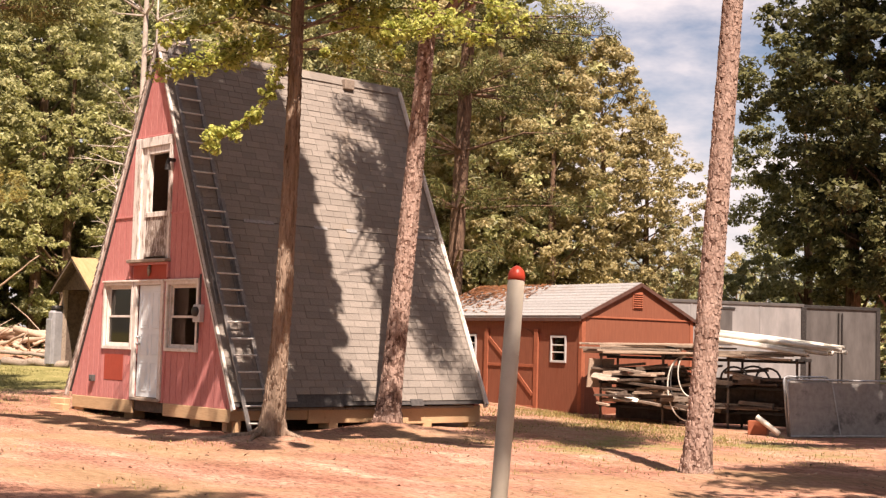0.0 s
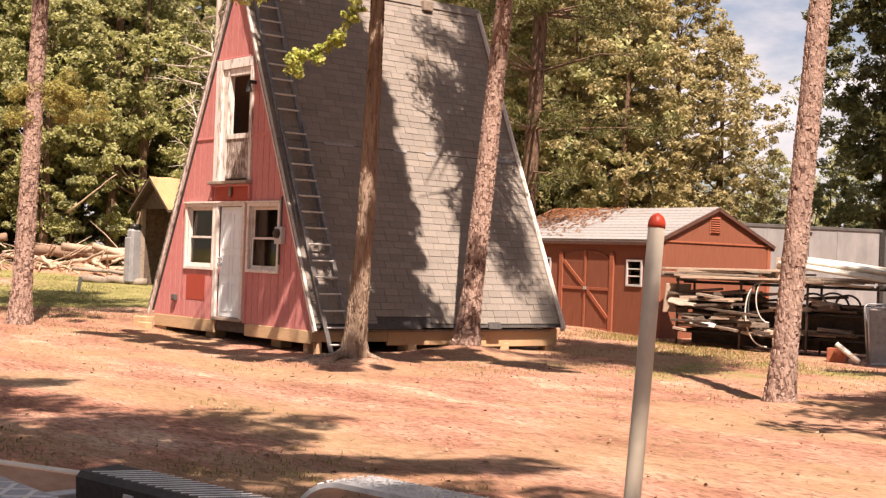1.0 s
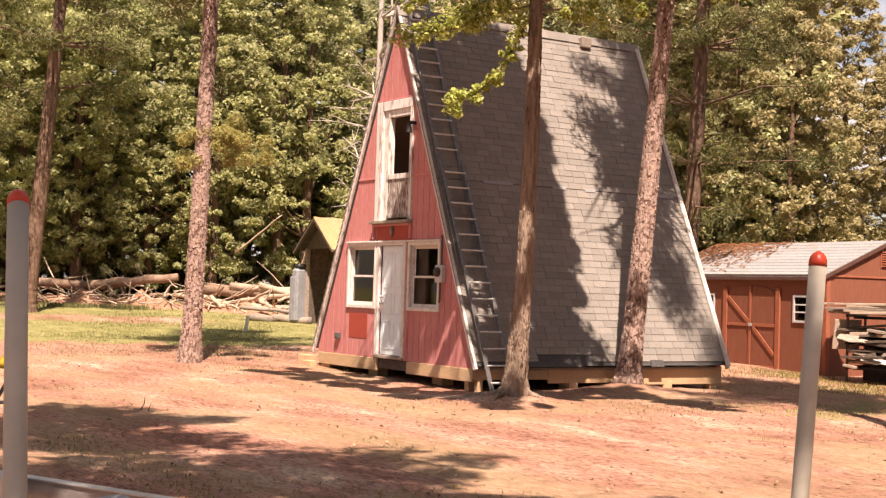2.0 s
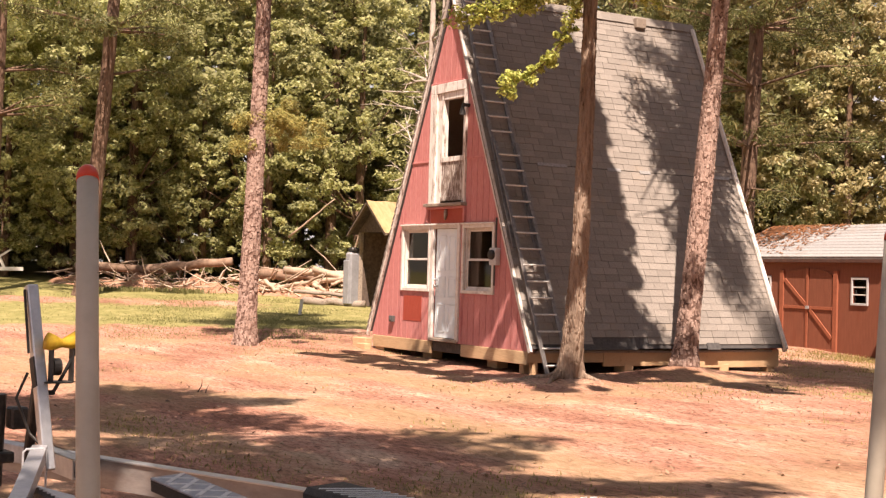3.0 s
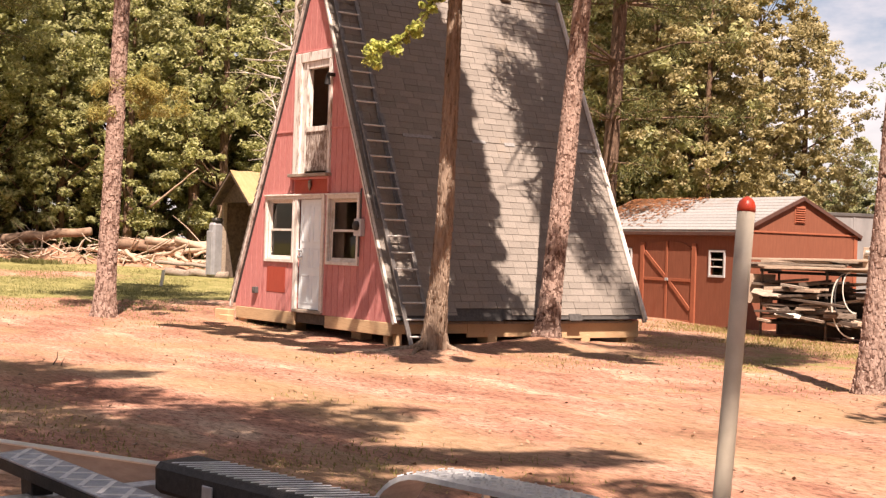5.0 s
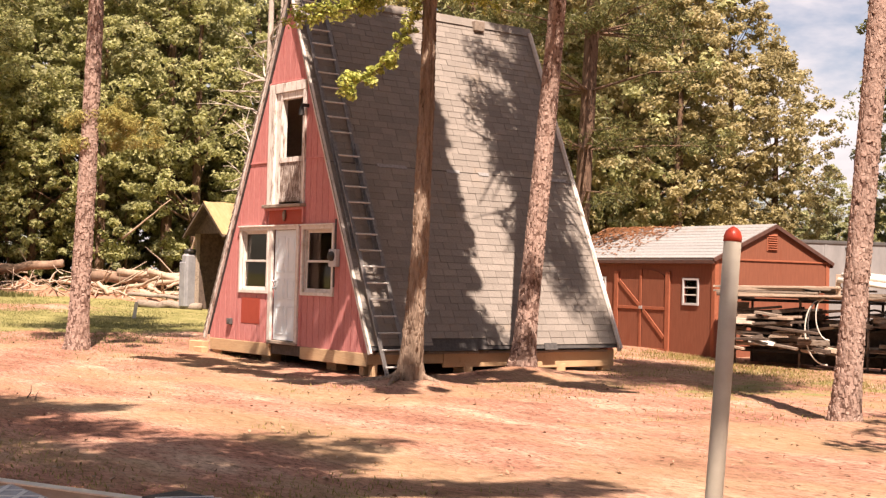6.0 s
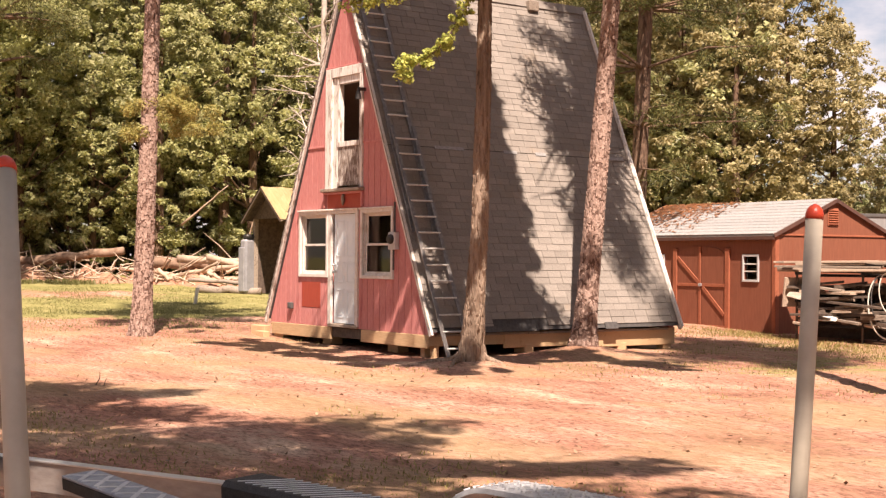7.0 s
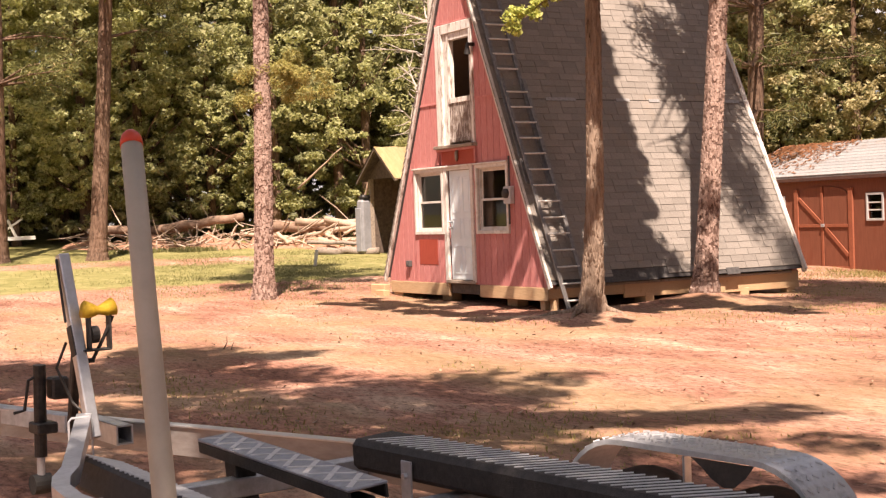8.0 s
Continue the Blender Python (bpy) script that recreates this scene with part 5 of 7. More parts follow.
def build_trailer():
    t = thing("boat_trailer", "empty aluminium boat trailer with black bunks and diamond-plate fenders", "boat trailer", TRAILER)

    def beam(name, a, b, w, h, mat, label="", up=(0, 0, 1), bevel=0.006):
        bm = bmesh.new()
        bar(bm, a, b, w, h, up, bevel)
        return part(name, bm, mat, t, label)

    def channel(name, pts, w, h, mat):
        """A rail of C section following pts, one sweep."""
        bm = bmesh.new()
        k = 0.012
        sec = [(-w / 2, -h / 2), (w / 2, -h / 2), (w / 2, -h / 2 + k), (-w / 2 + k, -h / 2 + k), (-w / 2 + k, h / 2 - k), (w / 2, h / 2 - k), (w / 2, h / 2), (-w / 2, h / 2)]
        rings = []
        for i, p in enumerate(pts):
            d = (Vector(pts[min(i + 1, len(pts) - 1)]) - Vector(pts[max(i - 1, 0)])).normalized()
            s = d.cross(Vector((0, 0, 1))).normalized()
            rings.append([bm.verts.new(Vector(p) + s * u + Vector((0, 0, v))) for u, v in sec])
        for r0, r1 in zip(rings, rings[1:]):
            for j in range(8):
                bm.faces.new((r0[j], r0[(j + 1) % 8], r1[(j + 1) % 8], r1[j]))
        bm.faces.new(rings[0][::-1])
        bm.faces.new(rings[-1])
        return part(name, bm, mat, t)

    channel("side_rail", [(0.6, -1.06, 0.42), (5.70, -1.05, 0.42), (9.0, -0.14, 0.42)], 0.07, 0.16, M_RAIL)
    bm = bmesh.new()
    for a, b in (((0.6, -1.055, 0.505), (5.70, -1.045, 0.505)), ((5.70, -1.045, 0.505), (9.0, -0.135, 0.505))):
        bar(bm, a, b, 0.085, 0.008)
    part("rail_flange", bm, M_ALU, t, "bright top flange of the frame rail")
    channel("side_rail", [(0.6, 1.0, 0.42), (4.2, 1.0, 0.42)], 0.07, 0.16, M_GALV)
    # bright bent tube on the near side, up to the winch post
    bm = bmesh.new()
    path = [(0.8, 0.62, 0.52), (4.6, 0.63, 0.52), (5.20, 0.655, 0.53), (5.36, 0.64, 0.545), (5.50, 0.58, 0.555), (5.62, 0.49, 0.57), (6.54, 0.03, 0.66)]
    for a, b in zip(path, path[1:]):
        bar(bm, a, b, 0.075, 0.07)
    part("bent_tube", bm, M_ALU, t, "bright aluminium frame tube")
    beam("tongue", (7.76, -0.40, 0.47), (9.6, -0.12, 0.46), 0.09, 0.11, M_GALV)
    for a in (1.2, 2.5, 4.55, 5.6):
        beam("crossmember", (a, -1.02, 0.40), (a, 0.95, 0.40), 0.09, 0.09, M_GALV)
    # short square tube with open end
    bm = bmesh.new()
    for q in ((0.045, 0), (-0.045, 0)):
        bar(bm, (7.08, -0.43 + q[0], 0.47), (7.75, -0.47 + q[0], 0.47), 0.010, 0.11)
    for q in (0.05, -0.05):
        bar(bm, (7.08, -0.43, 0.47 + q), (7.75, -0.47, 0.47 + q), 0.10, 0.010)
    bar(bm, (7.5, -0.455, 0.47), (7.52, -0.456, 0.47), 0.09, 0.10)
    part("tube_stub", bm, M_ALU, t)
    # far bunk with ribbed cover
    bm = bmesh.new()
    tilt = pose(0, -0.70, 0.612, -3, 0, 0)
    box(bm, (0.9, -0.25, -0.145), (5.24, 0.0, 0.0), tilt, 0.025)
    bunk = part("bunk", bm, M_CARPET, t, "black covered bunk with pale ribs")
    for i in range(67):
        a = 1.18 + i * 0.06
        bm = bmesh.new()
        bar(bm, tilt @ Vector((a, -0.04, 0.001)), tilt @ Vector((a - 0.17, -0.235, 0.001)), 0.015, 0.003, up=tilt.to_3x3() @ Vector((0, 0, 1)))
        part("rib", bm, M_RIB, bunk)
    for a in (4.75, 3.2, 1.6):
        bm = bmesh.new()
        box(bm, (a, -0.698, 0.33), (a + 0.075, -0.688, 0.565), bevel=0.003)
        box(bm, (a, -0.698, 0.33), (a + 0.075, -0.58, 0.342), bevel=0.003)
        bkt = part("bunk_bracket", bm, M_GALV, t)
        part("bolt", tubed([(a + 0.037, -0.688, 0.50), (a + 0.037, -0.670, 0.50)], 0.014, 6), M_ALU, bkt)
    # near bunk
    bm = bmesh.new()
    m = pose(6.05, 0.16, 0, 0, 0, 174.0)
    m = m @ pose(0, -0.10, 0.575, -16, 0, 0)
    box(bm, (0.0, 0.0, -0.155), (5.0, 0.20, 0.0), m, 0.02)
    near = part("bunk", bm, M_CARPET, t, "black covered bunk with pale ribs")
    for i in range(64):
        bm = bmesh.new()
        a = 0.03 + i * 0.062
        bar(bm, m @ Vector((a, 0.015, 0.002)), m @ Vector((a + 0.10, 0.17, 0.002)), 0.022, 0.007)
        part("rib", bm, M_RIB, near)
    beam("bunk_bracket", (5.66, 0.24, 0.34), (5.66, 0.24, 0.52), 0.06, 0.012, M_ALU)
    # tread plate walkway on dark legs
    ang = math.degrees(math.atan2(0.193, -1.6))
    m = pose(5.925, -0.372, 0.585, 0, 0, ang) @ pose(0, 0, 0, 5, 0, 0)
    bm = bmesh.new()
    box(bm, (0.0, -0.088, 0.0), (1.60, 0.088, 0.012), m, 0.003)
    walk_plate = part("walkway", bm, M_PLATE, t, "diamond tread walkway plate")
    for y in (-0.087, 0.075):
        part("side_lip", boxed((0.002, y, -0.055), (1.598, y + 0.012, -0.001), m, 0.002), M_BLACK, walk_plate)
    for i in range(8):
        for k in (1, -1):
            bm = bmesh.new()
            c = Vector((0.11 + i * 0.197, 0.0, 0.0125))
            d = Vector((0.085, 0.070 * k, 0))
            bar(bm, m @ (c - d), m @ (c + d), 0.024, 0.006)
            part("tread", bm, M_RIB, walk_plate)
    for u in (0.22, 1.42):
        bm = bmesh.new()
        box(bm, (u, -0.05, -0.26), (u + 0.14, 0.05, -0.047), m, 0.006)
        part("walkway_leg", bm, M_BLACK, t)
    # fenders with tandem wheels
    for side in (-1, 1):
        y_in, y_out = side * 1.18, side * 1.43
        prof = [(3.98 + 0.335 * math.cos(radians(10 * k)), 0.36 + 0.325 * math.sin(radians(10 * k))) for k in range(10)] + [(3.28 - 0.335 * math.sin(radians(10 * k)), 0.36 + 0.325 * math.cos(radians(10 * k))) for k in range(10)]
        bm = bmesh.new()
        inner = []
        for i, (a, z) in enumerate(prof):
            p, q = prof[max(i - 1, 0)], prof[min(i + 1, len(prof) - 1)]
            d = Vector((q[0] - p[0], 0, q[1] - p[1])).normalized()
            inner.append((a + d.z * -0.008, z + d.x * 0.008))
        rings = [[bm.verts.new(q) for q in ((a, y_in, z), (a, y_out, z), (u, y_out, w), (u, y_in, w))] for (a, z), (u, w) in zip(prof, inner)]
        for r0, r1 in zip(rings, rings[1:]):
            for j in range(4):
                bm.faces.new((r0[j], r0[(j + 1) % 4], r1[(j + 1) % 4], r1[j]))
        bm.faces.new(rings[0])
        bm.faces.new(rings[-1][::-1])
        lip = bmesh.new()
        rings = [[lip.verts.new(q) for q in ((a, y_in - side * 0.003, z), (a, y_in - side * 0.009, z), (u, y_in - side * 0.009, w - 0.014), (u, y_in - side * 0.003, w - 0.014))] for (a, z), (u, w) in zip(prof, inner)]
        for r0, r1 in zip(rings, rings[1:]):
            for j in range(4):
                lip.faces.new((r0[j], r0[(j + 1) % 4], r1[(j + 1) % 4], r1[j]))
        part("fender_lip", lip, M_TREAD, t)
        f = part("fender", bm, M_TREAD, t, "diamond-plate aluminium fender")
        rng = random.Random(5)
        for (a0, z0), (a1, z1) in zip(prof, prof[1:]):
            ln = math.hypot(a1 - a0, z1 - z0)
            for i in range(max(1, int(ln / 0.045))):
                k = (i + 0.5) / max(1, int(ln / 0.045))
                for j in range(5):
                    c = Vector((a0 + (a1 - a0) * k, y_in + (y_out - y_in) * (j + 0.5 + 0.25 * (i % 2)) / 5.5, z0 + (z1 - z0) * k)) + Vector((z1 - z0, 0, a0 - a1)).normalized() * 0.008
                    al = Vector((a1 - a0, 0, z1 - z0)).normalized() * 0.010
                    s = Vector((0, 0.010 * (1 if (i + j) % 2 else -1), 0))
                    bm = bmesh.new()
                    bar(bm, c - al - s, c + al + s, 0.008, 0.005, up=Vector((-(z1 - z0), 0, a1 - a0)))
                    if side < 0:
                        part("tread", bm, M_ALU, f)
                    else:
                        bm.free()
        # skirt between the wheels
        bm = bmesh.new()
        prism(bm, [(3.58, 0.66), (3.27, 0.66), (3.31, 0.61), (3.37, 0.565), (3.42, 0.56), (3.48, 0.59), (3.53, 0.63)], y_in + 0.002, y_in - side * 0.004)
        part("skirt", bm, M_DUSTY, t)
        beam("fender_stay", (3.63, y_in + side * 0.03, 0.34), (3.63, y_in + side * 0.03, 0.66), 0.05, 0.012, M_ALU)
        for a in (3.93, 3.30):
            w = new("wheel")
            w.parent = t
            y0 = side * 1.205
            y1 = side * 1.40
            cz = 0.265
            ring = [(0.17, 0.0), (0.255, 0.0), (0.286, 0.02), (0.298, 0.06), (0.298, 0.135), (0.286, 0.175), (0.255, 0.195), (0.17, 0.195)]
            bm = bmesh.new()
            n = 28
            v = [[bm.verts.new((a + r * math.cos(2 * math.pi * k / n), y0 + side * u, cz + r * math.sin(2 * math.pi * k / n))) for r, u in ring] for k in range(n)]
            for k in range(n):
                for j in range(len(ring)):
                    j2 = (j + 1) % len(ring)
                    bm.faces.new((v[k][j], v[k][j2], v[(k + 1) % n][j2], v[(k + 1) % n][j]))
            part("tyre", bm, M_DUSTY, w, smooth=True)
            bm = bmesh.new()
            tube(bm, [(a, y0 + side * 0.05, cz), (a, y0 + side * 0.15, cz)], [0.17, 0.17], 20)
            tube(bm, [(a, y0 - side * 0.0, cz), (a, y0 + side * 0.05, cz)], [0.05, 0.06], 12)
            part("rim", bm, M_GALV, w)
    beam("axle", (3.93, -1.2, 0.225), (3.93, 1.2, 0.225), 0.06, 0.06, M_GALV)
    beam("axle", (3.30, -1.2, 0.225), (3.30, 1.2, 0.225), 0.06, 0.06, M_GALV)
    # winch post, winch and strap
    post = beam("winch_post", (6.545, -0.02, 0.56), (6.81, 0.0, 1.495), 0.06, 0.06, M_ALU, "bright aluminium winch post", up=(0, 1, 0))
    part("post_pad", boxed((-0.032, 0.0, 0.0), (-0.012, 0.010, 0.34), pose(6.735, 0.032, 1.14, 0, 15, 0)), M_BLACK, post)
    beam("post_brace", (6.72, -0.02, 1.02), (6.90, -0.05, 0.56), 0.045, 0.045, M_DARKMETAL, up=(0, 1, 0))
    w = new("winch")
    w.parent = t
    w["label"] = "hand winch with a roll of yellow webbing"
    bm = bmesh.new()
    for y in (-0.165, -0.055):
        box(bm, (6.60, y, 1.00), (6.66, y + 0.008, 1.19), bevel=0.003)
    box(bm, (6.61, -0.165, 0.995), (6.70, -0.02, 1.005), bevel=0.003)
    part("bracket", bm, M_DARKMETAL, w)
    bm = bmesh.new()
    tube(bm, [(6.62, -0.02, 1.215), (6.62, -0.06, 1.205), (6.62, -0.10, 1.203), (6.62, -0.14, 1.208), (6.62, -0.185, 1.22)], [0.046, 0.040, 0.022, 0.036, 0.048], 14)
    part("strap", bm, M_STRAP, w, "yellow webbing strap", smooth=True)
    part("crank_arm", tubed([(6.62, -0.18, 1.17), (6.64, -0.14, 1.07), (6.67, -0.08, 0.94)], 0.010, 8), M_DARKMETAL, w)
    part("crank_grip", tubed([(6.67, -0.09, 0.945), (6.67, -0.05, 0.945)], 0.013, 8), M_BLACK, w)
    bm = bmesh.new()
    tube(bm, [(6.64, -0.10, 1.08), (6.64, -0.06, 1.08)], 0.045, 16)
    part("gear", bm, M_DARKMETAL, w)
    part("cable", tubed([(6.66, 0.06, 1.05), (6.70, 0.1, 0.92), (6.66, 0.04, 0.74), (6.60, -0.02, 0.66)], 0.008, 6), M_DARKMETAL, w)
    # bolts clamping the post to the frame
    part("u_bolt", tubed([(6.44, 0.155, 0.45), (6.44, 0.155, 0.675), (6.44, 0.14, 0.69), (6.44, 0.05, 0.69), (6.44, 0.035, 0.675), (6.44, 0.035, 0.45)], 0.006, 6), M_GALV, t)
    beam("post_collar", (6.665, -0.011, 0.97), (6.712, -0.006, 1.13), 0.064, 0.064, M_DARKMETAL, up=(0, 1, 0))
    # tongue jack
    j = new("tongue_jack")
    j.parent = t
    j["label"] = "dark tongue jack with crank and small wheel"
    part("tube", tubed([(7.17, 0.02, 0.40), (7.14, 0.02, 0.90)], 0.034, 12), M_DARKMETAL, j)
    part("inner_tube", tubed([(7.18, 0.02, 0.25), (7.17, 0.02, 0.41)], 0.022, 12), M_GALV, j)
    part("gear_case", boxed((7.07, -0.12, 0.71), (7.17, -0.022, 0.83), bevel=0.012), M_DARKMETAL, j)
    part("mount", boxed((7.08, -0.05, 0.53), (7.22, 0.065, 0.59), bevel=0.008), M_DARKMETAL, j)
    part("crank_handle", tubed([(7.14, 0.04, 0.84), (7.15, 0.08, 0.82), (7.17, 0.10, 0.66), (7.17, 0.16, 0.65)], 0.009, 8), M_DARKMETAL, j)
    part("wheel", tubed([(7.18, -0.03, 0.25), (7.18, 0.07, 0.25)], 0.055, 16), M_BLACK, j)


M_RAIL = material("dull_aluminium_rail", (0.30, 0.275, 0.26), (0.40, 0.375, 0.355), 9, 0.42, metal=0.6, bump=0.15, bump_scale=50, stretch=(0.4, 2, 2))
M_DUSTY = material("dusty_rubber", (0.055, 0.042, 0.035), (0.10, 0.075, 0.06), 12, 0.9, bump=0.3, bump_scale=60)
M_PLATE = material("dull_tread_plate", (0.25, 0.265, 0.31), (0.36, 0.375, 0.42), 20, 0.45, metal=0.4, bump=0.2, bump_scale=60)
M_RIB = material("pale_bunk_rib", (0.52, 0.515, 0.52), (0.66, 0.655, 0.66), 20, 0.4, bump=0.05)
M_TREAD = material("diamond_plate", (0.60, 0.61, 0.63), (0.72, 0.73, 0.75), 30, 0.34, metal=0.5, bump=0.25, bump_scale=60, c=(0.30, 0.29, 0.29), c_scale=3, c_at=0.6)
build_trailer()


def guide_pole(top, foot, r, label):
    t = thing("guide_pole", label, "pole", group="guide poles of the trailer")
    a, b = Vector(foot), Vector(top)
    bm = bmesh.new()
    d = (b - a).normalized()
    s = d.cross(Vector((0.57, 0.82, 0))).normalized() * 0.012
    tube(bm, [a, a.lerp(b, 0.35) - s, a.lerp(b, 0.7) - s, b - d * 0.03], [r, r, r, r], 24)
    part("pipe", bm, M_PVC, t, smooth=True)
    bm = bmesh.new()
    c = b - d * 0.032
    tube(bm, [c, c + d * 0.018, c + d * 0.034, c + d * 0.045, c + d * 0.051], [r * 1.05, r * 1.03, r * 0.85, r * 0.5, r * 0.12], 24)
    part("cap", bm, M_CAP, t, "red plastic end cap", smooth=True)


guide_pole((18.27, -9.14, 1.80), (18.27, -9.255, 0.40), 0.029, "grey plastic guide pole with red cap on the trailer's far rail")
guide_pole((17.67, -11.62, 1.868), (18.43, -11.78, 0.45), 0.029, "thick grey plastic guide pole with red cap near the winch")

# ---- trees ----
def leaf_cloud(name, rng, centres, radii, per, size, mat, flat=0.6, shape="leaf"):
    """Many small leaves in clumps: each a folded quad with its own turn."""
    c = np.repeat(np.asarray(centres, float), per, 0)
    r = np.repeat(np.asarray(radii, float), per)
    n = len(c)
    d = rng.normal(size=(n, 3))
    d /= np.linalg.norm(d, axis=1)[:, None]
    pos = c + d * (r * rng.uniform(0.25, 1.0, n) ** 0.6)[:, None] * np.array([1, 1, flat])
    nor = rng.normal(size=(n, 3)) * 0.55 + d * 0.5 + np.array([0, 0, 0.6])
    nor /= np.linalg.norm(nor, axis=1)[:, None]
    u = np.cross(nor, rng.normal(size=(n, 3)))
    u /= np.linalg.norm(u, axis=1)[:, None]
    w = np.cross(nor, u)
    s = size * rng.uniform(0.6, 1.3, n)
    if shape == "needle":
        a, b = s * 1.3, s * 0.16
    else:
        a, b = s, s * 0.62
    if shape == "tip":
        # far leaves: a single pointed blade each
        v = np.stack([pos - u * a[:, None] * 0.55 - w * b[:, None] * 0.55, pos - u * a[:, None] * 0.3 + w * b[:, None] * 0.75, pos + u * a[:, None] * 0.75], 1).reshape(-1, 3)
        me = quads_mesh(name, v, np.arange(n * 3).reshape(-1, 3))
        me.materials.append(mat)
        return me
    fold = nor * (s * 0.18)[:, None]
    v = np.stack([pos - u * a[:, None] * 0.6, pos + w * b[:, None] * 0.6 + fold, pos + u * a[:, None] * 0.6, pos - w * b[:, None] * 0.6 + fold], 1).reshape(-1, 3)
    f = np.arange(n * 4).reshape(-1, 4)
    me = quads_mesh(name, v, f)
    me.materials.append(mat)
    return me


def crown_points(rng, n, base, top, wide, lean=(0, 0)):
    """Clump centres through an uneven egg-shaped crown."""
    pts, rad = [], []
    lobes = [(rng.uniform(0, 2 * math.pi), rng.uniform(0.15, 0.95), rng.uniform(0.55, 1.1)) for _ in range(9)]
    while len(pts) < n:
        k = rng.uniform()
        prof = math.sin(math.pi * min(max(k, 0.03) ** 0.75, 1)) ** 0.6
        a = rng.uniform(0, 2 * math.pi)
        lob = 0.62 + 0.45 * max(0, max(math.cos(a - la) * (1 - abs(k - lk) * 2.2) * ls for la, lk, ls in lobes))
        q = wide * prof * lob * math.sqrt(rng.uniform(0.12, 1.0))
        pts.append((q * math.cos(a) + lean[0] * k, q * math.sin(a) + lean[1] * k, base + (top - base) * k))
        rad.append(rng.uniform(0.22, 0.85) * wide * 0.17)
    return pts, rad


def limb_mesh(bm, rng, start, ends, r0, r1, wobble=0.25, sides=6):
    for e in ends:
        s, e = Vector(start), Vector(e)
        m = (s + e) / 2 + Vector((rng.uniform(-1, 1), rng.uniform(-1, 1), rng.uniform(0, 1))) * wobble * (e - s).length * 0.3
        tube(bm, [s, s.lerp(m, 0.6), m, m.lerp(e, 0.6), e], [r0, r0 * 0.8, (r0 + r1) / 2, r1 * 1.3, r1], sides)


def broadleaf(rng_seed, high, wide, low, clumps, per, size, leaf, trunk_r=0.2, bark=None):
    """Meshes of one broadleaved tree: trunk with limbs, crown."""
    rng = np.random.default_rng(rng_seed)
    pts, rad = crown_points(rng, clumps, low, high, wide)
    bm = bmesh.new()
    sway = rng.uniform(-0.5, 0.5, 2)
    spine = [(sway[0] * k * k, sway[1] * k * k, high * 0.85 * k) for k in (0, 0.05, 0.2, 0.4, 0.6, 0.8, 1.0)]
    tube(bm, spine, [trunk_r * 1.5, trunk_r * 1.08, trunk_r, trunk_r * 0.85, trunk_r * 0.65, trunk_r * 0.4, trunk_r * 0.12], 8)
    for i in rng.choice(len(pts), min(16, len(pts)), replace=False):
        p = pts[i]
        k = min(max((p[2] - wide * 0.45) / (high * 0.85), 0.12), 0.9)
        limb_mesh(bm, rng, (sway[0] * k * k, sway[1] * k * k, high * 0.85 * k), [p], trunk_r * 0.35 * (1.1 - k), 0.015)
    me = bpy.data.meshes.new("trunk")
    bm.to_mesh(me)
    bm.free()
    me.materials.append(bark or M_BARK_OAK)
    for p in me.polygons:
        p.use_smooth = True
    return me, leaf_cloud("crown", rng, pts, rad, per, size, leaf, shape="tip")


def stand_tree(name, meshes, x, y, turn, scale, label, group="", z=None, names=("trunk", "crown")):
    t = thing(name, label, "tree", pose(x, y, (ground_z(x, y) if z is None else z) - 0.05, 0, 0, turn) @ Matrix.Scale(scale, 4), group)
    for nm, me in zip(names, meshes):
        ob = new(nm, me)
        ob.parent = t
    return t


def trunk_path(rng, x, y, z, lean, high, r0, r1, flare=1.65):
    pts, rad = [], []
    for i in range(15):
        k = i / 14
        pts.append((x + lean[0] * k + 0.05 * math.sin(3 * k + x), y + lean[1] * k + 0.05 * math.sin(4 * k + y), z - 0.1 + high * k))
        fl = 1 + (flare - 1) * math.exp(-k * high / 0.28)
        rad.append((r0 + (r1 - r0) * k) * fl)
    return pts, rad


def trunk_rings(rng, pts, r0, r1, high, spread, drop, wobble=0.0):
    """Close rings up a trunk whose foot widens smoothly into the ground."""
    steps = [k * 0.045 for k in range(20)] + [0.9 + 0.25 * k for k in range(int((high - 1.0) / 0.25))]
    out_p, out_r = [], []
    n = len(pts) - 1
    for h in steps:
        k = min(h / high * n, n - 1e-6)
        i = int(k)
        out_p.append(Vector(pts[i]).lerp(Vector(pts[i + 1]), k - i) + Vector((rng.uniform(-1, 1), rng.uniform(-1, 1), 0)) * wobble)
        out_r.append((r0 + (r1 - r0) * h / high) * (1 + spread * math.exp(-h / drop)))
    return out_p, out_r


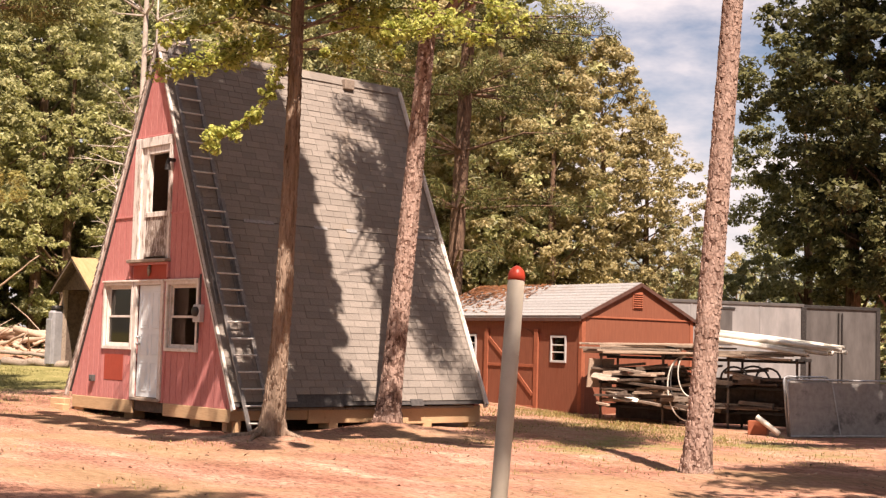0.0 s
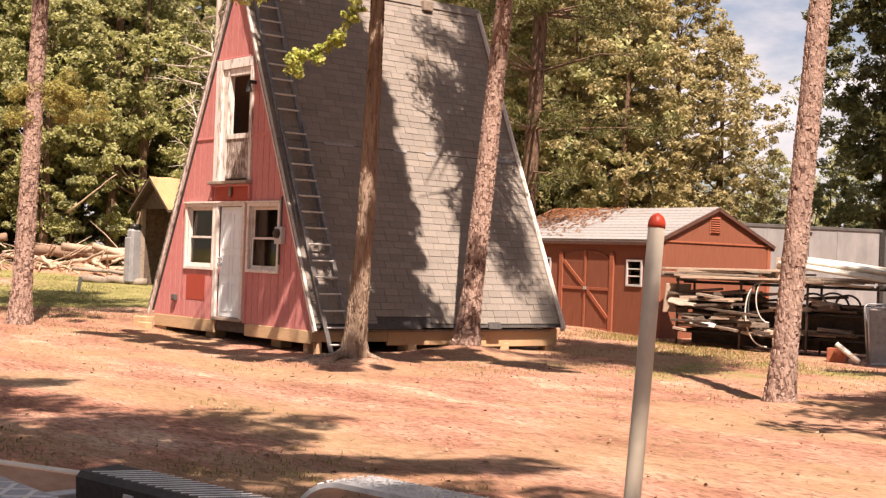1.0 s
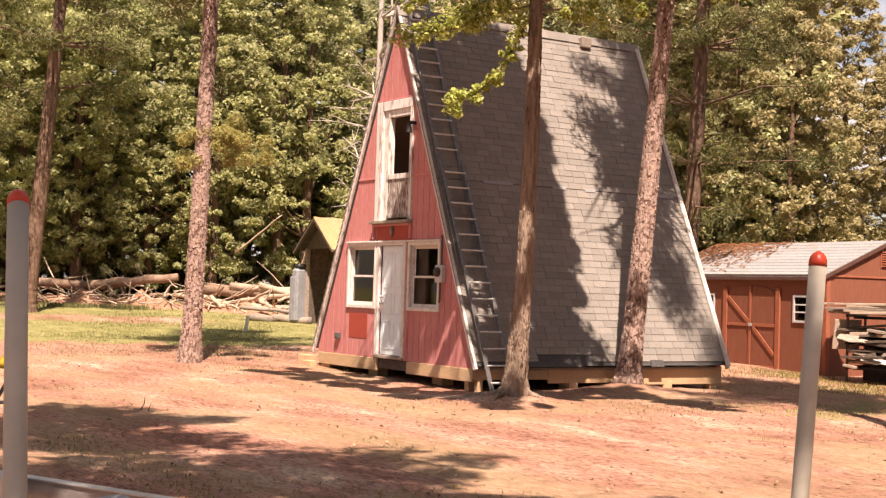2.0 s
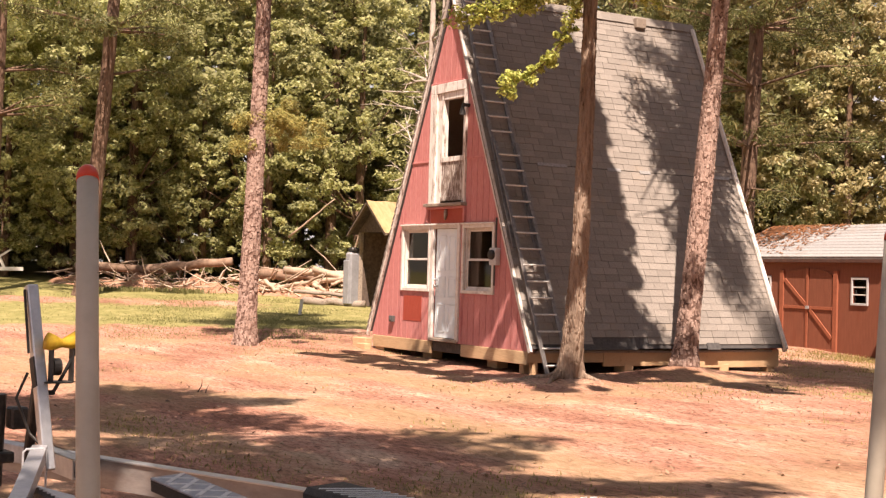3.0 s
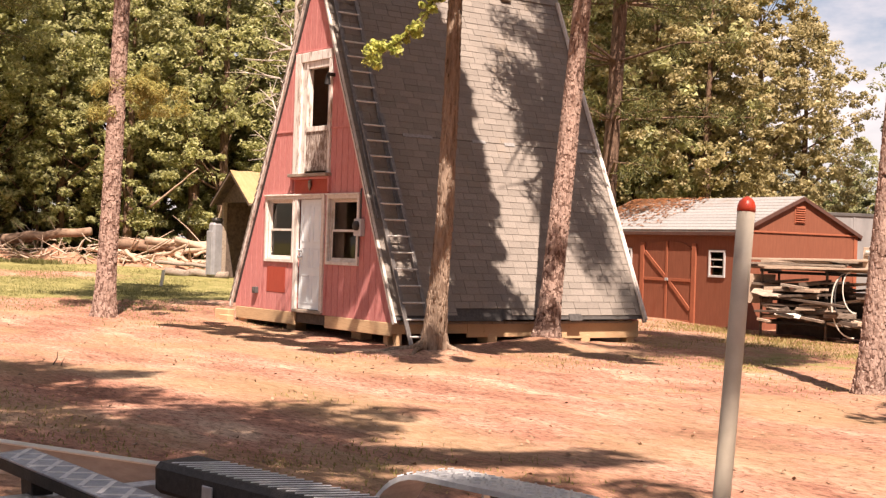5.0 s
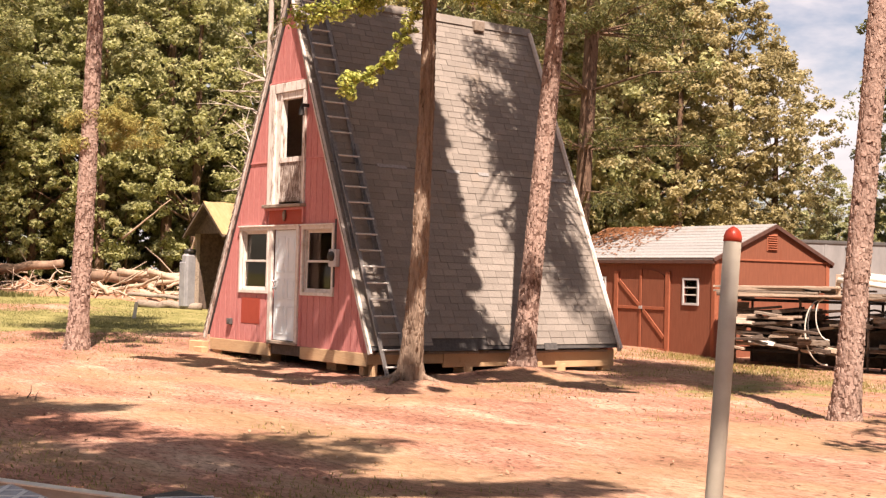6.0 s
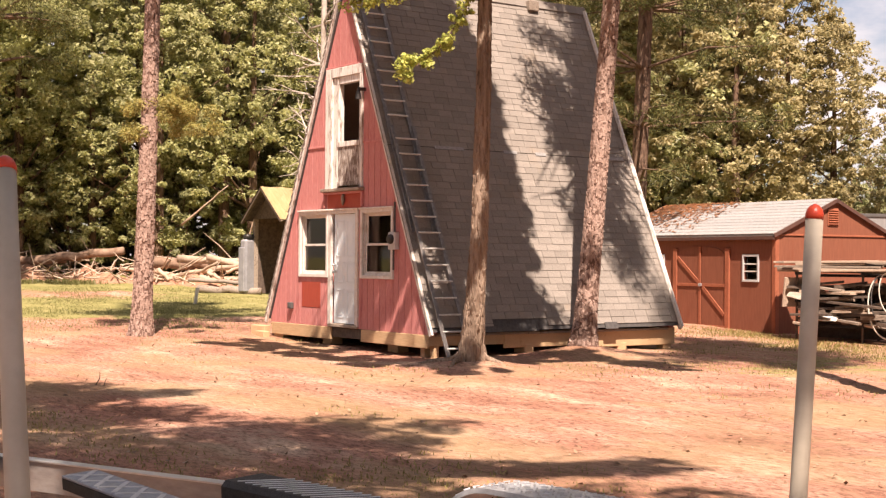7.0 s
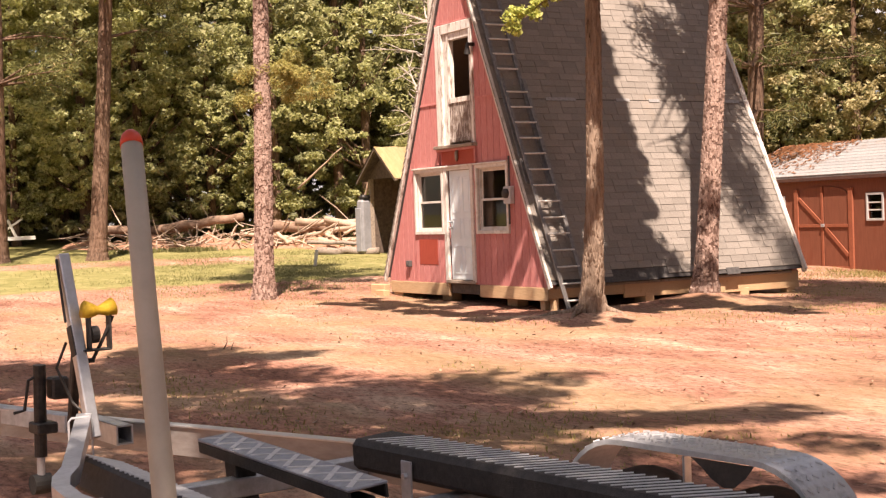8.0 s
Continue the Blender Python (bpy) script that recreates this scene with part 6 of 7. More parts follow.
def bark_plates(bm, rng, pts, rad, height, n, w, h):
    """Loose bark plates on the lower trunk."""
    for _ in range(n):
        z = rng.uniform(0.06, height)
        i = max(j for j in range(len(pts)) if pts[j][2] <= pts[0][2] + z)
        if i >= len(pts) - 1:
            continue
        k = (pts[0][2] + z - pts[i][2]) / (pts[i + 1][2] - pts[i][2])
        c = Vector(pts[i]).lerp(Vector(pts[i + 1]), k)
        r = rad[i] + (rad[i + 1] - rad[i]) * k
        a = rng.uniform(0, 2 * math.pi)
        o = Vector((math.cos(a), math.sin(a), 0))
        m = Matrix((o.cross(Vector((0, 0, -1))), Vector((0, 0, 1)), o)).transposed().to_4x4()
        m.translation = c + o * (r * 0.97)
        m = m @ pose(0, 0, 0, rng.uniform(-8, 8), rng.uniform(-8, 8), rng.uniform(-14, 14))
        ww, hh = w * rng.uniform(0.4, 1.5), h * rng.uniform(0.5, 1.9)
        t = rng.uniform(0.005, 0.014)
        v = [bm.verts.new(m @ Vector(p)) for p in ((-ww / 2, -hh * 0.4, -0.02), (0, -hh * 0.5, -0.02), (ww / 2, -hh * 0.35, -0.02), (ww * 0.45, hh * 0.4, -0.02), (0, hh * 0.5, -0.02), (-ww * 0.5, hh * 0.38, -0.02))]
        q = [bm.verts.new(m @ Vector(p)) for p in ((-ww * 0.4, -hh * 0.32, t), (0, -hh * 0.4, t * 1.2), (ww * 0.4, -hh * 0.28, t), (ww * 0.36, hh * 0.32, t * 0.8), (0, hh * 0.42, t), (-ww * 0.4, hh * 0.3, t))]
        bm.faces.new(q)
        for i in range(6):
            bm.faces.new((v[i], v[(i + 1) % 6], q[(i + 1) % 6], q[i]))


def sunny_gap(p):
    """Whether a clump at p shades the sunlit part of the cabin's yard-side slope."""
    k = (Vector(p) - Vector((0, 0, RIDGE))).dot(OUT) / SUN.dot(OUT)
    q = Vector(p) - SUN * k
    s, y = (q - Vector((0, 0, RIDGE))).dot(DOWN), q.y
    if not -0.3 < s < SLOPE + 1.2:
        return False
    if s < 3.5:
        return 2.45 < y < 3.50 + 0.12 * s
    if 5.1 < y < 6.3 and s < 6.4:
        return True
    streak = abs(y - 4.75 - 0.62 * (s - 5.7))
    return 2.45 < y < 5.6 and (streak > 0.42 or s < 4.3) and not (y > 4.1 and s < 5.4 and math.sin(9 * y + 5 * s) > 0.35)


def pine(name, x, y, lean, high, r0, crown_at, clumps, label, seed, plates=500, bark=None, leaf=None, needle=True, wide=2.6, per=None, size=None, shade_boughs=None):
    rng = random.Random(seed)
    nrng = np.random.default_rng(seed)
    z = ground_z(x, y)
    t = thing(name, label, "tree", pose(x, y, z))
    pts, rad = trunk_path(rng, 0, 0, 0, lean, high, r0, r0 * 0.35)
    bm = bmesh.new()
    fine_p, fine_r = trunk_rings(rng, pts, r0, r0 * 0.35, high, 0.55, 0.30)
    tube(bm, fine_p, fine_r, 18, rough=0.05, rng=rng)
    part("trunk", bm, bark or (M_BARK_CORE if plates else M_BARK_OAK), t, smooth=True)
    if plates:
        bm = bmesh.new()
        bark_plates(bm, rng, fine_p, fine_r, min(high, 9.0), plates * 5, 0.050, 0.082)
        part("flaky_bark", bm, bark or M_BARK_PINE, t)["kind"] = "stuff"
    cen, rads = [], []
    for i in range(clumps):
        k = nrng.uniform(crown_at / high, 0.98)
        c = Vector(pts[min(int(k * 14), 14)])
        a = nrng.uniform(0, 2 * math.pi)
        ln = wide * nrng.uniform(0.4, 1.0) * (1.15 - 0.7 * (k * high - crown_at) / (high - crown_at))
        e = c + Vector((math.cos(a) * ln, math.sin(a) * ln, nrng.uniform(-0.2, 0.6)))
        bm = bmesh.new()
        limb_mesh(bm, nrng, c, [e], 0.05, 0.012, sides=5)
        part("limb", bm, bark or (M_BARK_PINE if plates else M_BARK_OAK), t)
        for q in (0.55, 0.8, 1.0):
            cen.append(tuple(c.lerp(e, q)))
            rads.append(nrng.uniform(0.35, 0.6))
    if shade_boughs:
        # out-of-view boughs added to cast shade, as (dx, dy, lowest, highest, count)
        for dx, dy, low, top, count in shade_boughs:
            for i in range(count):
                h = nrng.uniform(low, top)
                c = Vector(pts[min(int((h - 0.6) / high * 14), 14)])
                e = Vector((dx + nrng.uniform(-1.0, 1.0), dy + nrng.uniform(-0.6, 0.6), h))
                bm = bmesh.new()
                limb_mesh(bm, nrng, c, [e], 0.05, 0.012, sides=5)
                part("limb", bm, bark or M_BARK_PINE, t)
                for q in (0.6, 0.8, 1.0):
                    cen.append(tuple(c.lerp(e, q)))
                    rads.append(nrng.uniform(0.3, 0.55))
    keep = [i for i, c in enumerate(cen) if not sunny_gap(Vector(c) + Vector((x, y, z)))]
    cen, rads = [cen[i] for i in keep], [rads[i] for i in keep]
    me = leaf_cloud("crown", nrng, cen, rads, per or (130 if needle else 110), size or (0.16 if needle else 0.10), leaf or M_NEEDLE, 0.7, "needle" if needle else "leaf")
    ob = new("crown", me)
    ob.parent = t
    return t


pine("pine_tree", -3.35, -2.5, (0.25, 0.12), 15, 0.188, 7.6, 44, "tall pine with flaky reddish bark on the clay yard", 11, 1000)
pine("pine_tree", 3.5, 2.68, (0.15, 1.20), 16, 0.188, 8.8, 60, "leaning pine with flaky pinkish bark beside the cabin", 12, 1000, wide=1.5, shade_boughs=((1.5, 1.0, 8.0, 11.5, 18), (3.0, 0.3, 8.0, 10.5, 13), (1.7, -1.0, 8.2, 10.6, 6)))
pine("pine_tree", 10.82, 1.68, (0.70, 0.65), 18, 0.158, 10.5, 60, "tall pine with coarse scaly bark on the bare clay", 13, 1200, shade_boughs=((2.0, 0.3, 10.0, 12.5, 14), (0.8, 1.4, 10.0, 12.0, 8)))
pine("pine_tree", -17.5, -1.7, (0.9, 0.9), 18, 0.25, 7.5, 40, "dark pine trunk at the edge of the lawn", 14, 0, wide=3.2)
pine("pine_tree", -18.8, -4.2, (0.2, 0.3), 18, 0.27, 5.0, 60, "dark pine with drooping boughs at the edge of the lawn", 15, 0, wide=4.0)
pine("pine_tree", -7.9, 14.5, (0.5, 0.4), 24, 0.26, 4.2, 120, "big dark pine behind the shed", 16, 0, wide=5.0)
# unseen trees added beside the yard so that their boughs shade the clay
pine("shade_tree", 18.8, -15.5, (0.2, 5.0), 15, 0.22, 8.0, 60, "unseen tall shade tree beside the yard", 17, 0, wide=5.5, leaf=M_LEAF_UNSEEN, needle=False, per=82, size=0.17)
pine("shade_tree", 13.2, -16.4, (0.2, 4.6), 15, 0.22, 8.5, 70, "unseen tall shade tree beside the yard", 18, 0, wide=4.5, leaf=M_LEAF_UNSEEN, needle=False, per=82, size=0.17)
pine("shade_tree", 24.6, -15.0, (-0.5, 1.2), 15, 0.24, 7.0, 56, "unseen tree added behind the trailer for shade", 19, 0, wide=5.0, leaf=M_LEAF_UNSEEN, needle=False, per=82, size=0.17)
pine("shade_tree", 18.6, 0.6, (0.0, 0.3), 13, 0.2, 7.0, 90, "unseen tree added beyond the yard's edge for shade", 20, 0, wide=3.6, leaf=M_LEAF_UNSEEN, needle=False, per=82, size=0.17)
pine("shade_tree", 14.2, 7.6, (-0.6, 0.2), 14, 0.2, 7.6, 52, "unseen tree added beyond the rack for shade", 23, 0, wide=3.4, leaf=M_LEAF_UNSEEN, needle=False, per=82, size=0.17)


def maple():
    """The slim tree at the cabin's corner, with leafy boughs hanging over the roof."""
    rng, nrng = random.Random(31), np.random.default_rng(31)
    x, y = 4.55, -0.4
    t = thing("shade_tree", "slim brown-barked tree with leafy boughs and low roots by the cabin", "tree", pose(x, y, ground_z(x, y)))
    pts, rad = trunk_path(rng, 0, 0, 0, (0.05, 0.08), 12, 0.142, 0.05, 1.45)
    fine_p, fine_r = trunk_rings(rng, pts, 0.142, 0.05, 12, 0.85, 0.42, 0.006)
    fine_p = [p + Vector((-0.03, -0.04, 0)) * math.exp(-((p.z + 0.1) / 1.3) ** 2) for p in fine_p]
    bm = bmesh.new()
    rings = tube(bm, fine_p, fine_r, 26, rough=0.05, rng=rng)
    # ridged bark: long uneven folds that deepen into the root flare
    for c, ring, p in zip(fine_p, rings, fine_p):
        for k, v in enumerate(ring):
            fold = 0.05 * math.sin(k * 2 * math.pi / 26 * 5 + 0.4 * math.sin(p.z * 1.3)) * math.exp(-max(p.z, 0) / 0.7) + 0.035 * math.sin(k * 2 * math.pi / 26 * 9 + 1.7 * math.sin(p.z * 0.8))
            v.co = c + (v.co - c) * (1 + fold)
    bark_plates(bm, rng, fine_p, fine_r, 7.0, 1500, 0.026, 0.13)
    # low roots running out over the clay
    base = Vector((-0.03, -0.04, 0))
    for a, ln in ((-2.5, 0.7), (-2.1, 0.55), (-1.5, 0.3), (0.6, 0.3), (3.3, 0.4)):
        o = Vector((math.cos(a), math.sin(a), 0))
        s = Vector((-o.y, o.x, 0)) * rng.uniform(-0.12, 0.12)
        tube(bm, [base + o * 0.13 + Vector((0, 0, 0.12)), base + o * 0.24 + Vector((0, 0, 0.02)), base + o * 0.36 + s * 0.4 + Vector((0, 0, -0.015)), base + o * (0.3 + ln * 0.5) + s + Vector((0, 0, -0.045)), base + o * (0.3 + ln) + s * 2 + Vector((0, 0, -0.13))], [0.06, 0.06, 0.045, 0.035, 0.015], 9, rough=0.12, rng=rng)
    part("trunk", bm, M_BARK_MAPLE, t, smooth=True)
    # boughs, as places along each from the trunk outwards
    boughs = (((0.1, -0.1, 6.0), (0.13, -0.19, 5.57), (0.0, -0.34, 5.14), (-0.2, -0.6, 4.70), (-0.41, -0.86, 4.44), (-0.54, -1.03, 4.35)),
              ((0.2, -0.1, 6.0), (-0.25, -0.70, 5.74), (-0.46, -0.97, 5.56), (-0.71, -1.31, 5.50), (-1.05, -1.75, 5.38)),
              ((0.2, -0.1, 6.2), (0.05, -0.30, 5.95), (-0.2, -0.65, 5.85), (-0.5, -1.0, 5.8)),
              ((0.75, -0.3, 6.0), (1.38, 0.31, 6.1), (1.82, 0.81, 6.05), (2.28, 1.3, 6.14), (2.72, 1.81, 6.0)),
              ((0.4, 0.3, 6.2), (0.9, 0.5, 6.4), (1.3, 1.0, 6.3), (1.5, 1.3, 6.05)),
              ((0.5, 0.0, 5.9), (0.7, 0.3, 5.85), (1.0, 0.55, 5.7)),
              ((0.5, 0.0, 6.2), (-0.3, -0.8, 6.3), (-0.7, -1.3, 6.1), (-0.9, -1.7, 5.9)),
              ((0.5, 0.0, 6.2), (0.8, 0.5, 6.5), (1.6, 1.2, 6.5), (2.2, 2.0, 6.35), (2.7, 2.6, 6.3)),
              ((0.3, 0.0, 6.4), (-0.2, -0.6, 6.55), (-0.5, -1.0, 6.6), (-0.9, -1.5, 6.5)),
              ((0.4, 0.2, 6.5), (1.0, 0.7, 6.75), (1.9, 1.5, 6.7), (2.8, 2.2, 6.45)),
              ((0.3, 0.1, 6.3), (0.6, 0.4, 6.3), (1.0, 0.9, 6.15), (1.3, 1.2, 5.85)))
    cen, rads = [], []
    for b in boughs:
        thin = 0.6 if b is boughs[0] else 1.0
        bm = bmesh.new()
        k = (b[0][2] + 0.1) / 12 * 14
        line = [Vector(pts[int(k)]).lerp(Vector(pts[int(k) + 1]), k % 1)] + [Vector(q) for q in b[1:]]
        tube(bm, line, [0.020, 0.015, 0.012, 0.008, 0.006, 0.004][:len(line)], 6)
        part("bough", bm, M_BARK_MAPLE, t)
        for p, q in zip(line[1:] if len(line) > 2 else line, line[2:]):
            for u in range(9):
                c = p.lerp(q, u / 9 + rng.uniform(0, 0.1))
                cen.append((c.x + thin * rng.uniform(-0.15, 0.15), c.y + thin * rng.uniform(-0.15, 0.15), c.z + rng.uniform(-0.10, 0.14)))
                rads.append(thin * rng.uniform(0.06, 0.24))
    # dense crown above
    top_c, top_r = [], []
    for i in range(270):
        h = rng.uniform(6.9, 13.8)
        c = Vector(pts[min(int(min(h, 11.4) / 12 * 14), 14)])
        a = rng.uniform(0, 2 * math.pi)
        ln = math.sqrt(rng.uniform(0.05, 1.0))
        e = Vector((0.5 + math.cos(a) * ln * 1.75, -0.2 + math.sin(a) * ln * 1.15, h + rng.uniform(-0.2, 0.2)))
        if i % 3 == 0:
            bm = bmesh.new()
            limb_mesh(bm, nrng, c, [e], 0.03, 0.008, sides=5)
            part("limb", bm, M_BARK_MAPLE, t)
        top_c.append(tuple(e))
        top_r.append(rng.uniform(0.3, 0.5))
    # unseen clumps added over the cabin's front and the yard to shade them
    for lo, hi, n in (((-0.4, -1.75, 7.0), (1.0, -1.2, 10.0), 70), ((1.2, -1.25, 7.0), (2.6, -0.3, 9.5), 70)):
        for i in range(n):
            e = Vector([rng.uniform(a, b) for a, b in zip(lo, hi)])
            top_c.append(tuple(e))
            top_r.append(rng.uniform(0.25, 0.42))
            if i % 6 == 0:
                bm = bmesh.new()
                limb_mesh(bm, nrng, Vector(pts[8]), [e], 0.03, 0.008, sides=5)
                part("limb", bm, M_BARK_MAPLE, t)
    # unseen boughs, added to shade wall beside the door, clay before it, skirt strip
    foot = Vector((x, y, ground_z(x, y)))
    for c, half, n in (((1.75, 0.0, 1.7), (0.85, 0.0, 1.3), 46), ((0.8, -0.95, 0.1), (2.9, 0.8, 0.0), 90), ((3.8, 1.4, 0.1), (0.7, 1.1, 0.0), 44), ((5.7, 2.4, 0.0), (0.9, 0.28, 0.0), 14), ((4.6, -0.9, 0.0), (0.8, 0.4, 0.0), 14)):
        for i in range(n):
            p = Vector([m + h * rng.uniform(-1, 1) for m, h in zip(c, half)])
            e = p + SUN * ((rng.uniform(7.5, 9.2) - p.z) / SUN.z) - foot
            top_c.append(tuple(e))
            top_r.append(rng.uniform(0.16, 0.3))
            if i % 7 == 0:
                bm = bmesh.new()
                limb_mesh(bm, nrng, Vector(pts[9]), [e], 0.03, 0.008, sides=5)
                part("limb", bm, M_BARK_MAPLE, t)
    # unseen clumps added up the sun's line to shade the left roof
    for i in range(190):
        p = on_roof(rng.uniform(1.0, SLOPE), rng.uniform(0.3, 2.5))
        e = p + SUN * ((rng.uniform(8.0, 11.0) - p.z) / SUN.z) - foot
        top_c.append(tuple(e))
        top_r.append(rng.uniform(0.2, 0.34))
    # clumps are dropped where they would shade the low boughs or the lit slope
    low = np.array(cen[::4])
    kept = []
    for i, c in enumerate(top_c):
        if sunny_gap(Vector(c) + foot):
            continue
        up = (c[2] - low[:, 2]) / SUN.z
        away = np.hypot(low[:, 0] + SUN.x * up - c[0], low[:, 1] + SUN.y * up - c[1])
        if away.min() < 0.55 and rng.random() < 0.93:
            continue
        kept.append(i)
    top_c, top_r = [top_c[i] for i in kept], [top_r[i] for i in kept]
    # more unseen clumps, filling the shadow's edge low on the roof
    for i in range(46):
        p = on_roof(rng.uniform(4.7, 6.9), rng.uniform(1.5, 2.3))
        top_c.append(tuple(p + SUN * ((rng.uniform(9.0, 11.0) - p.z) / SUN.z) - foot))
        top_r.append(rng.uniform(0.16, 0.28))
    for nm, c, r, per, size, leaf in (("low_foliage", cen, rads, 42, 0.068, M_LEAF_NEAR), ("crown", top_c, top_r, 120, 0.165, M_LEAF_UNSEEN)):
        ob = new(nm, leaf_cloud(nm, nrng, c, r, per, size, leaf, 0.8))
        ob.parent = t


maple()


def needle_tuft(x, y, z, n, spread, label):
    """A short bough of young needles sprouting from a pine trunk."""
    nrng = np.random.default_rng(int(abs(x * 100 + z * 10)))
    cen = [(nrng.normal(0, spread), nrng.normal(0, spread), nrng.normal(0, spread * 0.8)) for _ in range(n)]
    me = leaf_cloud("pine_bough", nrng, cen, [0.20] * n, 260, 0.085, M_NEEDLE_PALE, 0.8, "needle")
    ob = new("pine_bough", me)
    ob.matrix_world = pose(x, y, z)
    return tagged(ob, label, "bough")


needle_tuft(-2.80, -1.90, 4.35, 18, 0.30, "pale yellow-green bough sprouting from a pine trunk")
needle_tuft(-3.45, -2.65, 4.25, 5, 0.15, "pale yellow-green bough sprouting from a pine trunk")


def dead_tree(x, y, high, r, seed, label):
    rng = random.Random(seed)
    z = ground_z(x, y)
    t = thing("dead_tree", label, "tree", pose(x, y, z))
    bm = bmesh.new()
    pts, rad = trunk_path(rng, 0, 0, 0, (0.15, 0.1), high, r, r * 0.3, 1.2)
    tube(bm, pts, rad, 9)
    part("trunk", bm, M_BARK_GREY, t, smooth=True)
    for i in range(48):
        k = rng.uniform(0.26, 0.97)
        c = Vector(pts[int(k * 14)])
        a = rng.uniform(0, 2 * math.pi)
        bm = bmesh.new()
        ln = rng.uniform(0.9, 2.6) * (1.3 - k * 0.6)
        p, d = c, Vector((math.cos(a), math.sin(a), rng.uniform(-0.1, 0.7))).normalized()
        line = [p]
        for s in range(5):
            d = (d + Vector((rng.uniform(-1, 1), rng.uniform(-1, 1), rng.uniform(-0.5, 0.5))) * 0.35).normalized()
            p = p + d * ln / 5
            line.append(p)
            if s in (1, 2, 3):
                q = (d + Vector((rng.uniform(-1, 1), rng.uniform(-1, 1), rng.uniform(-0.6, 0.6)))).normalized()
                tube(bm, [p, p + q * ln * 0.15, p + q * ln * 0.28 + Vector((0, 0, rng.uniform(-0.1, 0.1)))], [0.014, 0.009, 0.004], 4)
        tube(bm, line, [0.040, 0.033, 0.027, 0.020, 0.013, 0.006], 5)
        part("branch", bm, M_BARK_GREY, t)


dead_tree(-10.3, 5.3, 15, 0.12, 51, "bare dead tree with pale branches behind the cabin")
dead_tree(-13.5, 7.5, 11, 0.09, 52, "bare dead tree with pale branches at the wood's edge")

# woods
VAR = [broadleaf(21 + i, h, w, lo, 430, 60, 0.133, leaf) for i, (h, w, lo, leaf) in enumerate(((14, 3.6, 2.2, M_LEAF), (16, 4.0, 3.0, M_LEAF_DARK), (12, 3.4, 1.5, M_LEAF_OLIVE), (17, 3.8, 4.5, M_LEAF), (13, 4.2, 2.0, M_LEAF_DARK), (14, 3.9, 1.4, M_LEAF_SUN_TINT)))]
FAR = [broadleaf(61 + i, 15, 4.2, 1.5, 110, 75, 0.30, leaf) for i, leaf in enumerate((M_LEAF, M_LEAF_DARK))]
RING = broadleaf(67, 15, 4.2, 1.5, 80, 40, 0.55, M_LEAF_UNSEEN)
BUSH = [broadleaf(41 + i, 3.2, 1.9, 0.2, 70, 40, 0.15, leaf, 0.05) for i, leaf in enumerate((M_LEAF, M_LEAF_DARK))]
rng = random.Random(8)
eye = Vector((21.3, -12.7, 0))
KINDS = ("leafy green forest tree", "dark green forest tree", "olive forest tree with dry tips", "tall leafy green forest tree", "spreading dark green forest tree", "green forest tree with sunlight put into its leaf colour")


def polar(a, d):
    return eye.x + d * math.cos(radians(a)), eye.y + d * math.sin(radians(a))


for dist, step in ((50, 3.4), (55, 3.6)):
    a = 134.8
    while a < 178:
        d = dist + rng.uniform(-2.0, 2.0)
        x, y = polar(a, d)
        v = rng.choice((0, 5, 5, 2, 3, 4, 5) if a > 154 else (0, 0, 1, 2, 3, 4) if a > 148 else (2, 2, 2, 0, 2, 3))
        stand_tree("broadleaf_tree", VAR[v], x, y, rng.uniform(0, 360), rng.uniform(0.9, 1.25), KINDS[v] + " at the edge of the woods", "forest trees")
        a += step / d * 57.3 * rng.uniform(0.8, 1.2)
for dist in (61, 67, 75):
    a = 138.5
    while a < 180:
        x, y = polar(a, dist + rng.uniform(-2, 2))
        stand_tree("broadleaf_tree", FAR[rng.randrange(2)], x, y, rng.uniform(0, 360), rng.uniform(1.1, 1.45), "leafy forest tree deep in the woods", "forest trees")
        a += 3.4
# young trees along the front of the woods, sunlight put into their leaf colour
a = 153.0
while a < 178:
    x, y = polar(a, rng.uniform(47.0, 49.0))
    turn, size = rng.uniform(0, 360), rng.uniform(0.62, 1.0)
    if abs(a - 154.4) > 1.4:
        stand_tree("broadleaf_tree", VAR[5], x, y, turn, size, "young tree with sunlight put into its green along the front of the woods", "forest trees")
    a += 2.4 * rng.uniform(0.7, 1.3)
DARK = broadleaf(83, 15, 3.9, 2.6, 430, 120, 0.135, M_LEAF_DARKEST, 0.22)
SLIM = broadleaf(81, 15, 1.5, 6.5, 70, 60, 0.13, M_LEAF_DARK, 0.13)
for a, d, sc in ((154.2, 49.5, 1.0), (157.6, 50.0, 0.9)):
    x, y = polar(a, d)
    stand_tree("slim_tree", SLIM, x, y, a * 41, sc, "slim bare-trunked tree in the shade of the woods", "forest trees")
# low growth under the trees
a = 120.0
while a < 178:
    for dist in (48.5, 53, 58):
        d = dist + rng.uniform(-1.2, 1.2) + (6 if a < 132 else 0)
        x, y = polar(a + rng.uniform(-0.6, 0.6), d)
        v = rng.randrange(2)
        stand_tree("bush", BUSH[v], x, y, rng.uniform(0, 360), rng.uniform(0.7, 1.5), ("green undergrowth bush", "dark undergrowth bush")[v] + " under the forest trees", "undergrowth", names=("stem", "foliage"))
    a += 2.3 * rng.uniform(0.8, 1.2)
THICKET = broadleaf(47, 6.5, 2.6, 0.1, 70, 34, 0.34, M_LEAF_DARK, 0.05)
a = 136.0
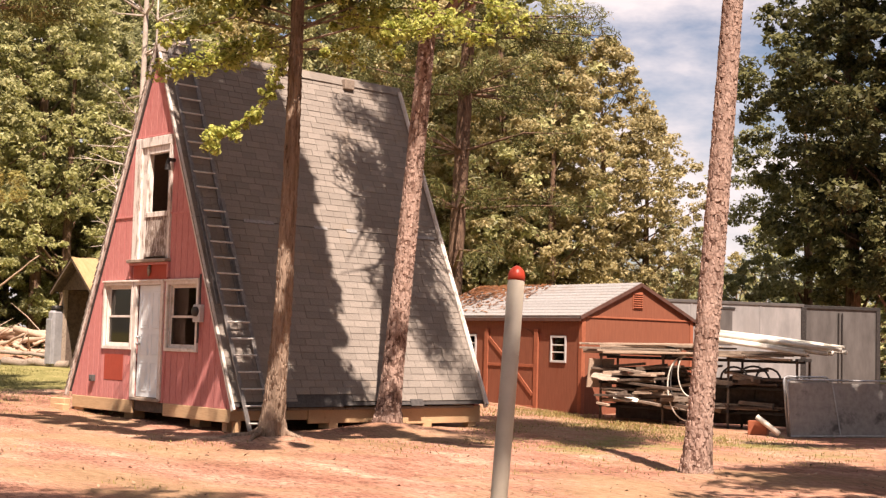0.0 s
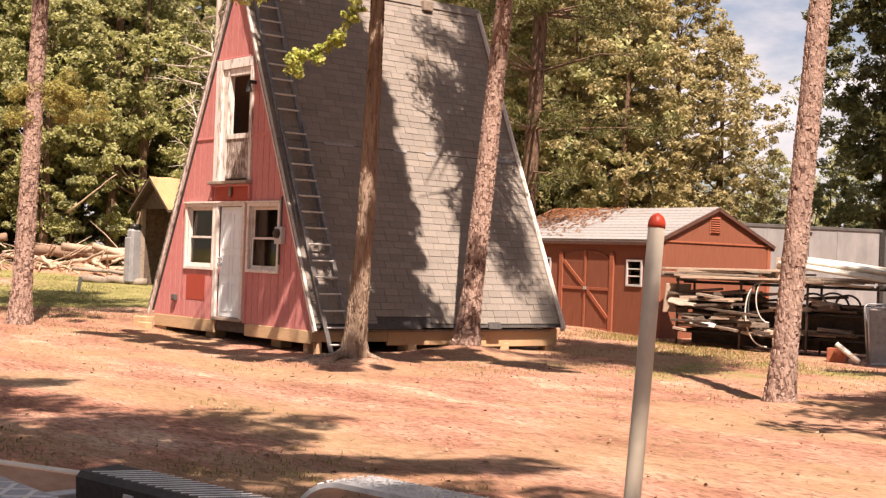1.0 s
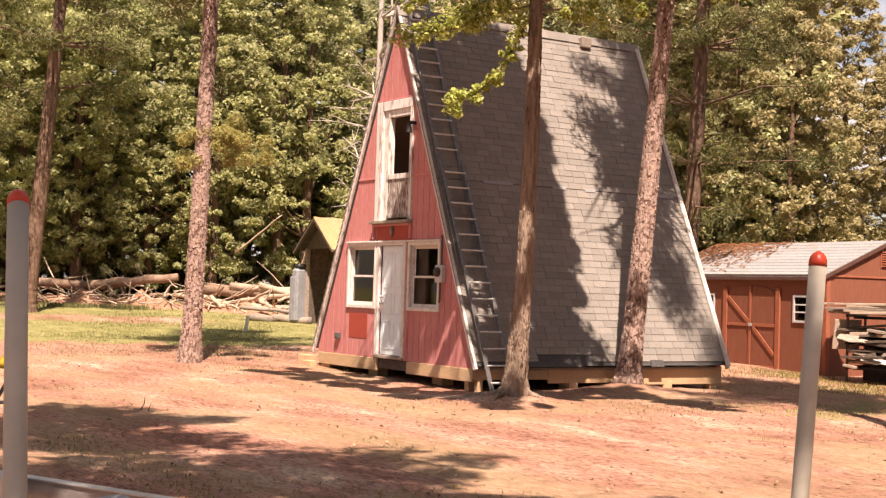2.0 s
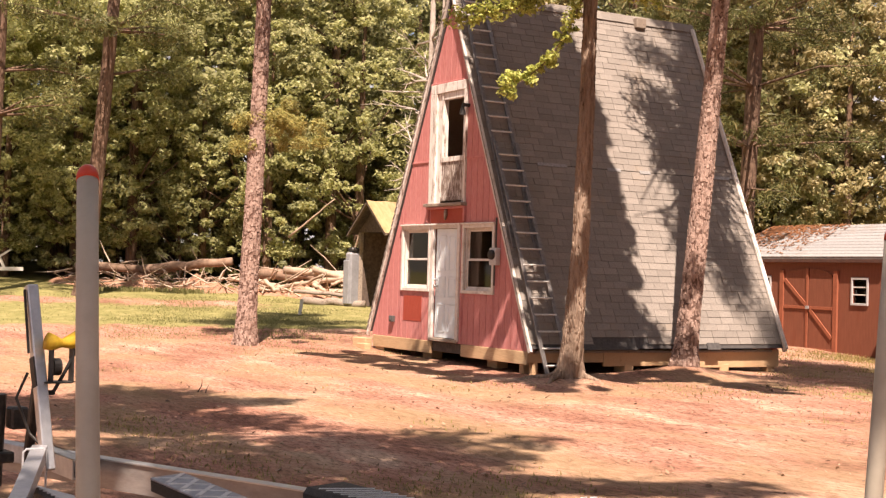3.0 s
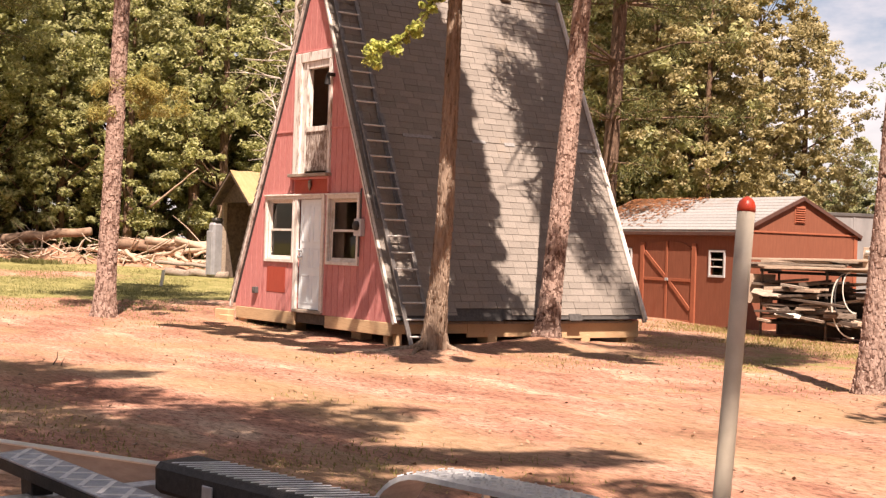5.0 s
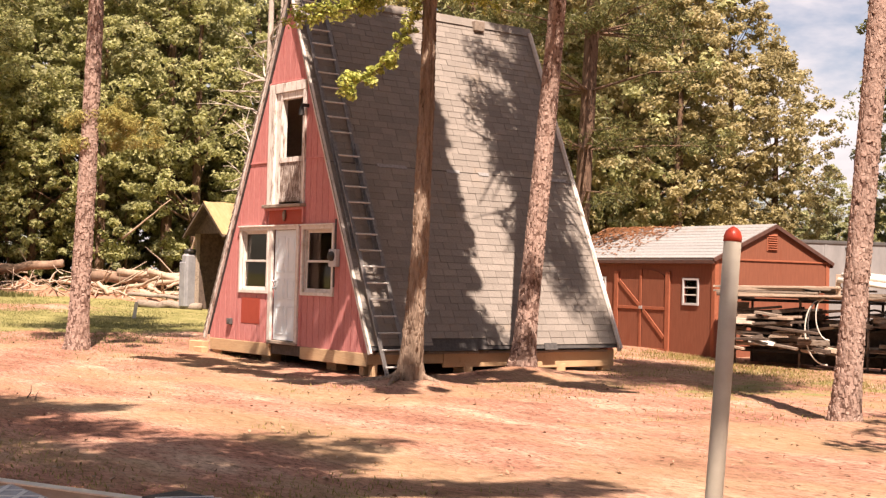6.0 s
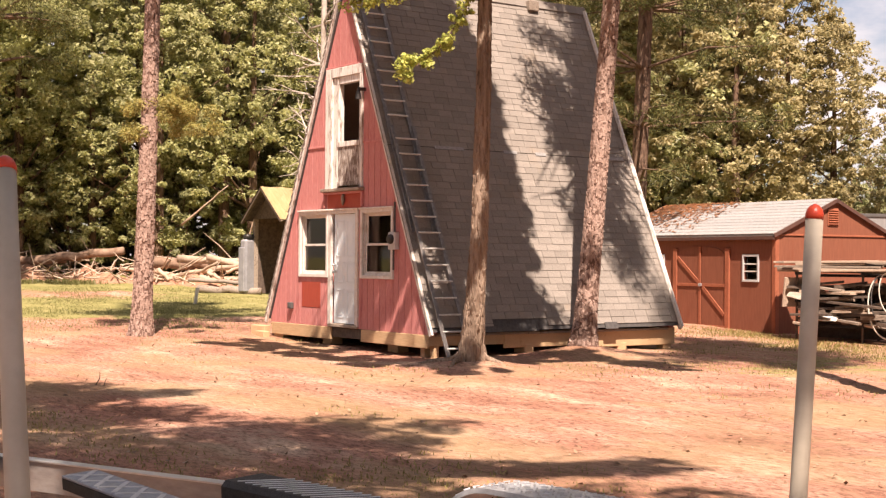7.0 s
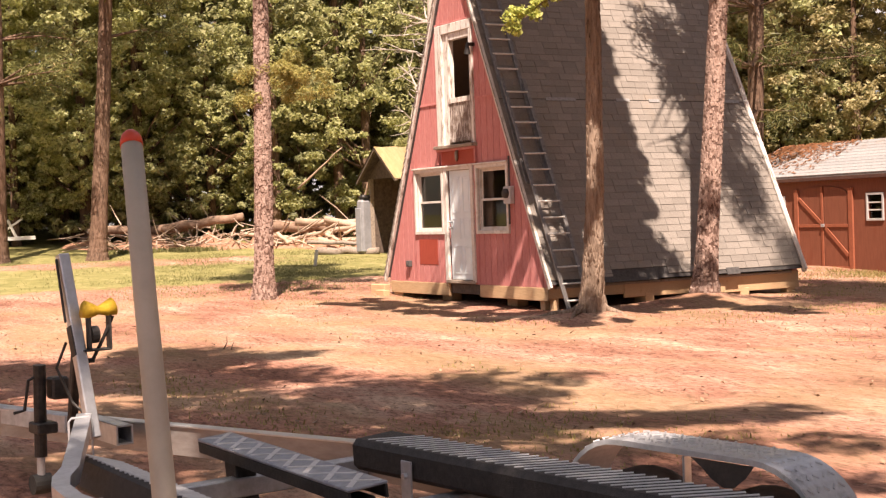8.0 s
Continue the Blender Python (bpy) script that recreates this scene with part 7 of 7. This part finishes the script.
while a < 179:
    x, y = polar(a, rng.uniform(59, 61))
    stand_tree("bush", THICKET, x, y, rng.uniform(0, 360), rng.uniform(0.9, 1.2), "tall dark thicket deep in the woods", "undergrowth", names=("stem", "foliage"))
    a += 2.0
# the gap with low trees under open sky, and the big dark trees beyond the yard
for a, d, v, sc in ((129.8, 70, 2, 0.52), (128.2, 72, 0, 0.50), (126.8, 70, 0, 0.46), (125.4, 74, 2, 0.45), (124.2, 70, 3, 0.42), (122.6, 66, 0, 0.5), (121.2, 66, 3, 0.6), (119.6, 66, 0, 0.7)):
    x, y = polar(a, d)
    stand_tree("broadleaf_tree", VAR[v], x, y, a * 37, sc, KINDS[v] + " seen beyond the yard", "forest trees")
for a, d, sc in ((120.6, 47, 1.15), (118.6, 45, 1.25), (116.6, 48, 1.3)):
    x, y = polar(a, d)
    stand_tree("broadleaf_tree", DARK, x, y, a * 53, sc, "dense dark-leaved tree seen beyond the yard", "forest trees")
for a, d, v, sc in ((122.4, 54, 4, 0.95), (132.9, 48, 2, 0.98), (135.4, 50, 2, 1.15), (130.7, 50, 2, 1.02), (129.0, 52, 2, 0.82), (134.6, 56, 2, 1.2), (136.8, 57, 0, 1.25), (138.8, 58, 2, 1.3), (140.6, 57, 4, 1.2)):
    x, y = polar(a, d)
    stand_tree("broadleaf_tree", VAR[v], x, y, a * 53, sc, KINDS[v] + " seen beyond the yard", "forest trees")
# unseen woods added all round, behind the camera too, to block sky light
a = 180.0
while a < 474:
    x, y = polar(a, rng.uniform(24, 31) + (12 if a < 400 else 0))
    stand_tree("broadleaf_tree", RING, x, y, rng.uniform(0, 360), rng.uniform(1.15, 1.45), "unseen forest tree added to close the yard", "forest trees")
    a += 9.5

# unseen trees added nearer the yard, holding off more of the sky
for a, d, sc in ((34, 21, 1.4), (58, 20, 1.4), (82, 21, 1.4), (102, 23, 1.3)):
    x, y = polar(a, d)
    stand_tree("broadleaf_tree", RING, x, y, a * 31, sc, "unseen tall tree added close to the yard against sky light", "forest trees")

# ---- litter, tufts and twigs on the ground ----
def scatter_blades(name, seed, areas, size, label, mat, kind="stuff"):
    """Thin upright blades: areas of (x, y, spread x, spread y, count)."""
    rng = np.random.default_rng(seed)
    x = np.concatenate([rng.normal(a[0], a[2], a[4]) for a in areas])
    y = np.concatenate([rng.normal(a[1], a[3], a[4]) for a in areas])
    n = len(x)
    z = lift(x, y) - 0.01
    h = size * rng.uniform(0.4, 1.3, n)
    a = rng.uniform(0, 2 * math.pi, n)
    w = 0.006 + 0.06 * h
    lean = rng.normal(0, 0.35, (n, 2)) * h[:, None]
    dx, dy = np.cos(a) * w, np.sin(a) * w
    v = np.stack([np.stack([x - dx, y - dy, z], 1), np.stack([x + dx, y + dy, z], 1),
                  np.stack([x + lean[:, 0] + dx * 0.3, y + lean[:, 1] + dy * 0.3, z + h], 1), np.stack([x + lean[:, 0] - dx * 0.3, y + lean[:, 1] - dy * 0.3, z + h * 0.98], 1)], 1).reshape(-1, 3)
    me = quads_mesh(name, v, np.arange(n * 4).reshape(-1, 4))
    me.materials.append(mat)
    return tagged(new(name, me), label, "grass", kind=kind)


def scatter_litter(name, seed, n, size, lo, hi, label, mat):
    """Flat chips: dead leaves, needles, bark crumbs."""
    rng = np.random.default_rng(seed)
    x, y = rng.uniform(lo[0], hi[0], n), rng.uniform(lo[1], hi[1], n)
    z = lift(x, y) + rng.uniform(0.004, 0.022, n)
    s = size * rng.uniform(0.4, 1.5, n)
    a = rng.uniform(0, 2 * math.pi, n)
    k = rng.uniform(0.25, 0.8, n)
    ux, uy = np.cos(a) * s, np.sin(a) * s
    wx, wy = -np.sin(a) * s * k, np.cos(a) * s * k
    t = rng.normal(0, 0.35, (n, 2)) * s[:, None]
    v = np.stack([np.stack([x - ux, y - uy, z - t[:, 0]], 1), np.stack([x + wx, y + wy, z + t[:, 1]], 1), np.stack([x + ux, y + uy, z + t[:, 0]], 1), np.stack([x - wx, y - wy, z + t[:, 1] * 0.5], 1)], 1).reshape(-1, 3)
    me = quads_mesh(name, v, np.arange(n * 4).reshape(-1, 4))
    me.materials.append(mat)
    return tagged(new(name, me), label, "litter", kind="stuff")


M_LITTER = leaf_material("dry_leaf_litter", (0.14, 0.075, 0.045), (0.42, 0.29, 0.19), 0.1)
scatter_litter("leaf_litter", 5, 6000, 0.024, (-6, -13), (17, 9), "brown dead leaves and bark crumbs strewn over the clay", M_LITTER)
rngs = random.Random(44)
tufts = [(rngs.uniform(-2, 14), rngs.uniform(-9, 3), 0.25, 0.18, 22) for _ in range(30)]
scatter_blades("grass_tufts", 6, tufts + [(12.9, -6.5, 0.8, 0.4, 420), (13.6, -5.6, 0.4, 0.3, 160), (12.2, -7.4, 0.5, 0.3, 260), (7.9, -8.5, 0.5, 0.2, 260), (7.0, -8.0, 0.4, 0.15, 160), (10.0, -8.2, 0.9, 0.3, 420), (12.6, -7.8, 0.7, 0.25, 420), (13.4, -7.6, 0.6, 0.2, 320), (4.0, -1.4, 0.5, 0.3, 160), (6.2, 1.4, 1.2, 0.7, 420), (9.5, 1.2, 1.0, 0.6, 200), (6.5, 4.0, 1.6, 1.3, 1500), (9.0, 5.0, 1.2, 1.0, 700), (3.8, 4.6, 0.4, 1.0, 260)], 0.032, "sparse dry grass tufts in the bare clay", M_GRASS)
scatter_blades("grass_strip", 7, [(1.5, 8.6, 2.4, 0.9, 3600), (5.0, 7.8, 1.8, 0.7, 2000), (0.6, 9.8, 0.9, 0.35, 1500), (3.2, 9.2, 1.4, 0.3, 1300), (7.5, 7.2, 1.6, 0.6, 900)], 0.045, "rough yellow-green grass before the shed and rack", M_GRASS)
scatter_blades("lawn_grass", 8, [(-9.5, 1.0, 4.0, 2.0, 14000), (-15, 1.5, 3.5, 3.0, 13000), (-8.0, -2.0, 2.5, 1.5, 6000)], 0.035, "thin bright green lawn towards the woods", M_LAWN)
fringe = [(*polar_from(159.6 + 0.3 * i, 42.6 + 0.1 * (i % 3)), 0.25, 0.25, 130) for i in range(13)]
scatter_blades("grass_fringe", 9, fringe, 0.13, "taller bright grass along the foot of the brush heap", M_LAWN)
for i, (x, y, ln, turn) in enumerate(((4.2, -6.25, 0.17, 20), (4.35, -6.2, 0.10, 100))):
    bm = bmesh.new()
    tube(bm, [(0, 0, 0.0), (ln * 0.3, 0.02, ln * 0.5), (ln * 0.45, 0.0, ln)], [0.009, 0.006, 0.003], 6)
    o = finish("twig", bm, M_DARKWOOD)
    o.matrix_world = pose(x, y, ground_z(x, y) - 0.01, 0, 0, turn)
    tagged(o, "thin dead twig sticking out of the clay", "twig", "twigs on the clay")
